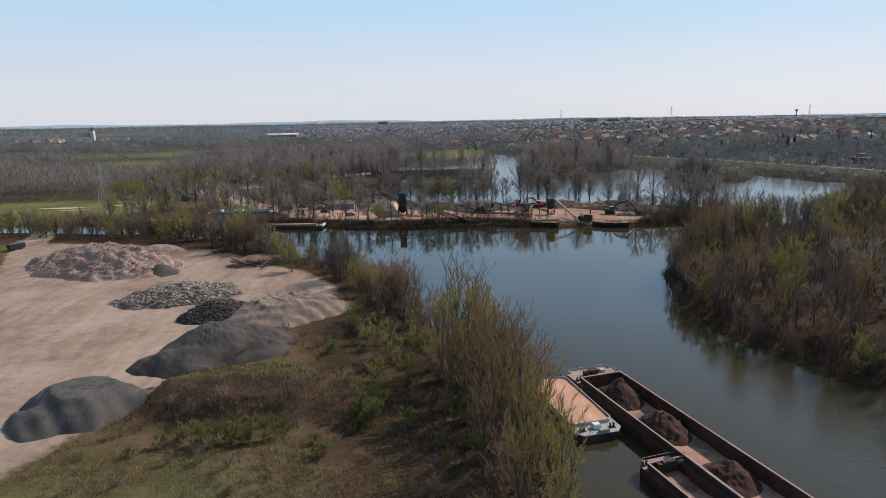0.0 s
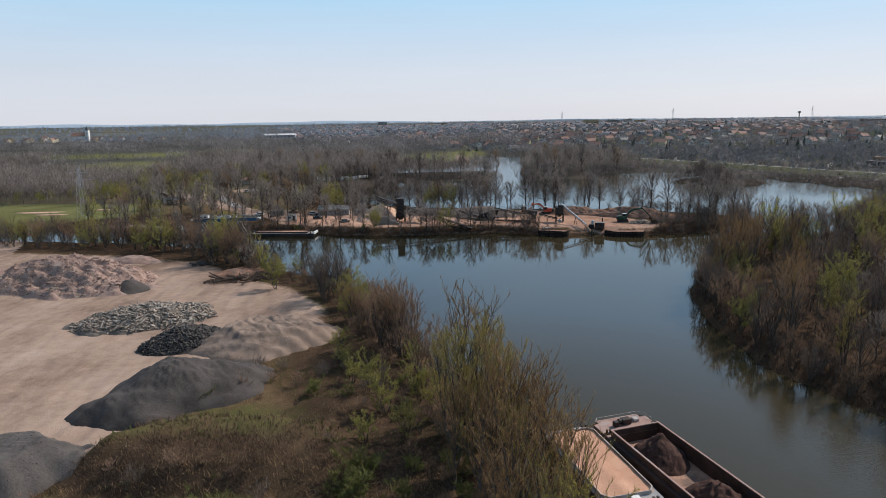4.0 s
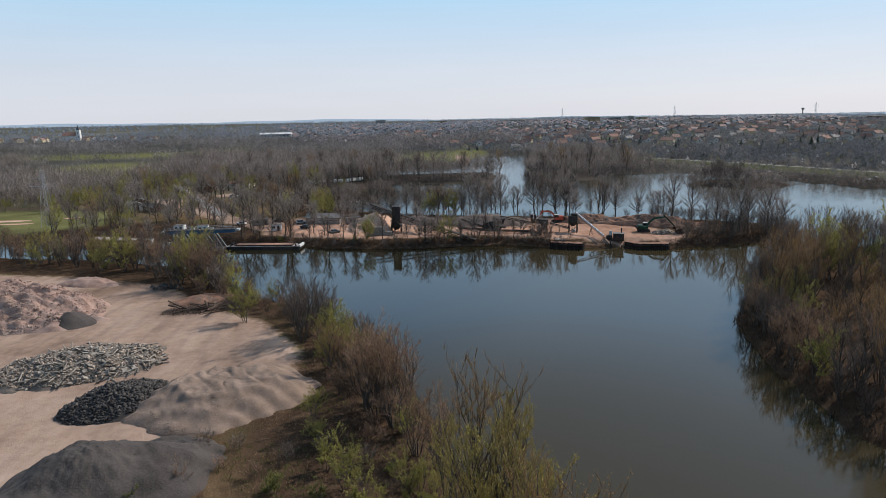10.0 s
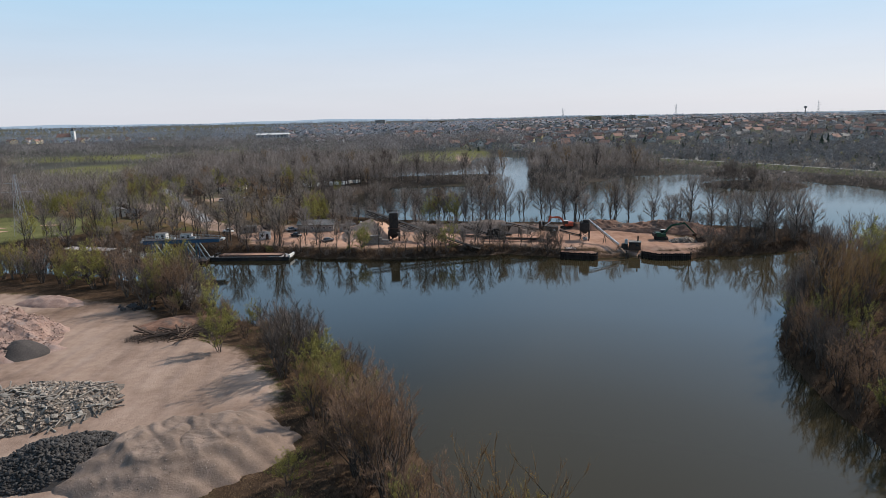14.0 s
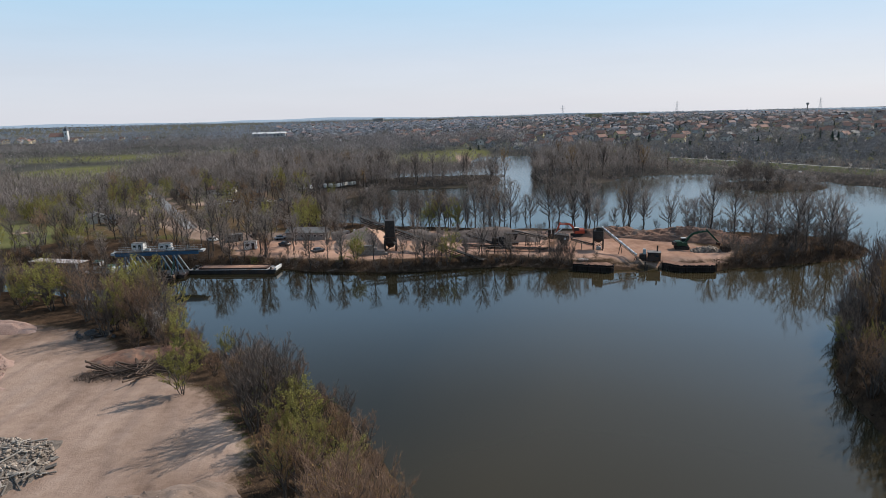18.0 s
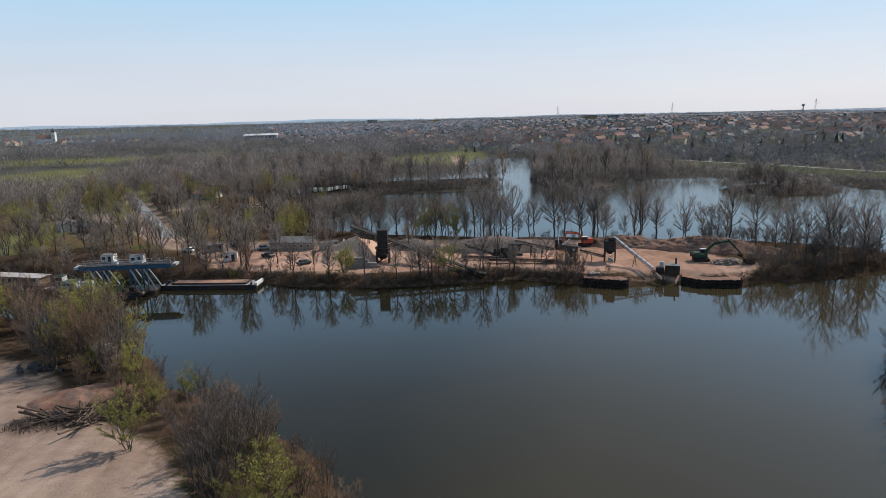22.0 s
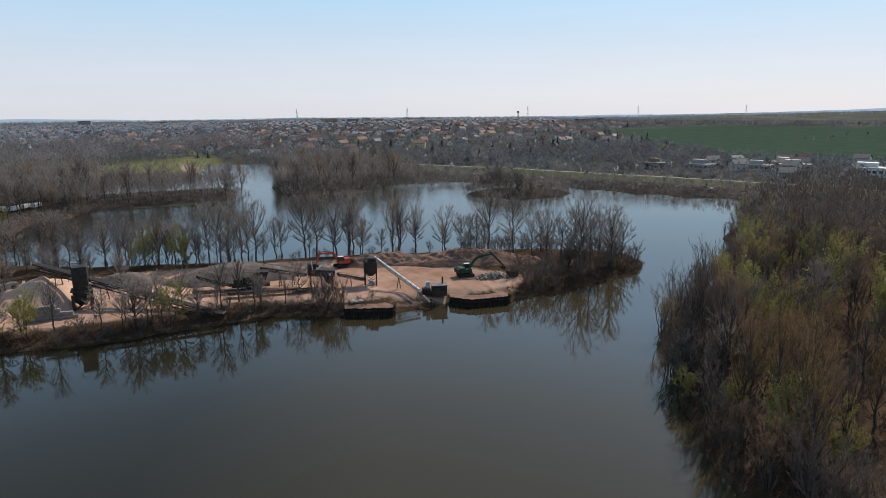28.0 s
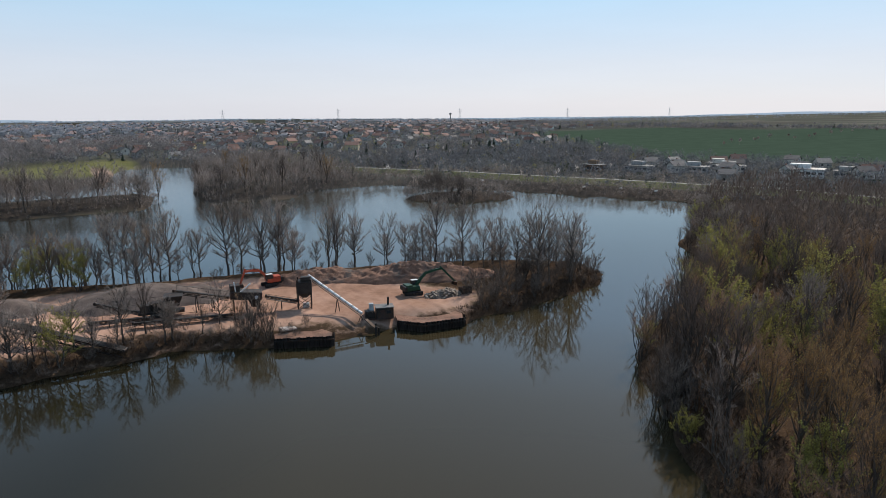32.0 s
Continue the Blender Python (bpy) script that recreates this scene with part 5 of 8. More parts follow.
for x, y in in_heap(210, -59, 154, 14, 8.0, 22, 6, 0.95):
    ob = part("slab", rs.choice(slab_meshes), None, grey)
    z, _ = grey_z([x], [y])
    ob.matrix_basis = Matrix.Translation((x - grey.location.x, y - grey.location.y, float(z[0]) - grey.location.z + 0.18)) @ Euler((rs.gauss(0, 0.35), rs.gauss(0, 0.3), rs.uniform(0, 6.28))).to_matrix().to_4x4()
spec = dict(cx=-46.5, cy=139.5, rx=9, ry=6.5, turn=35)
slag, slag_z = heap("slag_heap", "heap of black broken asphalt lumps", h=3.0, material=M_BLACK, flat=0.2, rough=0.25, seed=60, **spec)
lumps(slag, slag.location, slag_z, in_heap(5000, seed=7, reach=0.95, **spec), M_SLAG, 0.09, 0.55, 0.6, 8)
M_GRAVELSTONE = surface("grey gravel stones", (0.17, 0.134, 0.108), (0.33, 0.267, 0.22), 0.8, 0.95, vary=0.4, island=True)
grav, grav_z = heap("gravel_heap", "ridged heap of grey gravel at the yard's edge", -30.5, 140, 14, 10.5, 30, 3.1, M_GRAVEL, 0.5, 0.6, 0.12, 70, 60, 150)
lumps(grav, grav.location, grav_z, in_heap(700, -31, 138, 13, 9, 30, 9, 0.9), M_GRAVELSTONE, 0.06, 0.15, 0.8, 10, "gravel")
M_BLACKSTONE = surface("black gravel stones", (0.03, 0.029, 0.028), (0.08, 0.076, 0.073), 0.8, 0.9, vary=0.4, island=True)
hb_, hz_ = heap("gravel_heap", "long heap of fine black gravel", -39, 115.2, 15.4, 9.2, 35, 5.7, M_BLACK, 0.12, 0, 0.22, 80, 50, 140)
lumps(hb_, hb_.location, hz_, in_heap(420, -39, 115.2, 15.4, 9.2, 35, 82, 0.85), M_BLACKSTONE, 0.05, 0.14, 0.8, 83, "gravel")
hb_, hz_ = heap("gravel_heap", "flat-topped heap of fine black gravel beside the track", -53.2, 92.5, 9.8, 9.0, 20, 3.9, M_DARKGRAVEL, 0.45, 0, 0.14, 90, 40, 120)
lumps(hb_, hb_.location, hz_, in_heap(300, -53.2, 92.5, 9.8, 9.0, 20, 92, 0.85), M_BLACKSTONE, 0.05, 0.14, 0.8, 93, "gravel")
heap("gravel_heap", "small dark heap beside the rubble", -75, 180.5, 5.5, 4.2, 10, 2.8, M_BLACK, 0.1, 0, 0.12, 100, 18, 50)
heap("gravel_heap", "low reddish heap at the back of the yard", -88, 215, 9, 4, -15, 1.6, M_RUBBLE, 0.3, 0, 0.2, 104, 18, 50)

# felled trunks and brushwood at the yard's north-east corner
log_pile = thing("log_pile", "pile of felled trunks and brushwood on the sand", "logs", Matrix.Translation((-49, 188, gz(-49, 188))))
rs = random.Random(8)
log_meshes = [Geo().tube((-ln / 2, 0, 0), (ln / 2, 0.12, 0.1), r0, r0 * 0.55, 7).mesh("log", M_DEADWOOD) for ln, r0 in ((6, 0.17), (4.2, 0.13), (7.5, 0.2), (2.8, 0.12))]
for i in range(64):
    x, y = max(-7, min(7, rs.gauss(0, 3.6))), rs.gauss(0, 1.3)
    ob = part("log", rs.choice(log_meshes), None, log_pile)
    ob.matrix_basis = Matrix.Translation((x, y, gz(-49 + x, 188 + y) - log_pile.location.z + 0.1 + rs.random() * 0.6 * (abs(x) < 4))) @ Euler((0, rs.gauss(0, 0.2), rs.gauss(0.3, 0.8))).to_matrix().to_4x4()
heap("brush_heap", "low heap of earth and brushwood", -52, 196, 8, 4, 25, 1.4, M_SOIL, 0.2, 0, 0.25, 110, 16, 44)
scrap = thing("scrap_pile", "small dark pile of scrap at the edge of the trees", "scrap", Matrix.Translation((-66, 208, gz(-66, 208))))
for i in range(26):
    g = Geo().box((0, 0, 0), (rs.uniform(0.4, 1.6), rs.uniform(0.3, 0.9), rs.uniform(0.15, 0.6)))
    ob = part("lump", g, M_SLAG, scrap)
    x, y = rs.gauss(0, 1.8), rs.gauss(0, 1.0)
    ob.matrix_basis = Matrix.Translation((x, y, gz(-66 + x, 208 + y) - scrap.location.z + 0.25 + max(0, 0.7 - abs(x) * 0.3))) @ Euler((rs.gauss(0, 0.3), rs.gauss(0, 0.3), rs.uniform(0, 6))).to_matrix().to_4x4()

# ---- the moored barges ----
M_RUST = surface("rusty hull steel", (0.045, 0.026, 0.021), (0.12, 0.066, 0.05), 0.5, 0.75, 0.2, bump=0.25, fine=10, stain=(0.05, 0.045, 0.045))
M_DECK = surface("faded red deck paint", (0.26, 0.155, 0.125), (0.40, 0.27, 0.225), 0.6, 0.75, bump=0.15, fine=9, stain=(0.34, 0.30, 0.28))
M_HULL = surface("black hull paint", (0.014, 0.015, 0.018), (0.04, 0.038, 0.038), 0.4, 0.55, bump=0.15, stain=(0.07, 0.045, 0.035))
M_COAM = surface("worn light rail paint", (0.33, 0.30, 0.28), (0.50, 0.46, 0.43), 1.0, 0.6, bump=0.1, stain=(0.24, 0.14, 0.10))
M_STEEL = surface("dark machine steel", (0.02, 0.019, 0.019), (0.062, 0.055, 0.05), 0.8, 0.6, 0.4, bump=0.2, stain=(0.10, 0.055, 0.035))
M_WHITE = surface("white paint", (0.62, 0.62, 0.60), (0.80, 0.80, 0.78), 0.8, 0.55, bump=0.06, stain=(0.45, 0.42, 0.38))
M_GREYDECK = surface("grey deck steel", (0.24, 0.25, 0.255), (0.38, 0.38, 0.375), 0.7, 0.7, bump=0.15, stain=(0.30, 0.18, 0.13))
M_CARGO = surface("damp dark earth cargo", (0.036, 0.019, 0.015), (0.105, 0.053, 0.04), 1.6, 0.95, bump=1.0)
M_REDSAND = surface("reddish sand cargo", (0.42, 0.225, 0.145), (0.56, 0.335, 0.225), 0.35, 0.95, bump=0.35, fine=12)
M_FLOOR = surface("sandy hold floor", (0.25, 0.138, 0.094), (0.42, 0.258, 0.18), 0.4, 0.9, bump=0.4, stain=(0.10, 0.075, 0.065))


def hull_outline(L, W, cut):
    x0, x1, h = -L / 2, L / 2, W / 2
    return [(x0, -h + cut), (x0 + cut * 1.2, -h), (x1 - cut * 1.2, -h), (x1, -h + cut), (x1, h - cut), (x1 - cut * 1.2, h), (x0 + cut * 1.2, h), (x0, h - cut)]


def ring(geo, outer, inner, z0, z1):
    """An upright wall between two outlines."""
    n = len(outer)
    vs = [(x, y, z) for z in (z0, z1) for o in (outer, inner) for x, y in o]
    fs = []
    for i in range(n):
        k = (i + 1) % n
        fs += [(i, k, 2 * n + k, 2 * n + i), (n + k, n + i, 3 * n + i, 3 * n + k), (2 * n + i, 2 * n + k, 3 * n + k, 3 * n + i), (k, i, n + i, n + k)]
    return geo.add(vs, fs)


def bollard(parent, x, y, z):
    g = Geo()
    for d in (-0.28, 0.28):
        g.tube((x, y + d, z), (x, y + d, z + 0.55), 0.15, 0.15, 8).tube((x, y + d, z + 0.55), (x, y + d, z + 0.66), 0.2, 0.2, 8)
    g.box((x, y, z + 0.05), (0.6, 1.1, 0.1))
    part("bollard", g, M_STEEL, parent, "black steel double bollard with a pale cap")


def hold_heap(parent, cx, cy, rx, ry, z, h, mat, seed):
    n, m = 22, 60
    vs, fs = [(cx, cy, z + h)], []
    for j in range(1, n + 1):
        for i in range(m):
            a = 2 * math.pi * i / m
            x, y = cx + rx * j / n * math.cos(a), cy + ry * j / n * math.sin(a)
            vs.append((x, y, z + max(0, h * (1 - j / n) ** 0.85 + (0.5 * noise.noise((x * 0.7, y * 0.7, seed)) + 0.35 * noise.noise((x * 1.8, y * 1.8, seed))) * min(1, (n - j) / 3))))
    for i in range(m):
        fs.append((0, 1 + i, 1 + (i + 1) % m))
    for j in range(n - 1):
        for i in range(m):
            k = (i + 1) % m
            fs.append((1 + j * m + i, 1 + (j + 1) * m + i, 1 + (j + 1) * m + k, 1 + j * m + k))
    part("cargo", Geo().add(vs, fs), mat, parent, "heap of dark earth in the hold", True)


def hopper_barge(label, at, L, W, deck=1.75, top=2.6, bow=5.0, heaps=()):
    b = thing("hopper_barge", label, "barge", at, "moored barges")
    cut = 1.0
    out = hull_outline(L, W, cut)
    hx0, hx1, hw = -L / 2 + bow, L / 2 - bow, W / 2 - 0.75
    part("hull", Geo().prism(out, -0.6, 0.25), M_HULL, b, "black lower hull")
    g = Geo()
    hold = [(hx0, -hw), (hx1, -hw), (hx1, hw), (hx0, hw)]
    n = len(out)
    ring(g, out, [(x * 0.999, y * 0.99) for x, y in out], 0.25, deck - 0.06)
    part("side_plating", g, M_RUST, b, "rusty side plating")
    for s, x0, x1 in ((-1, -L / 2 + cut, hx0), (1, hx1, L / 2 - cut)):
        g = Geo().box(((x0 + x1) / 2, 0, deck - 0.05), (x1 - x0, W - 0.2, 0.1)).box((s * (L / 2 - cut / 2), 0, deck - 0.05), (cut, W - 2 * cut, 0.1))
        part("deck", g, M_DECK, b, "faded red end deck")
    for s in (-1, 1):
        part("side_deck", Geo().box((0, s * (W / 2 - 0.4), deck - 0.05), (hx1 - hx0, 0.78, 0.1)), M_RUST, b, "narrow rusty side deck")
    g = Geo()
    ring(g, [(hx0 - 0.12, -hw - 0.12), (hx1 + 0.12, -hw - 0.12), (hx1 + 0.12, hw + 0.12), (hx0 - 0.12, hw + 0.12)], hold, 0.1, top)
    part("hold_wall", g, M_RUST, b, "rusty hold walls")
    g = Geo()
    for s in (-1, 1):
        g.box((0, s * (hw + 0.06), top + 0.06), (hx1 - hx0 + 0.5, 0.26, 0.12))
    for x in (hx0 - 0.06, hx1 + 0.06):
        g.box((x, 0, top + 0.06), (0.26, 2 * hw - 0.14, 0.12))
    part("coaming", g, M_DECK, b, "worn coaming rail round the hold")
    nx_, ny_ = 40, 8
    vs = [(hx0 + 0.05 + (hx1 - hx0 - 0.1) * i / nx_, -hw + 0.05 + (2 * hw - 0.1) * j / ny_, 0.32 + 0.22 * noise.noise((i * 0.35, j * 0.5, L)) + 0.1) for i in range(nx_ + 1) for j in range(ny_ + 1)]
    fs = [(i * (ny_ + 1) + j, (i + 1) * (ny_ + 1) + j, (i + 1) * (ny_ + 1) + j + 1, i * (ny_ + 1) + j + 1) for i in range(nx_) for j in range(ny_)]
    part("hold_floor", Geo().add(vs, fs), M_FLOOR, b, "sandy hold floor", True)
    for k, (x, rx, h) in enumerate(heaps):
        hold_heap(b, x, 0.3, rx, hw - 0.15, 0.42, h, M_CARGO, k + L)
    for x in (-1, 1):
        for s in (-1, 1):
            bollard(b, x * (L / 2 - bow + 0.9), s * (W / 2 - 0.7), deck)
    # winch, hatch and vent on the far end deck
    g = Geo().bevel_box((-L / 2 + 2.2, 0.2, deck + 0.45), (1.0, 1.4, 0.9), 0.1).tube((-L / 2 + 2.2, -1.0, deck + 0.5), (-L / 2 + 2.2, -0.3, deck + 0.5), 0.4, 0.4, 12)
    part("winch", g, M_STEEL, b, "dark anchor winch")
    part("hatch", Geo().bevel_box((-L / 2 + 1.9, 2.0, deck + 0.25), (0.9, 0.9, 0.5), 0.08), M_COAM, b, "pale hatch")
    part("locker", Geo().bevel_box((-L / 2 + 2.5, -1.6, deck + 0.4), (0.7, 0.7, 0.8), 0.06), M_STEEL, b)
    g = Geo()
    edge = [(-L / 2 + 2.6, -W / 2 + 0.2), (-L / 2 + 1.1, -W / 2 + 0.3), (-L / 2 + 0.15, -W / 2 + cut + 0.1), (-L / 2 + 0.15, W / 2 - cut - 0.1), (-L / 2 + 1.1, W / 2 - 0.3), (-L / 2 + 2.6, W / 2 - 0.2)]
    for p, q in zip(edge[:-1], edge[1:]):
        g.tube((*p, deck + 0.5), (*q, deck + 0.5), 0.035, 0.035, 5)
    for p in edge:
        g.tube((*p, deck - 0.05), (*p, deck + 0.5), 0.035, 0.035, 5)
    part("rail", g, M_COAM, b, "pale tube rail")
    return b


def along(cx, cy, dx, dy):
    return Matrix.Translation((cx, cy, 0)) @ Matrix.Rotation(math.atan2(dy, dx), 4, "Z")


L = 66
d = Vector((0.275, -0.961)).normalized()
c = Vector((28.5, 107.6)) + d * L / 2
hopper_barge("long rusty hopper barge with dark earth heaps in its hold", along(c.x, c.y, d.x, d.y), L, 9.0, heaps=((-L / 2 + 10.5, 4.4, 3.7), (-L / 2 + 22.0, 4.8, 3.3), (-L / 2 + 36, 4.2, 2.5)))
c = Vector((30.8, 77.2)) + d * 22
hopper_barge("empty rusty hopper barge moored behind the sand barge", along(c.x, c.y, d.x, d.y), 44, 7.2, 1.5, 2.2, 2.0)

d2 = Vector((0.22, -0.975)).normalized()
c = Vector((20.5, 105.4)) + d2 * 10.6
sb = thing("sand_barge", "grey barge with a low hold full of reddish sand", "barge", along(c.x, c.y, d2.x, d2.y), "moored barges")
out = hull_outline(21.2, 7.8, 1.1)
part("hull", Geo().prism(out, -0.5, 1.15), M_HULL, sb, "dark hull")
part("deck", Geo().prism([(x * 0.995, y * 0.985) for x, y in out], 1.15, 1.25), M_GREYDECK, sb, "grey steel deck")
inner = hull_outline(16.8, 6.7, 0.7)
inner = [(x - 0.9, y) for x, y in inner]
g = ring(Geo(), [(x * 1.012, y * 1.04) for x, y in inner], inner, 1.25, 1.75)
part("coaming", g, M_COAM, sb, "pale grey coaming")
n = 26
vs, fs = [], []
for i in range(n + 1):
    for j in range(9):
        x, y = -9.15 + 16.5 * i / n, -3.3 + 6.6 * j / 8
        vs.append((x, y, 1.45 + 0.30 * math.exp(-((y + 0.3) / 0.9) ** 2) + 0.10 * noise.noise((x * 0.6, y * 0.8, 3))))
for i in range(n):
    for j in range(8):
        fs.append((i * 9 + j, (i + 1) * 9 + j, (i + 1) * 9 + j + 1, i * 9 + j + 1))
part("sand", Geo().add(vs, fs), M_REDSAND, sb, "levelled reddish sand with a low ridge", True)
for x, y in ((9.2, 2.4), (9.2, -2.4), (-9.9, 2.5), (-9.9, -2.5)):
    bollard(sb, x, y, 1.25)
part("winch", Geo().bevel_box((8.8, 0, 1.65), (1.0, 1.2, 0.8), 0.1), M_WHITE, sb, "pale winch box")
part("rudder_box", Geo().bevel_box((10.2, 0.6, 1.5), (0.6, 1.6, 0.5), 0.05), M_GREYDECK, sb)

tufts("brushwood", "brown brushwood tangled over the felled trunks", scatter(700, (-62, -38, 182, 200), lambda X, Y, d: (np.hypot((X + 49) / 9, (Y - 189 - 0.3 * (X + 49)) / 3.6) < 1), 0.5, 79, 30), M_TWIG_DARK, 0.3, 1.1, 14, 0.8, 0.05, 9)

# ---- the gravel works on the peninsula ----
M_BLUE = surface("faded blue crane paint", (0.028, 0.075, 0.145), (0.055, 0.125, 0.21), 0.6, 0.55, bump=0.1, stain=(0.10, 0.12, 0.14))
M_PALEBLUE = surface("pale grey-blue paint", (0.34, 0.40, 0.43), (0.50, 0.55, 0.57), 0.8, 0.6, bump=0.08, stain=(0.25, 0.22, 0.2))
M_GREEN = surface("green machine paint", (0.012, 0.045, 0.026), (0.028, 0.082, 0.047), 0.8, 0.45, bump=0.06, stain=(0.06, 0.08, 0.05))
M_RED = surface("orange-red machine paint", (0.36, 0.055, 0.03), (0.52, 0.11, 0.055), 0.8, 0.45, bump=0.06, stain=(0.22, 0.09, 0.06))
M_RUBBER = surface("black rubber", (0.012, 0.012, 0.012), (0.035, 0.034, 0.033), 1.5, 0.85, bump=0.2)
M_GALV = surface("bright galvanised sheet", (0.62, 0.63, 0.64), (0.80, 0.80, 0.80), 0.6, 0.42, 0.25, bump=0.06, stain=(0.5, 0.49, 0.47))
M_CONCRETE = surface("stained concrete", (0.20, 0.19, 0.18), (0.36, 0.345, 0.325), 0.5, 0.9, bump=0.3, stain=(0.12, 0.115, 0.105))
M_SHEETPILE = surface("black-brown sheet pile steel", (0.016, 0.014, 0.014), (0.05, 0.036, 0.03), 0.7, 0.7, 0.3, bump=0.3, vary=0.3)
M_GLASS = base("dark window glass")
M_GLASS[2].inputs["Base Color"].default_value = (0.02, 0.025, 0.03, 1)
M_GLASS[2].inputs["Roughness"].default_value = 0.08
M_GLASS = M_GLASS[0]
M_ROOFGREY = surface("grey roof sheet", (0.12, 0.116, 0.112), (0.22, 0.213, 0.205), 0.7, 0.7, bump=0.15, stain=(0.09, 0.12, 0.11))
M_TIMBER = surface("brown timber wall", (0.12, 0.075, 0.05), (0.24, 0.16, 0.11), 1.2, 0.85, bump=0.25, vary=0.3)


def conveyor(label, a, b, width=1.1, depth=0.8, legs=(), belt_mat=None, name="conveyor"):
    """A belt conveyor from a (foot) to b (head): belt, two truss sides with diagonals, walkway rail, pulleys and trestles."""
    a, b = Vector(a), Vector(b)
    ob = thing(name, label, "conveyor", Matrix.Translation(a))
    d = b - a
    ln = d.length
    u = d.normalized()
    side = u.cross(Vector((0, 0, 1))).normalized()
    up = side.cross(u)
    z = Vector((0, 0, 0))
    part("belt", Geo().beam(z + up * 0.1, d + up * 0.1, width * 0.8, 0.12), belt_mat or M_RUBBER, ob, "conveyor belt")
    for s in (-1, 1):
        g = Geo()
        o = side * s * width / 2
        bar = 0.12 if width < 1.4 else 0.24
        g.beam(o, d + o, bar, bar).beam(o - up * depth, d + o - up * depth, bar, bar)
        n = max(3, int(ln / 1.6))
        for i in range(n):
            p, q = d * (i / n), d * ((i + 1) / n)
            g.beam(p + o - up * depth * (i % 2), q + o - up * depth * ((i + 1) % 2), 0.08, 0.08)
        part("truss", g, M_STEEL, ob, "dark steel truss side")
    g = Geo()
    o = side * (width / 2 + 0.55)
    g.beam(o - up * 0.3, d + o - up * 0.3, 0.7, 0.06)
    n = max(3, int(ln / 2.2))
    for i in range(n + 1):
        p = d * (i / n) + side * (width / 2 + 0.85)
        g.beam(p - up * 0.3, p + up * 0.8, 0.05, 0.05)
    g.beam(side * (width / 2 + 0.85) + up * 0.8, d + side * (width / 2 + 0.85) + up * 0.8, 0.06, 0.06)
    part("walkway", g, M_STEEL, ob, "narrow walkway with a hand rail")
    for p in (z, d):
        part("pulley", Geo().tube(p - side * width / 2, p + side * width / 2, 0.32, 0.32, 10), M_STEEL, ob)
    for f in legs:
        p = a + d * f
        g = Geo()
        base_z = gz(p.x, p.y) - a.z - 0.1
        for s in (-1, 1):
            foot = Vector((d.x * f, d.y * f, base_z)) + side * s * width * 1.0
            g.beam(foot, d * f + side * s * width / 2 - up * depth, 0.16, 0.16)
        for k in (0.33, 0.66):
            zz = base_z + (d.z * f - depth - base_z) * k
            g.beam(Vector((d.x * f, d.y * f, zz)) - side * width * (1 - k / 2), Vector((d.x * f, d.y * f, zz)) + side * width * (1 - k / 2), 0.1, 0.1)
        part("trestle", g, M_STEEL, ob, "steel trestle legs")
    return ob


def G(x, y):
    return gz(x, y)


main = conveyor("long dark belt conveyor climbing to the silo on steel trestles", (18.5, 270.8, G(18.5, 270.8) + 1.2), (-19, 297.4, 11.6), 1.6, 1.2, (0.12, 0.3, 0.48, 0.63, 0.88))

silo = thing("silo", "dark steel loading silo on legs under the conveyor", "silo", Matrix.Translation((-9.6, 287.5, G(-9.6, 287.5))))
part("bin", Geo().bevel_box((0, 0, 6.0), (3.0, 3.2, 7.6), 0.1), M_STEEL, silo, "dark rusty bin")
part("hopper", Geo().box((0, 0, 1.8), (3.9, 3.5, 1.7), rx=math.pi, taper=0.35), M_STEEL, silo, "tapering outlet hopper")
for x in (-1.75, 1.75):
    for y in (-1.65, 1.65):
        part("leg", Geo().beam((x, y, -0.2), (x, y, 3.6), 0.6, 0.6), M_STEEL, silo)
g = Geo()
for x, y, x2, y2 in ((-1.75, -1.65, 1.75, -1.65), (1.75, -1.65, 1.75, 1.65), (-1.75, 1.65, 1.75, 1.65), (-1.75, -1.65, -1.75, 1.65)):
    g.beam((x, y, 0.2), (x2, y2, 2.4), 0.3, 0.3)
part("brace", g, M_STEEL, silo)
g = Geo()
for i in range(5):
    a = [(-1.9, -1.8), (1.9, -1.8), (1.9, 1.8), (-1.9, 1.8), (-1.9, -1.8)][i]
    g.beam((a[0], a[1], 9.7), (a[0], a[1], 10.8), 0.07, 0.07)
    if i < 4:
        b = [(-1.9, -1.8), (1.9, -1.8), (1.9, 1.8), (-1.9, 1.8), (-1.9, -1.8)][i + 1]
        g.beam((*a, 10.8), (*b, 10.8), 0.07, 0.07)
part("rail", g, M_STEEL, silo, "hand rail round the top")
for i in range(5):
    part("stiffener", Geo().box((-2.12 if i < 2 else 2.12 if i < 4 else 0, 0, 4.4 + (i % 2) * 2.6), (0.12 if i < 4 else 4.3, 3.86, 0.18)), M_RUST, silo)

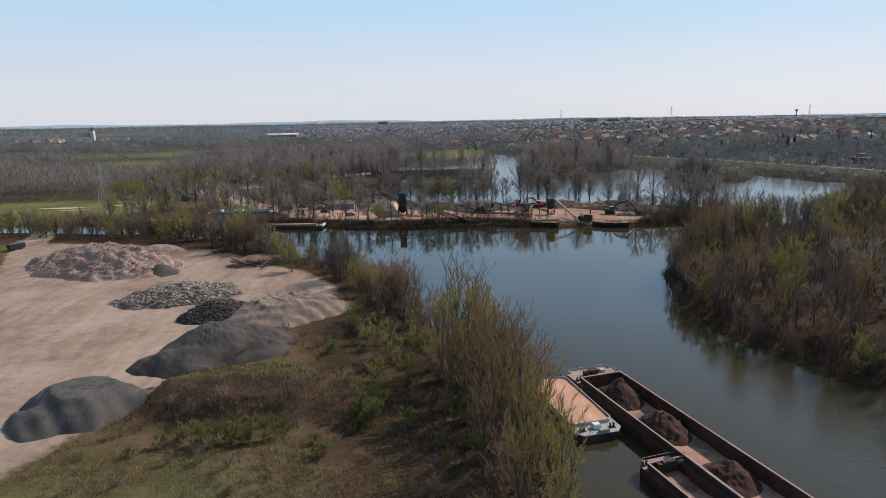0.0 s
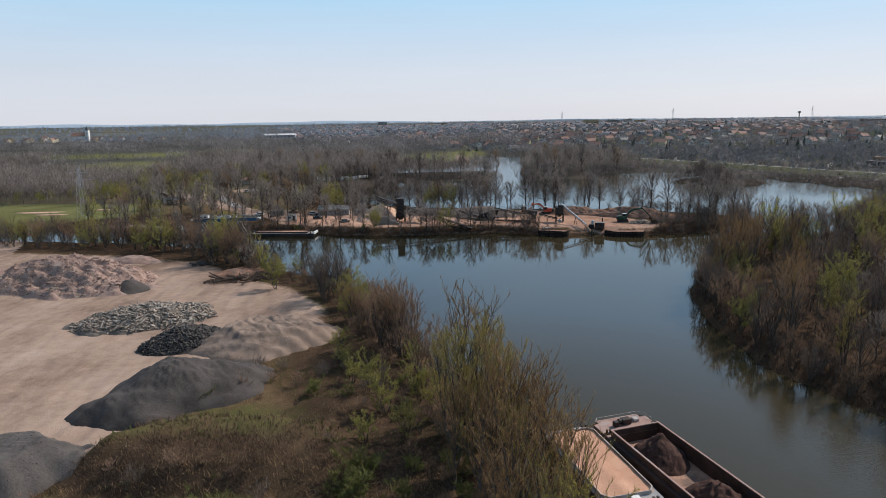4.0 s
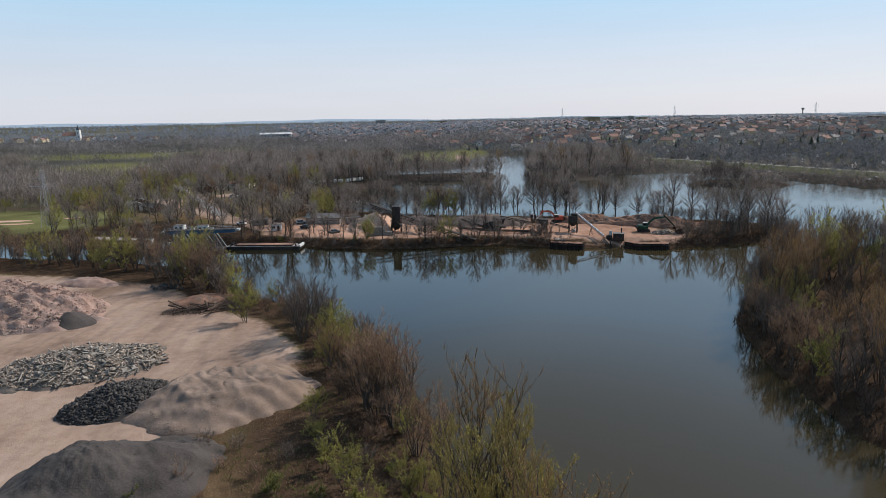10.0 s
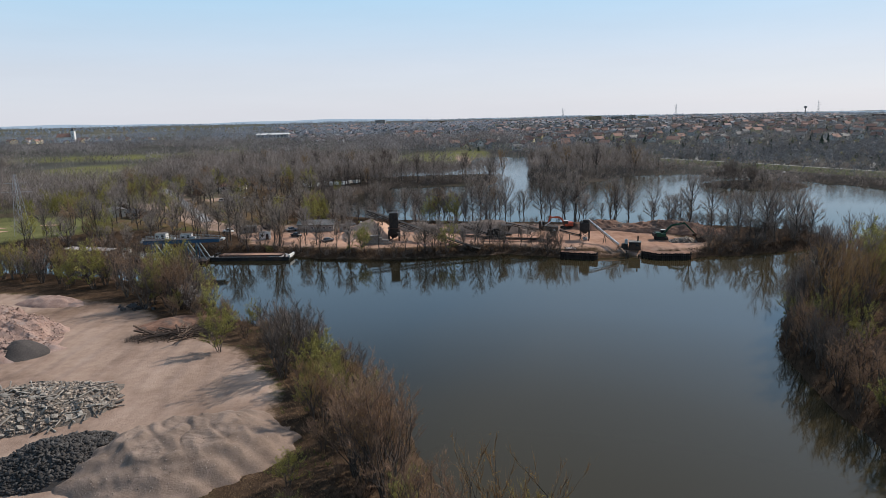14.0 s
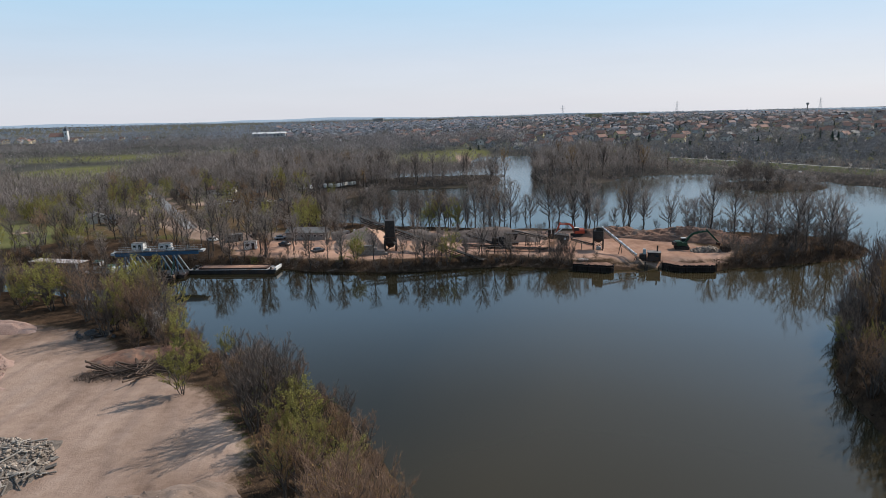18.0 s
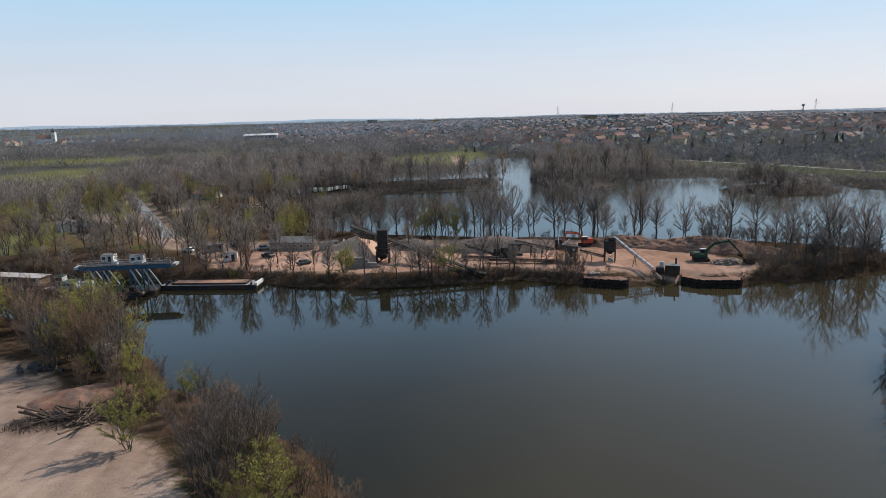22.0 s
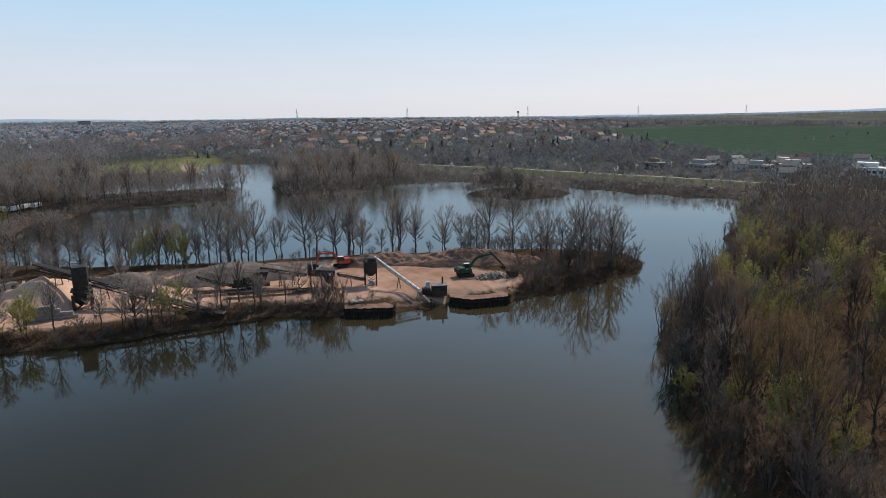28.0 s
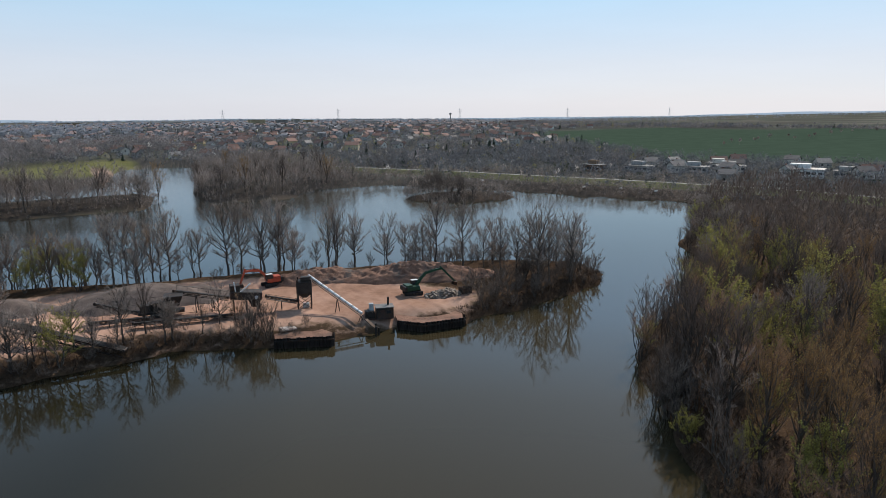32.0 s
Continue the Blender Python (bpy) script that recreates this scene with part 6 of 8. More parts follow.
sand, sand_z = heap("sand_heap", "tall cone of reddish sand under the conveyor head", -18.5, 296.5, 12, 11, 0, 6.6, M_SAND, 0.0, 0, 0.08, 120, 30, 80)
heap("sand_heap", "low spread of sand beside the silo", 2, 290, 11, 7, 10, 1.6, M_SAND, 0.2, 0, 0.1, 124, 20, 60)
wall = thing("bunker_wall", "dark concrete bunker wall standing in the sand", "wall", Matrix.Translation((-22, 294, G(-22, 294))))
part("panel", Geo().add([(-0.25, -5.5, -0.2), (0.25, -5.5, -0.2), (0.25, 4, -0.2), (-0.25, 4, -0.2), (-0.25, -5.5, 2.6), (0.25, -5.5, 2.6), (0.25, 4, 5.4), (-0.25, 4, 5.4)], [(3, 2, 1, 0), (4, 5, 6, 7), (0, 1, 5, 4), (1, 2, 6, 5), (2, 3, 7, 6), (3, 0, 4, 7)]), M_CONCRETE, wall)
for y in (-4, -1, 2):
    part("buttress", Geo().box((-0.5, y, 1.4), (0.5, 0.4, 3.2)), M_CONCRETE, wall)
blocks = thing("block_wall", "low wall of stacked grey concrete blocks", "wall", Matrix.Translation((-15.5, 281, G(-15.5, 281))))
bm_block = Geo().bevel_box((0, 0, 0), (1.56, 0.78, 0.76), 0.04).mesh("concrete_block", M_CONCRETE)
for j in range(4):
    for i in range(6 - j):
        ob = part("concrete_block", bm_block, None, blocks)
        ob.location = (-3.2 + i * 1.6 + (j % 2) * 0.8 - 0.4, 0.3 * math.sin(i), 0.3 + j * 0.78)
heap("gravel_heap", "long grey gravel ridge below the trees", 25, 300, 19, 8.5, -12, 3.5, M_GRAVEL_W, 0.3, 0, 0.12, 130, 34, 110)
heap("gravel_heap", "grey gravel heap behind the conveyor", -1, 307, 9, 6, -10, 2.5, M_GRAVEL_W, 0.25, 0, 0.12, 134, 24, 70)
heap("soil_heap", "long bank of dug brown soil below the trees", 87, 288, 21, 6.5, -22, 3.6, M_SOIL, 0.3, 0, 0.55, 140, 34, 120)
heap("soil_heap", "bank of reddish dug soil beside the hopper", 65, 298, 14, 5.5, -12, 2.8, M_SOIL, 0.3, 0, 0.5, 144, 28, 90)
g_, z_ = heap("rubble_heap", "low dark heap of broken rubble by the excavator", 85.5, 269.5, 4.5, 2.4, -10, 1.3, M_SLABBED, 0.2, 0, 0.25, 150, 14, 40)
lumps(g_, g_.location, z_, in_heap(220, 85.5, 269.5, 4.6, 2.5, -10, 151), M_SLAB, 0.2, 0.7, 0.7, 152)

# crusher between the gravel ridges
crusher = thing("crusher", "dark mobile crusher with raised feed hopper", "machine", Matrix.Translation((27, 287, G(27, 287))) @ Matrix.Rotation(radians(-12), 4, "Z"))
part("chassis", Geo().bevel_box((0, 0, 1.0), (9.0, 2.2, 0.6), 0.08), M_STEEL, crusher)
part("feed_hopper", Geo().add([(1.4, -1.0, 2.2), (3.6, -1.0, 2.2), (3.6, 1.0, 2.2), (1.4, 1.0, 2.2), (0.6, -1.7, 4.4), (4.4, -1.7, 4.4), (4.4, 1.7, 4.4), (0.6, 1.7, 4.4)], [(3, 2, 1, 0), (4, 5, 6, 7), (0, 1, 5, 4), (1, 2, 6, 5), (2, 3, 7, 6), (3, 0, 4, 7)]), M_STEEL, crusher, "flared feed hopper")
part("crusher_body", Geo().bevel_box((-0.6, 0, 2.2), (2.4, 2.0, 1.9), 0.12).tube((-0.6, -1.15, 2.3), (-0.6, 1.15, 2.3), 0.95, 0.95, 16), M_STEEL, crusher, "crusher drum housing")
part("engine_box", Geo().bevel_box((-3.0, 0, 2.0), (2.0, 2.0, 1.5), 0.1), M_STEEL, crusher)
for y in (-1.2, 1.2):
    part("track", Geo().bevel_box((0.2, y, 0.42), (4.6, 0.5, 0.84), 0.25), M_RUBBER, crusher, "crawler track")
part("exhaust", Geo().tube((-3.4, 0.6, 2.7), (-3.4, 0.6, 4.0), 0.09, 0.09, 8), M_STEEL, crusher)
part("platform", Geo().box((-0.8, 1.8, 2.6), (4.0, 0.8, 0.08)).beam((-2.8, 2.2, 3.6), (1.2, 2.2, 3.6), 0.05).beam((-2.8, 2.2, 2.6), (-2.8, 2.2, 3.6), 0.05).beam((1.2, 2.2, 2.6), (1.2, 2.2, 3.6), 0.05), M_STEEL, crusher, "service platform with rail")
conveyor("dark stacking conveyor reaching out from the crusher", (24.2, 287, G(24, 287) + 1.0), (15, 289.5, 6.4), 0.8, 0.5, (0.55,))
conveyor("low flat conveyor beside the crusher", (25, 284, G(25, 284) + 0.9), (13.5, 284.8, 4.0), 0.8, 0.45, (0.7,))
conveyor("raised conveyor between crusher and screening plant", (40, 283.5, G(40, 283) + 3.0), (30, 288.5, 7.2), 0.9, 0.6, (0.3, 0.6))
conveyor("low conveyor along the works track", (39, 277.5, G(39, 277) + 0.9), (21, 280.5, 3.8), 0.8, 0.45, (0.3, 0.7))

screen = thing("screening_plant", "dark steel screening plant with a bright chute", "machine", Matrix.Translation((43, 280.5, G(43, 280.5))) @ Matrix.Rotation(radians(-10), 4, "Z"))
for x in (-2.6, 0, 2.6):
    for y in (-1.4, 1.4):
        part("leg", Geo().beam((x, y, -0.1), (x, y, 3.0), 0.22), M_STEEL, screen)
part("screen_box", Geo().bevel_box((0, 0, 4.0), (6.4, 3.2, 1.7), 0.1, ry=0.12), M_STEEL, screen, "inclined screen box")
part("drive_house", Geo().bevel_box((-2.2, 0, 5.6), (2.0, 2.2, 1.5), 0.08), M_STEEL, screen)
part("chute", Geo().beam((-2.0, -1.2, 4.2), (-2.3, -1.2, 7.2), 0.45, 0.25).beam((-1.6, -1.2, 4.6), (1.0, -1.2, 6.6), 0.35, 0.2), M_GALV, screen, "bright sheet metal chute")
part("deck", Geo().box((0, 2.0, 3.0), (6.6, 0.8, 0.08)).beam((-3.2, 2.4, 4.0), (3.2, 2.4, 4.0), 0.05).beam((-3.2, 2.4, 3), (-3.2, 2.4, 4), 0.05).beam((3.2, 2.4, 3), (3.2, 2.4, 4), 0.05), M_STEEL, screen)
part("outlet_bin", Geo().box((1.6, 0, 2.1), (2.4, 2.4, 1.8), rx=math.pi, taper=0.5), M_STEEL, screen)
part("motor", Geo().tube((2.0, -1.9, 3.6), (2.0, -1.2, 3.6), 0.35, 0.35, 10), M_PALEBLUE, screen)
conveyor("short dark conveyor feeding the hopper tower", (47, 279.5, G(47, 279) + 3.2), (53, 277.6, 4.2), 0.8, 0.45, (0.5,))

# hopper tower with the bright conveyor tube
tower = thing("hopper_tower", "dark rusty hopper tower on braced legs", "tower", Matrix.Translation((54.8, 277.4, G(54.8, 277.4))) @ Matrix.Rotation(radians(-20), 4, "Z"))
for x in (-1.4, 1.4):
    for y in (-1.4, 1.4):
        part("leg", Geo().beam((x, y, -0.1), (x, y, 6.6), 0.26), M_STEEL, tower)
part("bin", Geo().bevel_box((0, 0, 4.7), (3.2, 3.1, 2.6), 0.08), M_STEEL, tower, "rust-stained steel bin")
part("cone", Geo().box((0, 0, 2.85), (2.9, 2.9, 1.1), rx=math.pi, taper=0.3), M_STEEL, tower)
part("head_frame", Geo().bevel_box((0.3, 0, 6.5), (2.0, 1.6, 0.9), 0.06).beam((-1.5, -1.5, 6.0), (1.5, -1.5, 6.9), 0.1).beam((-1.5, 1.5, 6.0), (1.5, 1.5, 6.9), 0.1), M_STEEL, tower)
g = Geo()
for a, b in (((-1.4, -1.4), (1.4, -1.4)), ((1.4, -1.4), (1.4, 1.4)), ((1.4, 1.4), (-1.4, 1.4)), ((-1.4, 1.4), (-1.4, -1.4))):
    g.beam((*a, 0.2), (*b, 2.2), 0.1).beam((*b, 0.2), (*a, 2.2), 0.1)
part("brace", g, M_STEEL, tower)
part("pump", Geo().bevel_box((0.2, -0.3, 0.6), (1.4, 0.9, 1.0), 0.1), M_PALEBLUE, tower, "pale pump set between the legs")
part("ladder", Geo().beam((-1.7, 0.2, 0), (-1.7, 0.2, 6.4), 0.06).beam((-1.7, 0.7, 0), (-1.7, 0.7, 6.4), 0.06), M_STEEL, tower)
for i in range(14):
    part("rung", Geo().beam((-1.7, 0.2, 0.4 + i * 0.43), (-1.7, 0.7, 0.4 + i * 0.43), 0.04), M_STEEL, tower)
tube = thing("conveyor_tube", "bright galvanised conveyor tube sloping to the bank", "conveyor", Matrix.Translation((62.4, 264.1, 3.5)))
v = Vector((-6.2, 14.3, 5.75))
part("cover", Geo().tube((0, 0, 0), v, 0.29, 0.29, 12), M_GALV, tube, "bright round sheet cover")
part("truss", Geo().beam((0, 0, -0.75), v + Vector((0, 0, -0.75)), 0.14).beam((0.35, 0.1, -0.7), v + Vector((0.35, 0.1, -0.7)), 0.1), M_STEEL, tube, "dark truss below the cover")
for i in range(9):
    part("clamp", Geo().tube(v * ((i + 0.5) / 9), v * ((i + 0.5) / 9 + 0.008), 0.34, 0.34, 12), M_STEEL, tube)
for f in (0.02, 0.45):
    p = v * f
    part("strut", Geo().beam(p + Vector((0, 0, -0.7)), (p.x + 0.5, p.y, gz(62.4 + p.x, 264.1 + p.y) - 3.6), 0.14).beam(p + Vector((0, 0, -0.7)), (p.x - 0.6, p.y - 0.2, gz(62.4 + p.x, 264.1 + p.y) - 3.6), 0.14), M_STEEL, tube)
hut = thing("drive_station", "dark drive station with an engine house and exhausts", "machine", Matrix.Translation((66.2, 264.8, G(66.2, 264.8))) @ Matrix.Rotation(radians(-18), 4, "Z"))
part("engine_house", Geo().bevel_box((1.5, 0, 1.2), (3.6, 2.6, 2.4), 0.08), M_STEEL, hut)
part("roof", Geo().bevel_box((1.5, 0, 2.48), (3.9, 2.9, 0.14), 0.04), M_ROOFGREY, hut, "grey sheet roof")
part("door", Geo().box((1.0, -1.33, 1.0), (0.9, 0.06, 1.9)), M_RUST, hut)
part("window", Geo().box((2.3, -1.33, 1.5), (0.8, 0.05, 0.6)), M_GLASS, hut)
part("gearbox", Geo().bevel_box((-1.6, 0, 0.9), (2.0, 1.8, 1.6), 0.15).tube((-1.6, -1.2, 1.2), (-1.6, 1.2, 1.2), 0.6, 0.6, 12), M_STEEL, hut)
part("cab", Geo().bevel_box((-1.2, 0.3, 2.4), (0.9, 0.9, 1.5), 0.08), M_PALEBLUE, hut, "pale control cab")
part("chimney", Geo().tube((2.4, 0.6, 2.5), (2.4, 0.6, 4.2), 0.22, 0.22, 8), M_STEEL, hut)
part("frame", Geo().beam((-3, -1.2, 0.1), (3.4, -1.2, 0.1), 0.25).beam((-3, 1.2, 0.1), (3.4, 1.2, 0.1), 0.25), M_RUST, hut)
dolphin = thing("mooring_piles", "group of dark mooring piles in the water at the bank", "piles", Matrix.Translation((63.2, 258.9, 0)))
for x, y, h in ((0, 0, 2.0), (0.7, 0.3, 1.6), (0.3, 0.8, 2.4), (4.0, 0.2, 1.1)):
    part("pile", Geo().tube((x, y, -1.5), (x, y, h), 0.22, 0.2, 8), M_STEEL, dolphin)
part("chute_end", Geo().beam((-0.6, 3.6, 2.6), (0.2, 0.8, 1.4), 0.7, 0.2), M_DEADWOOD, dolphin, "weathered timber chute end")


def sheet_wall(label, pts, top):
    ob = thing("sheet_pile_wall", label, "quay wall", Matrix.Translation((pts[0][0], pts[0][1], 0)))
    mesh = Geo().add([(-0.32, 0.0, -2.0), (-0.14, -0.28, -2.0), (0.14, -0.28, -2.0), (0.32, 0.0, -2.0), (0.32, 0.06, -2.0), (0.12, -0.22, -2.0), (-0.12, -0.22, -2.0), (-0.32, 0.06, -2.0)] + [(-0.32, 0.0, top), (-0.14, -0.28, top), (0.14, -0.28, top), (0.32, 0.0, top), (0.32, 0.06, top), (0.12, -0.22, top), (-0.12, -0.22, top), (-0.32, 0.06, top)],
                     [(i, (i + 1) % 8, 8 + (i + 1) % 8, 8 + i) for i in range(8)] + [tuple(range(8, 16))]).mesh("sheet_pile", M_SHEETPILE)
    r = random.Random(3)
    for a, b in zip(pts[:-1], pts[1:]):
        a, b = Vector(a), Vector(b)
        n = max(1, round((b - a).length / 0.62))
        rot = math.atan2(b.y - a.y, b.x - a.x)
        for i in range(n):
            p = a.lerp(b, (i + 0.5) / n)
            o = part("sheet_pile", mesh, None, ob)
            o.matrix_basis = Matrix.Translation((p.x - pts[0][0], p.y - pts[0][1], r.uniform(-0.12, 0.1))) @ Matrix.Rotation(rot, 4, "Z")
        g = Geo().beam((a.x - pts[0][0], a.y - pts[0][1] - 0.38, top - 0.6), (b.x - pts[0][0], b.y - pts[0][1] - 0.38, top - 0.6), 0.18, 0.25)
        part("waling", g, M_STEEL, ob, "horizontal steel waling")
    return ob


sheet_wall("dark steel sheet pile quay wall holding the sand spit", [(68.6, 260.6), (72.4, 256.2), (81.6, 254.8), (82.4, 256.4)], 1.95)
sheet_wall("dark steel sheet pile quay wall beside the bushes", [(43.4, 262.4), (53.6, 258.0), (54.6, 260.2)], 2.1)
for pts in ([(69, 260.9), (72.6, 256.7), (81.4, 255.2), (83, 258), (82, 263), (70, 264)], [(43.8, 262.9), (53.4, 258.5), (54.6, 261), (53, 265.5), (44.5, 266)]):
    part("quay_fill", Geo().prism(pts, -1.5, 1.72), M_SOIL, ground)

# concrete ramp slab by the bushes
slab = thing("ramp_slab", "pale concrete slab lying in the sand", "slab", Matrix.Translation((47.5, 266.5, G(47.5, 266.5) + 0.1)))
part("plate", Geo().bevel_box((0, 0, 0), (3.0, 2.2, 0.3), 0.04), M_COAM, slab)


# ---- excavators ----
def excavator(label, at, paint, boom_pts, turret):
    """boom_pts: foot, knee, tip of the boom and tip of the stick, in the turret's x-z plane."""
    e = thing("excavator", label, "excavator", at, "excavators")
    for y in (-1.15, 1.15):
        tr = part("track", Geo().bevel_box((0, y, 0.45), (4.3, 0.62, 0.9), 0.28), M_RUBBER, e, "crawler track")
        for i in range(5):
            part("roller", Geo().tube((-1.5 + i * 0.75, y - 0.33, 0.4), (-1.5 + i * 0.75, y + 0.33, 0.4), 0.24, 0.24, 8), M_STEEL, tr)
    part("undercarriage", Geo().bevel_box((0, 0, 0.7), (2.0, 1.8, 0.5), 0.1), M_STEEL, e)
    T = Matrix.Rotation(turret, 4, "Z")
    body = part("turntable", Geo().bevel_box((-0.5, 0, 1.6), (3.6, 2.6, 1.05), 0.12), paint, e, "painted upper body")
    body.matrix_basis = T
    part("counterweight", Geo().bevel_box((-2.25, 0, 1.65), (0.7, 2.7, 1.2), 0.2), M_STEEL, body)
    part("engine_cover", Geo().bevel_box((-1.2, 0, 2.3), (1.7, 2.3, 0.4), 0.1), paint, body)
    cab = Geo().bevel_box((0.75, 0.8, 2.35), (1.5, 0.95, 1.55), 0.1)
    part("cab", cab, M_STEEL, body, "dark operator's cab")
    part("cab_window", Geo().box((0.75, 1.29, 2.55), (1.2, 0.03, 0.8)).box((1.52, 0.8, 2.55), (0.03, 0.75, 0.9)).box((0.75, 0.31, 2.55), (1.2, 0.03, 0.7)), M_GLASS, body)
    part("cab_roof", Geo().bevel_box((0.75, 0.8, 3.17), (1.6, 1.0, 0.1), 0.03), M_WHITE, body)
    f, k, t, s = [Vector((x, 0, z)) for x, z in boom_pts]
    m1, m2 = f.lerp(k, 0.55) + Vector((0, 0, 0.25)), k.lerp(t, 0.4) + Vector((0, 0, 0.12))
    g = Geo()
    for p, q, w in ((f, m1, 0.62), (m1, k, 0.66), (k, m2, 0.58), (m2, t, 0.45)):
        g.beam(p, q, 0.42, w)
    part("boom", g, paint, body, "long curved boom")
    part("stick", Geo().beam(t + (t - s).normalized() * 0.7, s, 0.32, 0.42), paint, body)
    part("ram", Geo().tube(Vector((1.2, 0.25, 1.7)), m1, 0.09, 0.09, 8).tube(Vector((1.2, -0.25, 1.7)), m1, 0.09, 0.09, 8), M_STEEL, body, "boom lifting rams")
    part("stick_ram", Geo().tube(k + Vector((0, 0, 0.4)), t + (t - s).normalized() * 0.6, 0.08, 0.08, 8), M_STEEL, body)
    d = (s - t).normalized()
    part("bucket", Geo().add([(s.x - 0.6, -0.6, s.z + 0.1), (s.x + 0.3, -0.6, s.z + 0.1), (s.x + 0.1, -0.6, s.z - 0.9), (s.x - 0.7, -0.6, s.z - 0.7), (s.x - 0.6, 0.6, s.z + 0.1), (s.x + 0.3, 0.6, s.z + 0.1), (s.x + 0.1, 0.6, s.z - 0.9), (s.x - 0.7, 0.6, s.z - 0.7)], [(0, 1, 2, 3), (7, 6, 5, 4), (1, 0, 4, 5), (2, 1, 5, 6), (3, 2, 6, 7)]), M_STEEL, body)
    return e


excavator("green crawler excavator with its long boom stretched over the heaps", Matrix.Translation((79.6, 274.2, G(79.6, 274.2))) @ Matrix.Rotation(radians(-15), 4, "Z"), M_GREEN, ((0.9, 1.9), (3.2, 4.6), (7.6, 5.3), (11.2, 1.6)), radians(12))
excavator("orange-red crawler excavator parked by the soil bank", Matrix.Translation((53.5, 298.5, G(53.5, 298.5))) @ Matrix.Rotation(radians(10), 4, "Z"), M_RED, ((0.9, 1.9), (2.8, 4.2), (6.4, 4.4), (7.6, 1.4)), radians(172))
pallet = thing("timber_crate", "open weathered timber crate on the sand", "crate", Matrix.Translation((90.5, 268.6, G(90.5, 268.6))))
for i in range(3):
    for j in range(4):
        part("board", Geo().box((0, -0.9 + 0.6 * j, 0.25 + 0.45 * i), (2.6, 0.12, 0.36)), M_DEADWOOD, pallet)
for x in (-1.1, 1.1):
    part("post", Geo().box((x, 0, 0.75), (0.14, 2.0, 1.5)), M_DEADWOOD, pallet)


# ---- boats and the floating gantry in the side channel ----
def pontoon(parent, cx, cy, L, W, z0, z1, mat, name="pontoon"):
    part(name, Geo().add([(cx - L / 2 + 0.6, cy - W / 2, z0), (cx + L / 2 - 0.6, cy - W / 2, z0), (cx + L / 2 - 0.6, cy + W / 2, z0), (cx - L / 2 + 0.6, cy + W / 2, z0), (cx - L / 2, cy - W / 2, z1), (cx + L / 2, cy - W / 2, z1), (cx + L / 2, cy + W / 2, z1), (cx - L / 2, cy + W / 2, z1)],
                    [(3, 2, 1, 0), (4, 5, 6, 7), (0, 1, 5, 4), (1, 2, 6, 5), (2, 3, 7, 6), (3, 0, 4, 7)]), mat, parent, "black pontoon hull")


gan = thing("floating_gantry", "blue floating gantry bridge on pontoons with splayed struts", "gantry", Matrix.Translation((-79.5, 273.5, 0)) @ Matrix.Rotation(radians(1.5), 4, "Z"))
for y in (-1.3, 1.3):
    part("girder", Geo().bevel_box((2.0, y, 7.2), (24, 0.35, 1.1), 0.05), M_BLUE, gan, "blue plate girder")
for x in (-10.6, 14.6):
    part("girder_end", Geo().box((x, 0, 7.45), (1.4, 2.9, 0.6)), M_PALEBLUE, gan, "pale girder end")
part("walkway", Geo().box((2.0, 0, 7.8), (24.5, 3.2, 0.08)), M_STEEL, gan)
for y in (-1.6, 1.6):
    g = Geo().beam((-10.2, y, 8.8), (14.2, y, 8.8), 0.05).beam((-10.2, y, 8.3), (14.2, y, 8.3), 0.04)
    for i in range(13):
        g.beam((-10 + 2 * i, y, 7.8), (-10 + 2 * i, y, 8.8), 0.05)
    part("rail", g, M_PALEBLUE, gan)
for x in (-1.0, 5.5):
    tr = part("trolley", Geo().bevel_box((x, 0, 8.15), (1.4, 1.2, 0.62), 0.08), M_PALEBLUE, gan, "pale winch cabin on the bridge")
    part("trolley_roof", Geo().bevel_box((x, 0, 8.51), (1.6, 1.4, 0.1), 0.03), M_ROOFGREY, tr)
for x in (-7.5, -4.0, 3.0, 6.5):
    for y in (-1.3, 1.3):
        part("leg", Geo().beam((x, y, 1.0), (x, y, 6.7), 0.32), M_BLUE, gan)
        part("strut", Geo().tube((x + 3.2, y * 1.5, 1.0), (x + 0.2, y, 6.6), 0.2, 0.2, 8), M_PALEBLUE, gan, "pale splayed tube strut")
pontoon(gan, -6.5, 0, 9, 7, -0.4, 0.95, M_HULL)
pontoon(gan, 5.5, 0, 9, 7, -0.4, 0.95, M_HULL)
part("pump_house", Geo().bevel_box((-1.0, -4.4, 2.0), (4.6, 2.6, 2.1), 0.1), M_GREEN, gan, "dark green pump house")
part("pump_roof", Geo().bevel_box((-1.0, -4.4, 3.12), (5.0, 3.0, 0.12), 0.04), M_STEEL, gan)
pontoon(gan, 1.0, -4.6, 13, 5, -0.4, 0.9, M_HULL, "work_pontoon")
part("ladder_frame", Geo().beam((3.2, -5.6, 1), (4.6, -5.6, 4.2), 0.22).beam((4.2, -3.6, 1), (5.2, -3.6, 4.0), 0.22).beam((3.2, -5.6, 2.4), (4.9, -3.6, 2.4), 0.14), M_GREEN, gan)
for i, (x, h) in enumerate(((-3.4, 1.2), (0.4, 2.4), (2.4, 1.6), (4.6, 1.9), (6.0, 1.1))):
    part("engine_box", Geo().bevel_box((x, -5.4 + 0.6 * (i % 2), 0.9 + h / 2), (1.2, 1.4, h), 0.08), M_STEEL, gan, "dark engine box on the work pontoon")
for y in (-6.6, -5.0):
    part("suction_pipe", Geo().tube((-5.0, y, 1.3), (7.4, y, 1.5), 0.2, 0.2, 8), M_RUST, gan, "rusty suction pipe along the pontoon")
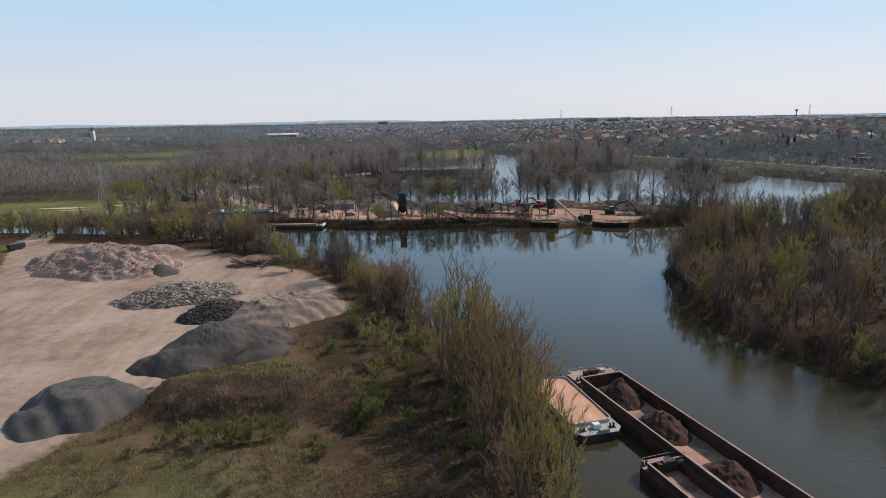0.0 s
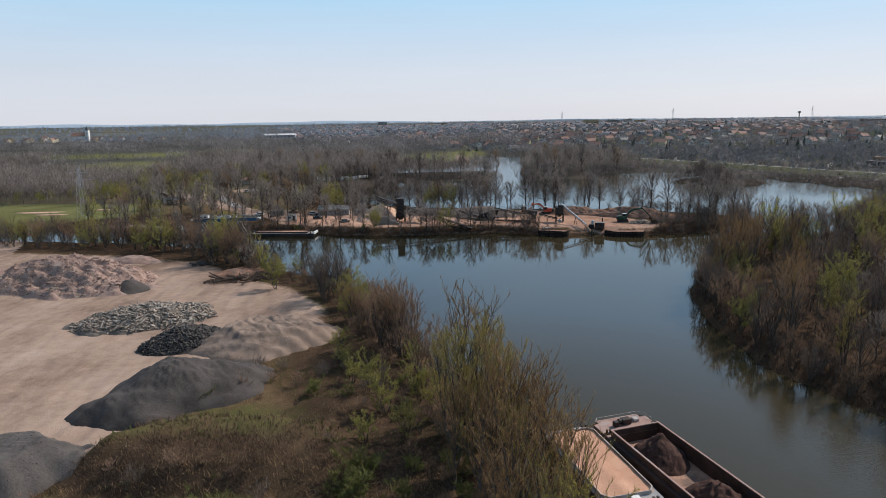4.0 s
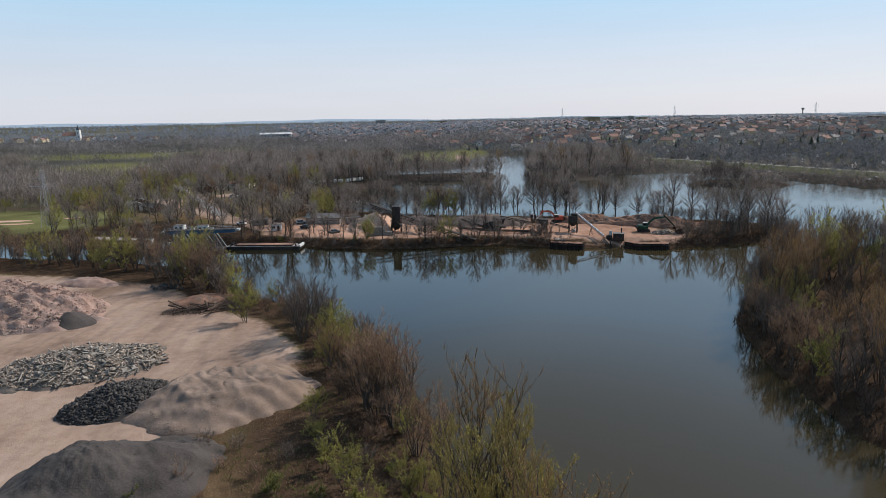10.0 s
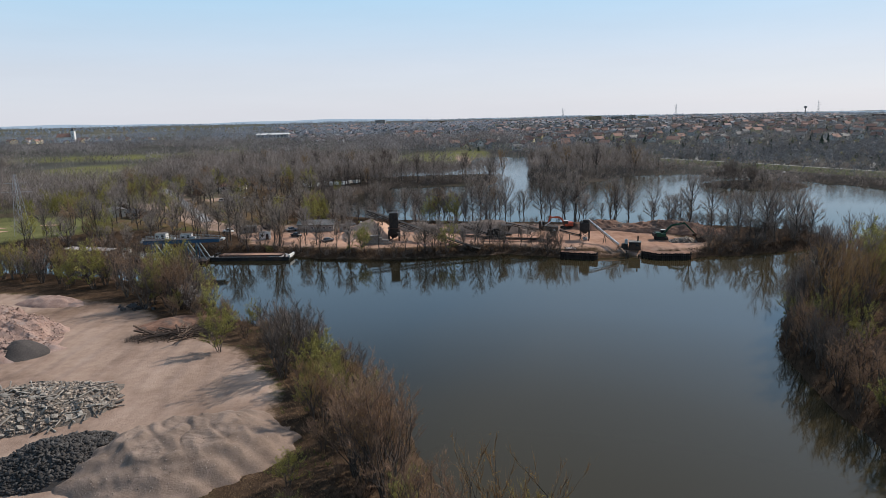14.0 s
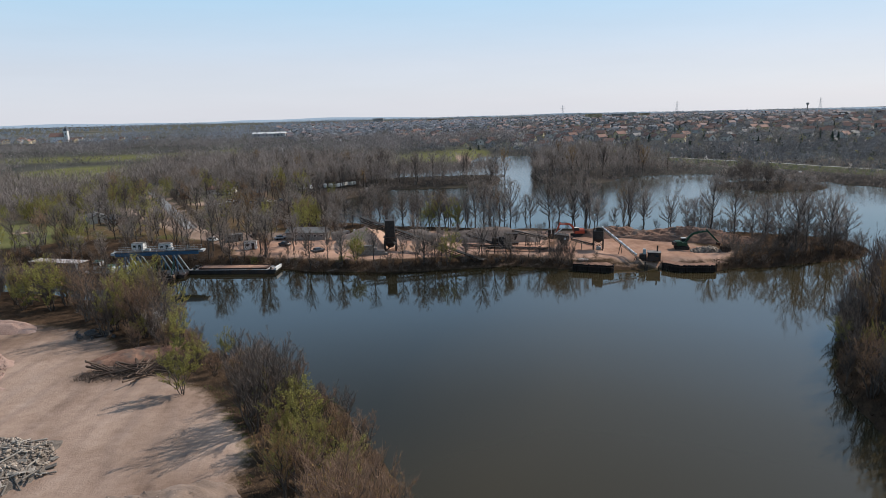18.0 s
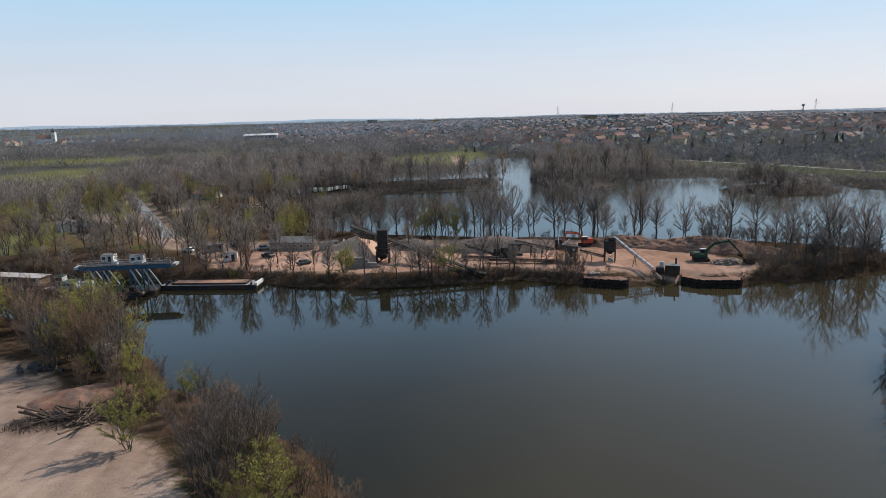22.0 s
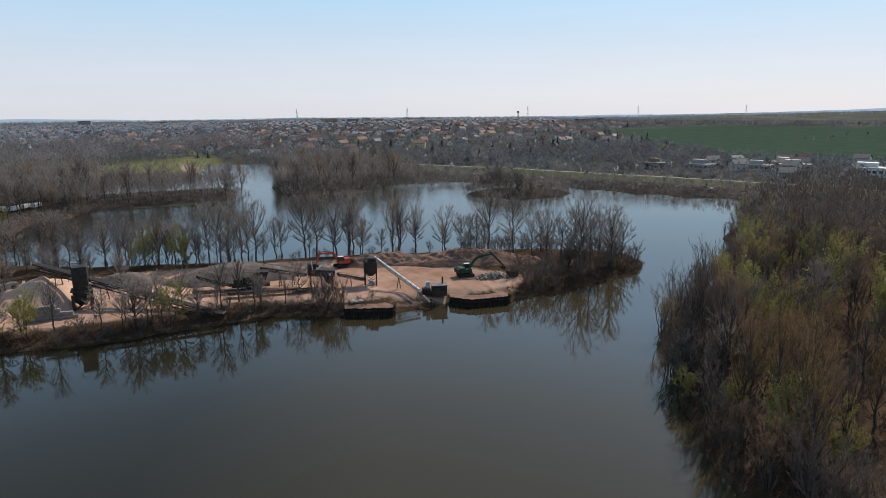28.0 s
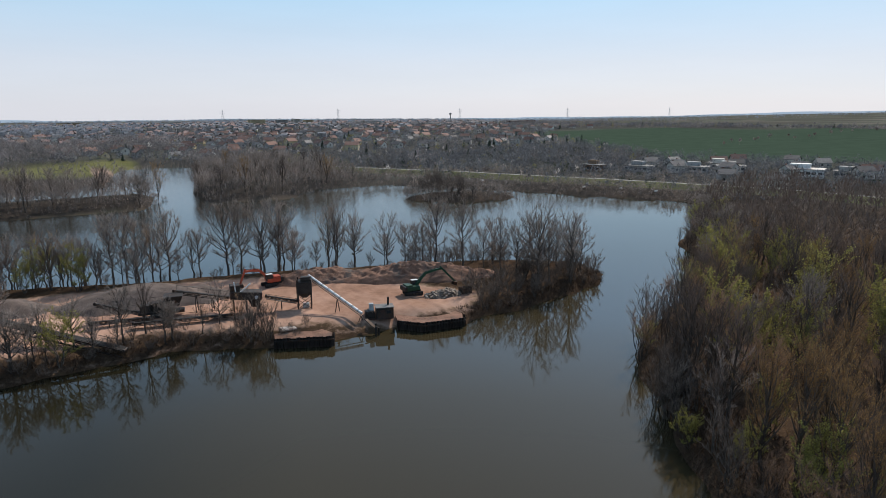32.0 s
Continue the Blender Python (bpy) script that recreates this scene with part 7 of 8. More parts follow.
for x in (-4.4, 2.0, 7.0):
    part("a_frame", Geo().beam((x, -6.8, 0.9), (x + 0.6, -4.6, 5.4), 0.2).beam((x, -2.6, 0.9), (x + 0.6, -4.6, 5.4), 0.2).beam((x + 0.3, -5.8, 3.0), (x + 0.3, -3.5, 3.0), 0.12), M_GREEN, gan, "dark green lifting frame")
part("hand_rail", Geo().beam((-5.4, -7.0, 1.9), (7.4, -7.0, 1.9), 0.05).beam((-5.4, -7.0, 0.9), (-5.4, -7.0, 1.9), 0.05).beam((1, -7.0, 0.9), (1, -7.0, 1.9), 0.05).beam((7.4, -7.0, 0.9), (7.4, -7.0, 1.9), 0.05), M_COAM, gan)
part("timber_fender", Geo().bevel_box((7.6, -4.4, 1.2), (0.5, 5.0, 0.8), 0.1), M_DEADWOOD, gan)
part("container", Geo().bevel_box((-9.0, 0.6, 2.2), (3.0, 2.4, 2.4), 0.06), M_PALEBLUE, gan)

tug = thing("work_boat", "small green and white work boat moored by the bank", "boat", Matrix.Translation((-96, 277.5, 0)) @ Matrix.Rotation(radians(-6), 4, "Z"))
part("hull", Geo().prism([(-7, 0), (-5.5, -1.9), (5, -2.0), (7, -0.6), (7, 0.6), (5, 2.0), (-5.5, 1.9)], -0.4, 0.95), M_HULL, tug, "dark hull")
part("deck", Geo().prism([(-6.8, 0), (-5.4, -1.8), (4.9, -1.9), (6.8, -0.5), (6.8, 0.5), (4.9, 1.9), (-5.4, 1.8)], 0.95, 1.02), M_GREYDECK, tug)
part("cabin", Geo().bevel_box((0.8, 0, 1.95), (5.0, 2.6, 1.9), 0.12), M_PALEBLUE, tug, "pale deckhouse")
part("wheelhouse", Geo().bevel_box((-1.6, 0, 2.7), (2.2, 2.2, 3.3), 0.12), M_WHITE, tug)
part("wheelhouse_window", Geo().box((-1.6, -1.12, 3.6), (1.8, 0.04, 0.8)).box((-1.6, 1.12, 3.6), (1.8, 0.04, 0.8)), M_GLASS, tug)
part("roof", Geo().bevel_box((-1.6, 0, 4.42), (2.6, 2.6, 0.12), 0.04), M_GREEN, tug, "green wheelhouse roof")
part("cabin_roof", Geo().bevel_box((0.9, 0, 2.96), (5.2, 2.8, 0.1), 0.04), M_GREEN, tug)
for x in (-0.2, 1.0, 2.2):
    part("porthole", Geo().box((x, -1.32, 2.1), (0.7, 0.04, 0.6)), M_GLASS, tug)
part("mast", Geo().tube((-1.6, 0, 4.4), (-1.6, 0, 7.0), 0.06, 0.04, 6), M_STEEL, tug)

hb = thing("houseboat", "long dark houseboat with a pale flat roof", "boat", Matrix.Translation((-113, 285.2, 0)) @ Matrix.Rotation(radians(-17), 4, "Z"))
pontoon(hb, 0, 0, 22, 4.6, -0.4, 0.9, M_HULL, "hull")
part("house", Geo().bevel_box((-0.5, 0, 2.0), (18, 3.9, 2.2), 0.08), M_TIMBER, hb, "brown boarded house")
part("roof", Geo().bevel_box((-0.5, 0, 3.2), (19, 4.6, 0.16), 0.05), M_COAM, hb, "pale flat roof")
for i in range(8):
    part("window", Geo().box((-8 + i * 2.1, -1.97, 2.2), (1.1, 0.05, 0.8)), M_GLASS, hb)
part("door", Geo().box((8.0, -1.97, 1.9), (0.9, 0.06, 1.9)), M_WHITE, hb)
part("gangway", Geo().beam((11, 0.5, 1.0), (15.5, 3.0, 2.6), 1.0, 0.12), M_DEADWOOD, hb)
part("rail", Geo().beam((9, -2.2, 1.9), (11, -2.2, 1.9), 0.05).beam((9, -2.2, 0.9), (9, -2.2, 1.9), 0.05).beam((11, -2.2, 0.9), (11, -2.2, 1.9), 0.05), M_WHITE, hb)

fb = thing("deck_barge", "dark flat deck barge with a sandy load and pale stern", "barge", Matrix.Translation((-56.2, 275.8, 0)) @ Matrix.Rotation(radians(-6.5), 4, "Z"))
pontoon(fb, 0, 0, 27, 5.4, -0.4, 1.1, M_HULL, "hull")
part("deck", Geo().bevel_box((0, 0, 1.16), (26.6, 5.2, 0.12), 0.03), M_GREYDECK, fb)
part("coaming", ring(Geo(), [(-10.5, -2.1), (10.5, -2.1), (10.5, 2.1), (-10.5, 2.1)], [(-10.3, -1.95), (10.3, -1.95), (10.3, 1.95), (-10.3, 1.95)], 1.22, 1.7), M_RUST, fb)
part("load", Geo().box((0, 0, 1.4), (20.4, 3.7, 0.3)), M_FLOOR, fb, "thin sandy load")
part("stern_plate", Geo().box((13.3, 0, 1.3), (0.5, 5.2, 0.9)), M_WHITE, fb, "white painted end plate")
for x in (-11.8, 11.8):
    for y in (-2.1, 2.1):
        bollard(fb, x, y, 1.22)
part("winch", Geo().bevel_box((-12, 0, 1.6), (1.0, 1.6, 0.8), 0.1), M_STEEL, fb)

# ---- the camp, lanes and parked vehicles ----
M_TILE = surface("red-brown roof tiles", (0.17, 0.095, 0.075), (0.29, 0.17, 0.13), 0.3, 0.85, bump=0.2, vary=0.35)
M_DARKROOF = surface("dark grey roof", (0.06, 0.06, 0.065), (0.13, 0.125, 0.12), 0.3, 0.8, bump=0.2, vary=0.3)
M_PLASTER = surface("pale plaster", (0.46, 0.43, 0.38), (0.66, 0.62, 0.56), 0.25, 0.9, bump=0.1, vary=0.3)
M_ASPHALT = surface("pale worn lane concrete", (0.24, 0.235, 0.225), (0.36, 0.35, 0.335), 0.2, 0.9, bump=0.2, stain=(0.16, 0.15, 0.14))


def gable_mesh(w, l, h, rise, over=0.4):
    walls = Geo().add([(-w / 2, -l / 2, -1.2), (w / 2, -l / 2, -1.2), (w / 2, l / 2, -1.2), (-w / 2, l / 2, -1.2), (-w / 2, -l / 2, h), (w / 2, -l / 2, h), (w / 2, l / 2, h), (-w / 2, l / 2, h), (0, -l / 2, h + rise), (0, l / 2, h + rise)],
                      [(0, 1, 5, 8, 4), (2, 3, 7, 9, 6), (1, 2, 6, 5), (3, 0, 4, 7)])
    k = rise / (w / 2)
    a, b = w / 2 + over, l / 2 + over
    z0, z1, t = h - over * k, h + rise, 0.22
    roof = Geo().add([(-a, -b, z0), (0, -b, z1), (a, -b, z0), (a, b, z0), (0, b, z1), (-a, b, z0), (-a, -b, z0 + t), (0, -b, z1 + t), (a, -b, z0 + t), (a, b, z0 + t), (0, b, z1 + t), (-a, b, z0 + t)],
                     [(6, 7, 10, 11), (7, 8, 9, 10), (1, 0, 5, 4), (2, 1, 4, 3), (0, 1, 7, 6), (1, 2, 8, 7), (4, 5, 11, 10), (3, 4, 10, 9), (0, 6, 11, 5), (2, 3, 9, 8)])
    return walls, roof


def cabin(label, x, y, turn, w, l, h, rise, wall_mat, roof_mat, category="cabin", group="camp cabins"):
    ob = thing("cabin", label, category, Matrix.Translation((x, y, gz(x, y))) @ Matrix.Rotation(radians(turn), 4, "Z"), group)
    wl, rf = gable_mesh(w, l, h, rise)
    part("wall", wl, wall_mat, ob)
    part("roof", rf, roof_mat, ob)
    for i in range(max(1, int(l / 2.4))):
        for s in (-1, 1):
            wn_ = part("window", Geo().box((s * (w / 2 + 0.02), -l / 2 + 1.3 + i * 2.3, h * 0.58), (0.06, 1.0, 0.9)), M_WHITE, ob)
            part("pane", Geo().box((s * (w / 2 + 0.06), -l / 2 + 1.3 + i * 2.3, h * 0.58), (0.04, 0.8, 0.7)), M_GLASS, wn_)
    part("door", Geo().box((0, -l / 2 - 0.03, 1.0), (0.9, 0.06, 2.0)), M_TIMBER, ob)
    return ob


for x, y, t, w, l, wm, rm, lab in [(-153, 398, 30, 7, 12, M_PLASTER, M_ROOFGREY, "pale cabin with a grey sheet roof"), (-145, 382, 28, 6, 9, M_TIMBER, M_ROOFGREY, "brown cabin with a grey sheet roof"), (-140, 366, 35, 7, 11, M_PLASTER, M_ROOFGREY, "pale cabin with a grey sheet roof"),
                                   (-128, 358, 60, 5, 8, M_TIMBER, M_DARKROOF, "dark timber cabin by the lane"), (-160, 415, 20, 5, 8, M_TIMBER, M_DARKROOF, "dark timber cabin by the lane"), (-112, 455, 80, 9, 14, M_PLASTER, M_TILE, "pale house with a red tiled roof"),
                                   (-126, 436, 10, 5, 7, M_TIMBER, M_ROOFGREY, "brown cabin with a grey sheet roof"), (-40, 312, 82, 6, 14, M_CONCRETE, M_ROOFGREY, "long dark shed with a grey roof"), (-86, 432, 70, 5, 8, M_TIMBER, M_DARKROOF, "dark timber cabin by the lane")]:
    cabin(lab, x, y, t, w, l, 2.6, 1.3, wm, rm)


def container(label, x, y, turn, mat, L=6.0):
    ob = thing("container", label, "container", Matrix.Translation((x, y, gz(x, y))) @ Matrix.Rotation(radians(turn), 4, "Z"), "containers")
    part("box", Geo().bevel_box((0, 0, 1.35), (L, 2.4, 2.5), 0.06), mat, ob)
    part("roof", Geo().bevel_box((0, 0, 2.66), (L + 0.1, 2.5, 0.1), 0.03), M_ROOFGREY, ob)
    part("door", Geo().box((L / 2 - 1.2, -1.22, 1.2), (0.9, 0.05, 2.0)), M_STEEL, ob)
    part("window", Geo().box((-L / 4, -1.22, 1.6), (1.0, 0.05, 0.8)), M_GLASS, ob)
    for s in (-1, 1):
        part("skid", Geo().box((0, s * 0.9, 0.06), (L, 0.2, 0.24)), M_STEEL, ob)
    return ob


for x, y, t, m, lab in [(-56.5, 296.5, 10, M_WHITE, "small white site container"), (-85, 298, 5, M_WHITE, "small white site container"), (-95, 301, -5, M_WHITE, "small white site container"), (-66, 311, 20, M_CONCRETE, "grey steel site container"),
                        (-28, 308, 30, M_CONCRETE, "grey steel site container")]:
    container(lab, x, y, t, m, 4.0 if m is M_WHITE else 6.0)


def vehicle(label, x, y, turn, paint, van=False, group="parked vehicles"):
    ob = thing("van" if van else "car", label, "van" if van else "car", Matrix.Translation((x, y, gz(x, y))) @ Matrix.Rotation(radians(turn), 4, "Z"), group)
    if van:
        part("body", Geo().bevel_box((0, 0, 1.35), (5.2, 2.0, 1.9), 0.22), paint, ob)
        part("windscreen", Geo().box((2.58, 0, 1.75), (0.06, 1.6, 0.6)), M_GLASS, ob)
    else:
        part("body", Geo().bevel_box((0, 0, 0.65), (4.2, 1.75, 0.7), 0.18), paint, ob)
        part("cabin", Geo().box((-0.2, 0, 1.25), (2.3, 1.6, 0.55), taper=0.78), M_GLASS, ob, "glazed cabin")
        part("roof", Geo().bevel_box((-0.2, 0, 1.53), (1.7, 1.25, 0.08), 0.03), paint, ob)
    for a in (-1.35, 1.35):
        for b in (-0.82, 0.82):
            part("wheel", Geo().tube((a, b - 0.11, 0.32), (a, b + 0.11, 0.32), 0.32, 0.32, 10), M_RUBBER, ob)
    return ob


M_CARS = [M_WHITE, surface("silver car paint", (0.32, 0.33, 0.34), (0.42, 0.43, 0.44), 0.5, 0.35, 0.4, bump=0), surface("dark car paint", (0.02, 0.022, 0.03), (0.045, 0.048, 0.055), 0.5, 0.3, bump=0)]
r = random.Random(44)
for i in range(9):
    vehicle("white caravan or van parked by the lake wood", -70 + i * 3.7 + r.uniform(-0.5, 0.5), 462 + r.uniform(-3, 3) + i * 0.8, r.uniform(60, 120), M_WHITE, True)
for i in range(9):
    m = r.randrange(3)
    vehicle(("white", "silver", "dark")[m] + " car parked in the camp", -104 + i * 4.2, 408 + r.uniform(-4, 8), r.uniform(0, 180), M_CARS[m])
for x, y, m in ((-46, 300, 2), (-74, 312, 0), (-60, 318, 2), (-50, 312, 1), (-33, 288, 2)):
    vehicle(("white", "silver", "dark")[m] + " car parked beside the works", x, y, r.uniform(0, 180), M_CARS[m])
vehicle("dark van standing beside the sandy track", -140, 222, 62, M_CARS[2], True)

# concrete slabs of the camp lane
lane = thing("lane", "straight lane of pale concrete slabs through the camp", "lane", kind="structure")
pts = [Vector((-160, 475)), Vector((-145, 446)), Vector((-91, 340))]
for a, b in zip(pts[:-1], pts[1:]):
    n = int((b - a).length / 5.5)
    me_slab = Geo().bevel_box((0, 0, 0), (5.3, 4.6, 0.24), 0.03).mesh("slab", M_ASPHALT)
    for i in range(n):
        p = a.lerp(b, (i + 0.5) / n)
        o = part("slab", me_slab, None, lane)
        o.matrix_basis = Matrix.Translation((p.x, p.y, gz(p.x, p.y) + 0.06)) @ Matrix.Rotation(math.atan2(b.y - a.y, b.x - a.x), 4, "Z")
# golf bunkers and greens
for x, y, rx, ry in ((-186, 338, 11, 2.6), (-158, 343, 4, 1.6), (-176, 330, 7, 1.6)):
    bk = thing("sand_bunker", "pale sand bunker in the golf green", "bunker", Matrix.Translation((x, y, gz(x, y) + 0.12)))
    part("sand", Geo().prism([(rx * math.cos(a * 0.4) * (1 + 0.2 * math.sin(a * 1.1)), ry * math.sin(a * 0.4)) for a in range(16)], -0.5, 0.06), M_SAND, bk)

# small platforms, boats and parasols on the lake shores
for x, y, t in ((262, 389, 20), (262, 414, 60), (250, 404, 10), (268, 372, -20), (197, 281, 40), (193, 284, 10), (222, 458, 30)):
    d0 = Vector((x, y))
    pf = thing("fishing_platform", "small pale fishing platform at the lake shore", "platform", Matrix.Translation((x, y, max(gz(x, y), 0.1) + 0.35)) @ Matrix.Rotation(radians(t), 4, "Z"), "fishing platforms")
    part("deck", Geo().bevel_box((0, 0, 0), (4.2, 2.6, 0.14), 0.03), M_DEADWOOD, pf)
    for a in (-1.8, 1.8):
        for b in (-1.1, 1.1):
            part("post", Geo().tube((a, b, -1.6), (a, b, 0.0), 0.09, 0.09, 6), M_DEADWOOD, pf)
    part("bench", Geo().bevel_box((0.6, 0.4, 0.5), (1.8, 0.9, 0.7), 0.05), M_WHITE, pf, "white box seat")

# ---- the flood dyke ----
M_DYKE = surface("short dyke grass", (0.075, 0.085, 0.035), (0.15, 0.15, 0.06), 0.15, 0.95, bump=0.3, stain=(0.13, 0.115, 0.06), where="World")
dyke = thing("dyke", "grassy flood dyke with a pale path along its top", "dyke", kind="structure")
crest = []
for p, q in zip(DYKE[:-1], DYKE[1:]):
    p, q = Vector(p), Vector(q)
    n = max(2, int((q - p).length / 8))
    crest += [p.lerp(q, i / n) for i in range(n)]
bank, top_ = Geo(), Geo()
rows_ = []
for i, c in enumerate(crest):
    d = (crest[min(i + 1, len(crest) - 1)] - crest[max(i - 1, 0)]).normalized()
    s = Vector((d.y, -d.x))
    rows_.append([(*(c + s * w), gz(c.x, c.y) + h) for w, h in ((-9, -0.8), (-2.2, 2.6), (-1.2, 2.7), (1.2, 2.7), (2.2, 2.6), (9, -0.8))])
for a, b in zip(rows_[:-1], rows_[1:]):
    for k in (0, 1, 3, 4):
        bank.add((a[k], b[k], b[k + 1], a[k + 1]), ((0, 1, 2, 3),))
    top_.add((a[2], b[2], b[3], a[3]), ((0, 1, 2, 3),))
part("bank", bank, M_DYKE, dyke)
part("path", top_, M_ASPHALT, dyke, "pale path along the crest")

# ---- the town, villages and far landmarks ----
M_WALLS = [M_PLASTER, surface("yellow plaster", (0.48, 0.38, 0.22), (0.62, 0.52, 0.34), 0.25, 0.9, bump=0.1, vary=0.25), surface("grey plaster", (0.30, 0.295, 0.285), (0.44, 0.43, 0.41), 0.25, 0.9, bump=0.1, vary=0.25)]


def house_set(w, l, h, rise, wall_mat, roof_mat):
    wl, rf = gable_mesh(w, l, h, rise, 0.6)
    ws = [Geo().box((s * (w / 2 + 0.03), -l / 2 + l * f, z), (0.08, 1.2, 1.3)).mesh("window", M_GLASS) for s in (-1, 1) for f in (0.28, 0.72) for z in (1.6,)]
    ws += [Geo().box((0, -l / 2 - 0.03, h * 0.75), (1.4, 0.08, 1.3)).mesh("window", M_GLASS)]
    ch = Geo().box((w * 0.18, l * 0.2, h + rise), (0.7, 0.7, 1.8)).mesh("chimney", M_TILE)
    return wl.mesh("wall", wall_mat), rf.mesh("roof", roof_mat), ws, ch


sets = [house_set(7.5, 10, 3.6, 3.0, M_WALLS[0], M_TILE), house_set(7, 9, 3.0, 2.8, M_WALLS[1], M_TILE), house_set(8, 9, 4.6, 2.4, M_WALLS[0], M_DARKROOF), house_set(8, 11, 4.6, 2.8, M_WALLS[2], M_TILE), house_set(8, 9, 3.2, 2.6, M_WALLS[0], M_ROOFGREY), house_set(8.5, 13, 5.4, 3.0, M_WALLS[1], M_TILE)]
names = ["white house with a red tiled roof in the town", "yellow house with a red tiled roof in the town", "white house with a dark roof in the town", "grey house with a red tiled roof in the town", "small white house with a grey roof in the town", "tall yellow house with a red tiled roof"]


def house(k, x, y, turn, detail=True):
    wl, rf, ws, ch = sets[k]
    ob = thing("house", names[k], "house", Matrix.Translation((x, y, gz(x, y))) @ Matrix.Rotation(turn, 4, "Z"), "houses of the town")
    part("wall", wl, None, ob)
    r_ = part("roof", rf, None, ob)
    if detail:
        part("chimney", ch, None, r_)
        for w_ in ws:
            part("window", w_, None, ob)


r = random.Random(71)
in_town = lambda X, Y, d: (d > 40) & ~inside(X, Y, CROP) & (X + Y > 800) & (X > 20 + (Y - 700) * -0.12)
for i, (x, y) in enumerate(scatter(270, (-60, 860, 740, 1250), in_town, 16, 81)):
    house(r.choices(range(6), (4, 2, 2, 2, 2, 1))[0], x, y, r.choice((0.3, 0.3 + 1.57, 0.9)) + r.uniform(-0.15, 0.15), y < 900)
for x, y in scatter(16, (330, 470, 350, 480), lambda X, Y, d: (d > 20) & (seg_dist(X, Y, DYKE[:6]) > 16) & (X > 335), 18, 82):
    house(r.choice((0, 2, 2, 4)), x, y, r.uniform(0, 1.5))


def flat_house(label, x, y, turn, dims, mat, roof):
    ob = thing("modern_house", label, "house", Matrix.Translation((x, y, gz(x, y))) @ Matrix.Rotation(radians(turn), 4, "Z"), "modern houses by the field")
    w, l, h = dims
    part("wall", Geo().box((0, 0, h / 2 - 0.5), (w, l, h + 1)), mat, ob)
    part("roof", Geo().bevel_box((0, 0, h + 0.12), (w + 1.0, l + 1.0, 0.25), 0.05), roof, ob, "flat roof")
    for i in range(int(l / 3.2)):
        part("window", Geo().box((-w / 2 - 0.03, -l / 2 + 1.9 + i * 3.1, h * 0.55), (0.08, 2.2, 1.5)), M_GLASS, ob)
    for i in range(int(w / 4)):
        part("window", Geo().box((-w / 2 + 2.4 + i * 3.8, -l / 2 - 0.03, h * 0.55), (2.4, 0.08, 1.5)), M_GLASS, ob)
    part("upper_storey", Geo().bevel_box((w * 0.15, l * 0.1, h + 1.5), (w * 0.5, l * 0.5, 2.6), 0.05), mat, ob)


for x, y, t, dm, m in ((345, 455, 20, (12, 16, 3.6), M_WALLS[2]), (393, 421, 35, (11, 18, 3.6), M_PLASTER), (372, 432, 30, (10, 16, 3.4), M_WALLS[2]), (404, 438, 30, (12, 15, 3.6), M_PLASTER), (398, 375, 25, (12, 22, 5), M_WHITE), (420, 360, 25, (10, 16, 3.4), M_PLASTER), (319, 470, 15, (9, 12, 4.5), M_TIMBER)):
    flat_house("pale modern house with a flat roof beside the field", x, y, t, dm, m, M_COAM if m is M_WHITE else M_ROOFGREY)

# far roofs and walls muted and blued, aerial haze painted into their colours
M_FARTILE = surface("haze-muted far roof tiles", (0.20, 0.14, 0.125), (0.30, 0.215, 0.195), 0.02, 0.9, bump=0, vary=0.3, where="World", island=True)
M_FARSLATE = surface("haze-grey far roofs", (0.11, 0.12, 0.135), (0.20, 0.21, 0.225), 0.02, 0.9, bump=0, vary=0.3, where="World", island=True)
M_FARWALL = surface("haze-grey far walls", (0.27, 0.275, 0.29), (0.45, 0.45, 0.46), 0.02, 0.9, bump=0, vary=0.35, where="World", island=True)
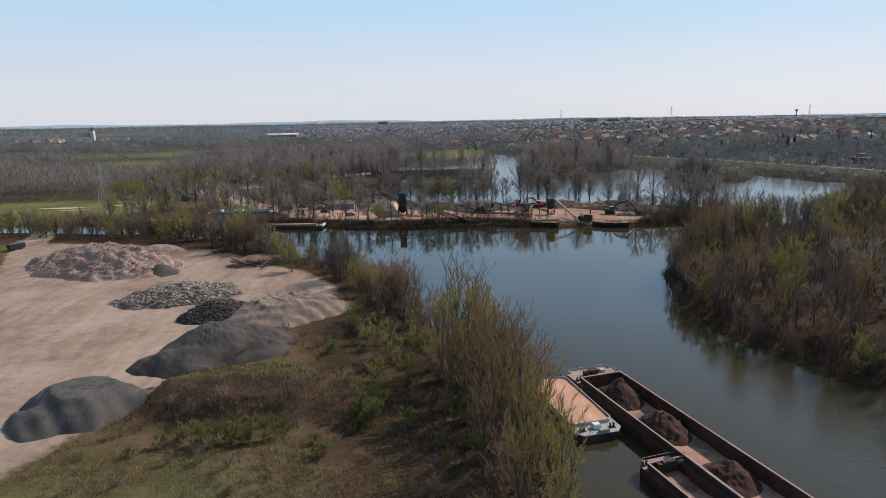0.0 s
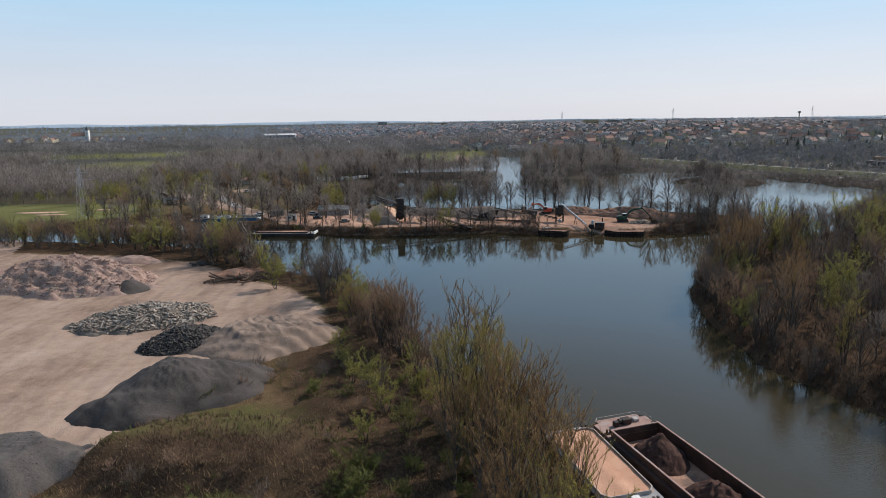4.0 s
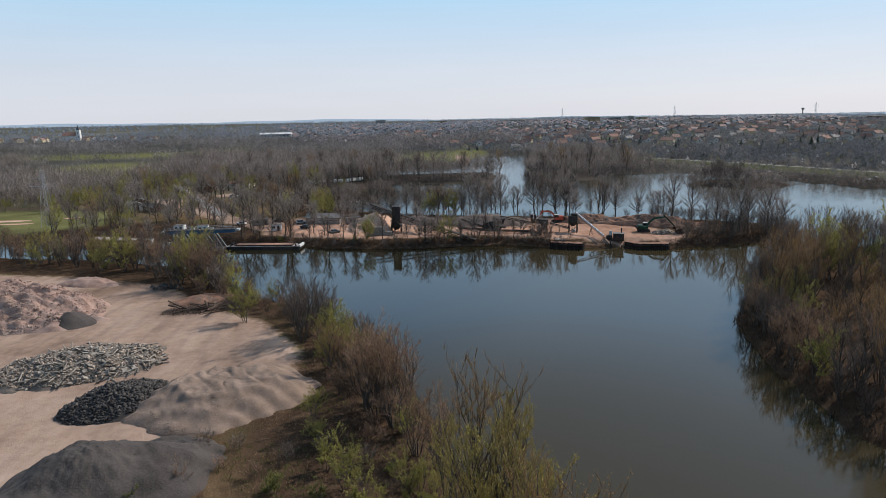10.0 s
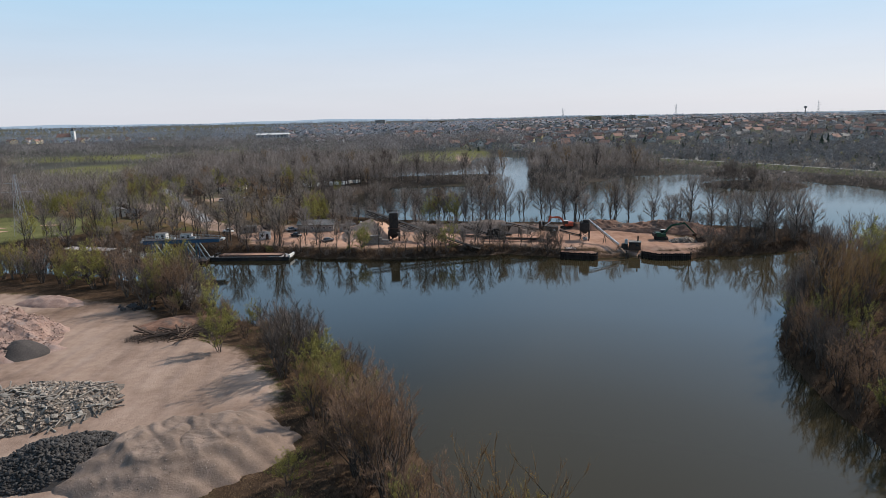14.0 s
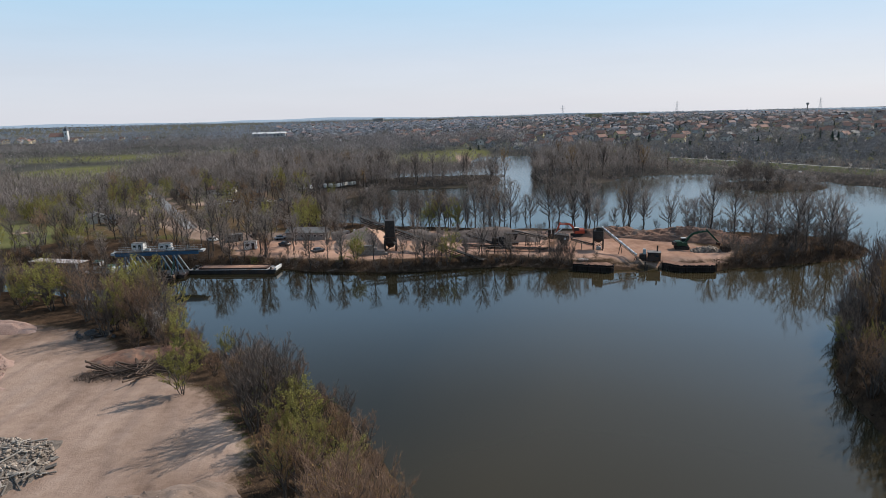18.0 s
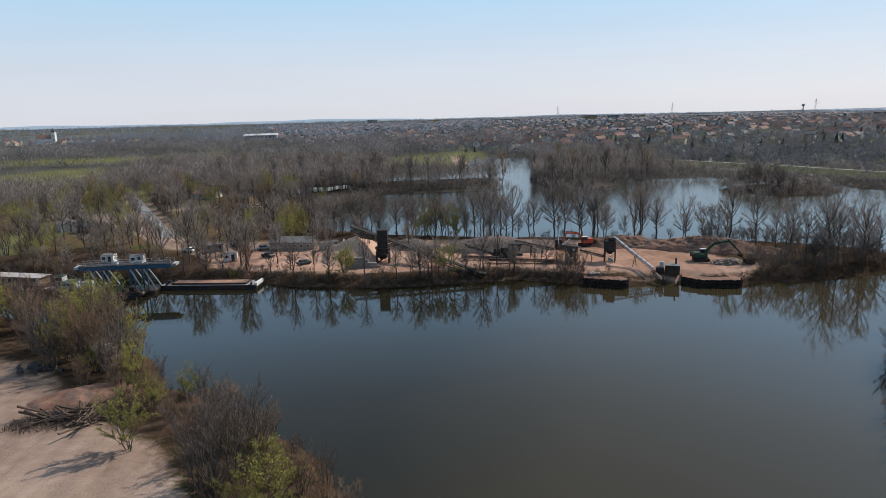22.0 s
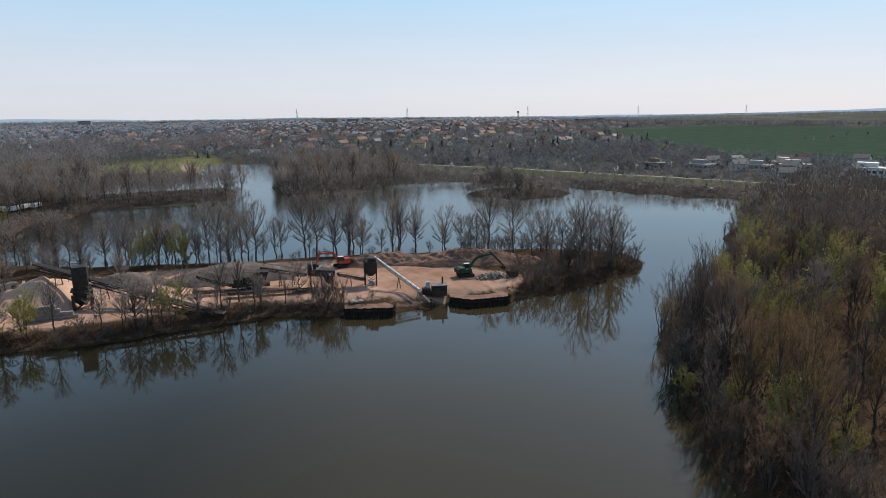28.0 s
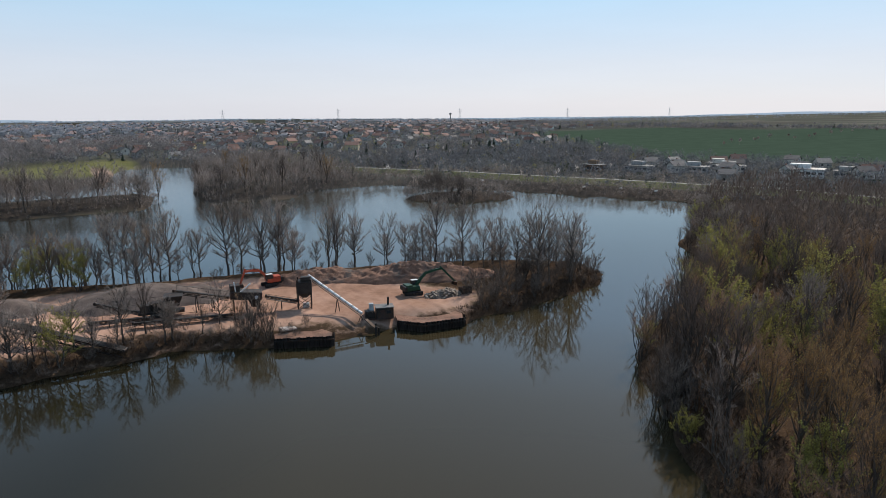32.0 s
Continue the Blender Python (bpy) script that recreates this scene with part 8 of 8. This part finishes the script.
# the rest of the town as one far mass of houses
P = np.array(scatter(1400, (-420, 1700, 1000, 2700), lambda X, Y, d: ~inside(X, Y, CROP) & (X > -150 - (Y - 900) * 0.25) & (Y > 1000) & (X < 0.62 * Y) & (wav(X, Y, 240, 95) > -0.3), 19, 83))
rn = np.random.RandomState(9)
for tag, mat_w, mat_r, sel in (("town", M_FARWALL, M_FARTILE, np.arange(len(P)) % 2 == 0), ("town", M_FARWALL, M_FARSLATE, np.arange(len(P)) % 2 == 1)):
    Q = P[sel]
    n = len(Q)
    Z = ground_z(Q[:, 0], Q[:, 1])
    w, l, h, rs_ = rn.uniform(2.8, 4.2, n), rn.uniform(3.5, 6, n), rn.uniform(2.8, 5.4, n), rn.uniform(2.0, 3.0, n)
    a = rn.choice([0.3, 1.87, 0.9], n) + rn.uniform(-0.2, 0.2, n)
    ca, sa = np.cos(a), np.sin(a)

    def pt(u, v, z):
        return np.stack([Q[:, 0] + u * ca - v * sa, Q[:, 1] + u * sa + v * ca, z], -1)
    V = np.stack([pt(-w, -l, Z - 2), pt(w, -l, Z - 2), pt(w, l, Z - 2), pt(-w, l, Z - 2), pt(-w, -l, Z + h), pt(w, -l, Z + h), pt(w, l, Z + h), pt(-w, l, Z + h)], 1)
    F = (np.array([(0, 1, 5, 4), (1, 2, 6, 5), (2, 3, 7, 6), (3, 0, 4, 7)])[None] + 8 * np.arange(n)[:, None, None]).reshape(-1, 4)
    R = np.stack([pt(-w - 0.5, -l, Z + h), pt(w + 0.5, -l, Z + h), pt(w + 0.5, l, Z + h), pt(-w - 0.5, l, Z + h), pt(0 * w, -l * 0.98, Z + h + rs_), pt(0 * w, l * 0.98, Z + h + rs_)], 1)
    FR = (np.array([(0, 4, 5, 3), (1, 2, 5, 4), (0, 1, 4, 4), (2, 3, 5, 5)])[None, :2] + 6 * np.arange(n)[:, None, None]).reshape(-1, 4)
    ob = thing(tag, "far mass of houses with red and grey roofs", "town", kind="stuff")
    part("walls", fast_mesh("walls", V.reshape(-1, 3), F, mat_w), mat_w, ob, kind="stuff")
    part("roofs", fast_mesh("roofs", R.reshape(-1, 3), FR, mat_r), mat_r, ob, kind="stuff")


def block(label, x, y, turn, w, l, h, mat, rows, cols):
    ob = thing("apartment_block", label, "building", Matrix.Translation((x, y, gz(x, y))) @ Matrix.Rotation(radians(turn), 4, "Z"), "large buildings of the town")
    part("wall", Geo().box((0, 0, h / 2 - 1), (w, l, h + 2)), mat, ob)
    part("roof", Geo().bevel_box((0, 0, h + 0.2), (w + 0.5, l + 0.5, 0.4), 0.1), M_ROOFGREY, ob)
    for i in range(rows):
        part("window_band", Geo().box((0, -l / 2 - 0.1, h * (i + 0.5) / rows), (w * 0.9, 0.2, h / rows * 0.45)), M_GLASS, ob)
    for j in range(cols):
        part("window_band", Geo().box((-w / 2 - 0.1, -l / 2 + l * (j + 0.5) / cols, h * 0.5), (0.2, l / cols * 0.4, h * 0.85)), M_GLASS, ob)


for x, y, t, w, l, h, m in ((560, 1960, 10, 30, 14, 13, M_WALLS[2]), (600, 1955, 10, 22, 14, 15, M_WALLS[0]), (640, 1970, 10, 26, 14, 12, M_WALLS[1]), (500, 1990, 10, 46, 14, 15, M_WALLS[1]), (720, 1750, 5, 90, 20, 8, M_WHITE), (1000, 2500, 0, 160, 30, 10, M_WHITE),
                            (880, 1450, 8, 90, 20, 7, M_WALLS[0]), (1020, 1480, 8, 80, 22, 8, M_TILE), (640, 1250, 15, 24, 12, 7, M_WHITE), (300, 2200, 0, 70, 22, 9, M_WALLS[0]), (60, 2500, 0, 70, 22, 10, M_WALLS[1]), (-160, 2700, 0, 40, 20, 16, M_WALLS[2])):
    block("large plain building standing out of the town", x, y, t, w, l, h, m, 3 if h < 12 else 6, 3)
hall = thing("long_hall", "long low hall with a bright white roof in the fields", "hall", Matrix.Translation((-270, 1290, gz(-270, 1290))))
part("wall", Geo().box((0, 0, 2.0), (58, 16, 6)), M_WALLS[2], hall)
part("roof", Geo().add([(-29.5, -9, 5), (29.5, -9, 5), (29.5, 0, 7.5), (-29.5, 0, 7.5), (29.5, 9, 5), (-29.5, 9, 5)], [(0, 1, 2, 3), (3, 2, 4, 5), (0, 3, 5), (1, 4, 2)]), M_WHITE, hall, "bright white roof")
for i in range(8):
    part("gate", Geo().box((-24 + i * 6.8, -8.06, 2.4), (4, 0.12, 3.6)), M_DARKROOF, hall)

ch = thing("church", "white village church with a dark steeple", "church", Matrix.Translation((-660, 1345, gz(-660, 1345))))
part("nave", Geo().box((-14, 0, 4), (24, 12, 12)), M_WHITE, ch)
part("nave_roof", Geo().add([(-27, -7, 10), (-1, -7, 10), (-1, 7, 10), (-27, 7, 10), (-27, 0, 17), (-1, 0, 17)], [(0, 1, 5, 4), (2, 3, 4, 5), (0, 4, 3), (1, 2, 5)]), M_TILE, ch, "red tiled roof")
part("tower", Geo().box((2.5, 0, 9), (6.5, 6.5, 24)), M_WHITE, ch)
part("steeple", Geo().box((2.5, 0, 23), (6.5, 6.5, 4), taper=0.5).box((2.5, 0, 27), (2.6, 2.6, 4), taper=0.3), M_DARKROOF, ch)
for z in (8, 15):
    part("window", Geo().box((2.5, -3.3, z), (1.4, 0.1, 3)), M_GLASS, ch)
for x, y in scatter(26, (-800, -520, 1290, 1420), lambda X, Y, d: np.hypot(X + 655, Y - 1345) > 24, 17, 84):
    house(r.choice((0, 1, 5)), x, y, r.uniform(0, 1.5), False)

tw = thing("water_tower", "slim water tower rising over the town", "tower", Matrix.Translation((1236, 2180, gz(1236, 2180))))
part("shaft", Geo().tube((0, 0, -2), (0, 0, 24), 2.0, 1.6, 12), M_CONCRETE, tw)
part("tank", Geo().tube((0, 0, 24), (0, 0, 27), 2.2, 5, 16).tube((0, 0, 27), (0, 0, 31), 5, 3.5, 16), M_CONCRETE, tw)


M_PYLON = surface("weathered galvanised lattice", (0.36, 0.38, 0.41), (0.48, 0.50, 0.53), 0.5, 0.6, 0.2, bump=0)


def pylon(x, y, h, t=0.3):
    ob = thing("pylon", "grey lattice power pylon on the horizon", "pylon", Matrix.Translation((x, y, gz(x, y))), "power pylons")
    g = Geo()
    for a in (-1, 1):
        for b in (-1, 1):
            g.beam((a * h * 0.09, b * h * 0.09, -1), (a * 0.4, b * 0.4, h), t)
    for i in range(6):
        z0, z1 = h * i / 6.5, h * (i + 1) / 6.5
        w0, w1 = h * 0.09 * (1 - i / 6.8), h * 0.09 * (1 - (i + 1) / 6.8)
        for s in (-1, 1):
            g.beam((-w0, s * w0, z0), (w1, s * w1, z1), t * 0.6).beam((w0, s * w0, z0), (-w1, s * w1, z1), t * 0.6)
    part("mast", g, M_PYLON, ob)
    for z, w in ((0.72, 0.24), (0.86, 0.18)):
        part("arm", Geo().beam((-h * w, 0, h * z), (h * w, 0, h * z), t), M_PYLON, ob)


for x, y, h in ((900, 2400, 48), (1350, 2300, 50), (520, 2500, 46), (1750, 2150, 50), (2150, 2000, 48)):
    pylon(x, y, h)
pylon(-156, 320, 24, 0.1)

# far hill ridges closing the plain, with haze added as blue colour and glow
M_RIDGE, nt_, bs_ = base("far ridge glowing haze blue")
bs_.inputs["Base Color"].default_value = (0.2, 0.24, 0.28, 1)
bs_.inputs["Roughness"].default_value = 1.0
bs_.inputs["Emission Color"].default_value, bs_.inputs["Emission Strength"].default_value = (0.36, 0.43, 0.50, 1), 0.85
n = 160
vs, fs = [], []
for i in range(n + 1):
    a = radians(-75 + 150 * i / n)
    h = 9 + 5 * math.sin(i * 0.11) + 5 * math.sin(i * 0.27 + 1) + 2 * math.sin(i * 0.9) + 16 * max(0, -math.sin(a))
    x, y = 4700 * math.sin(a), 100 + 4600 * math.cos(a)
    zb = gz(x, y)
    vs += [(x, y, -60), (x, y, zb + max(2, h)), (x * 1.02, y * 1.02, -60)]
for i in range(n):
    fs += [(3 * i, 3 * i + 3, 3 * i + 4, 3 * i + 1), (3 * i + 1, 3 * i + 4, 3 * i + 5, 3 * i + 2)]
tagged(part("backdrop", Geo().add(vs, fs), M_RIDGE, None), "low wooded ridges on the horizon, glowing blue-grey like haze", "hills", kind="structure")
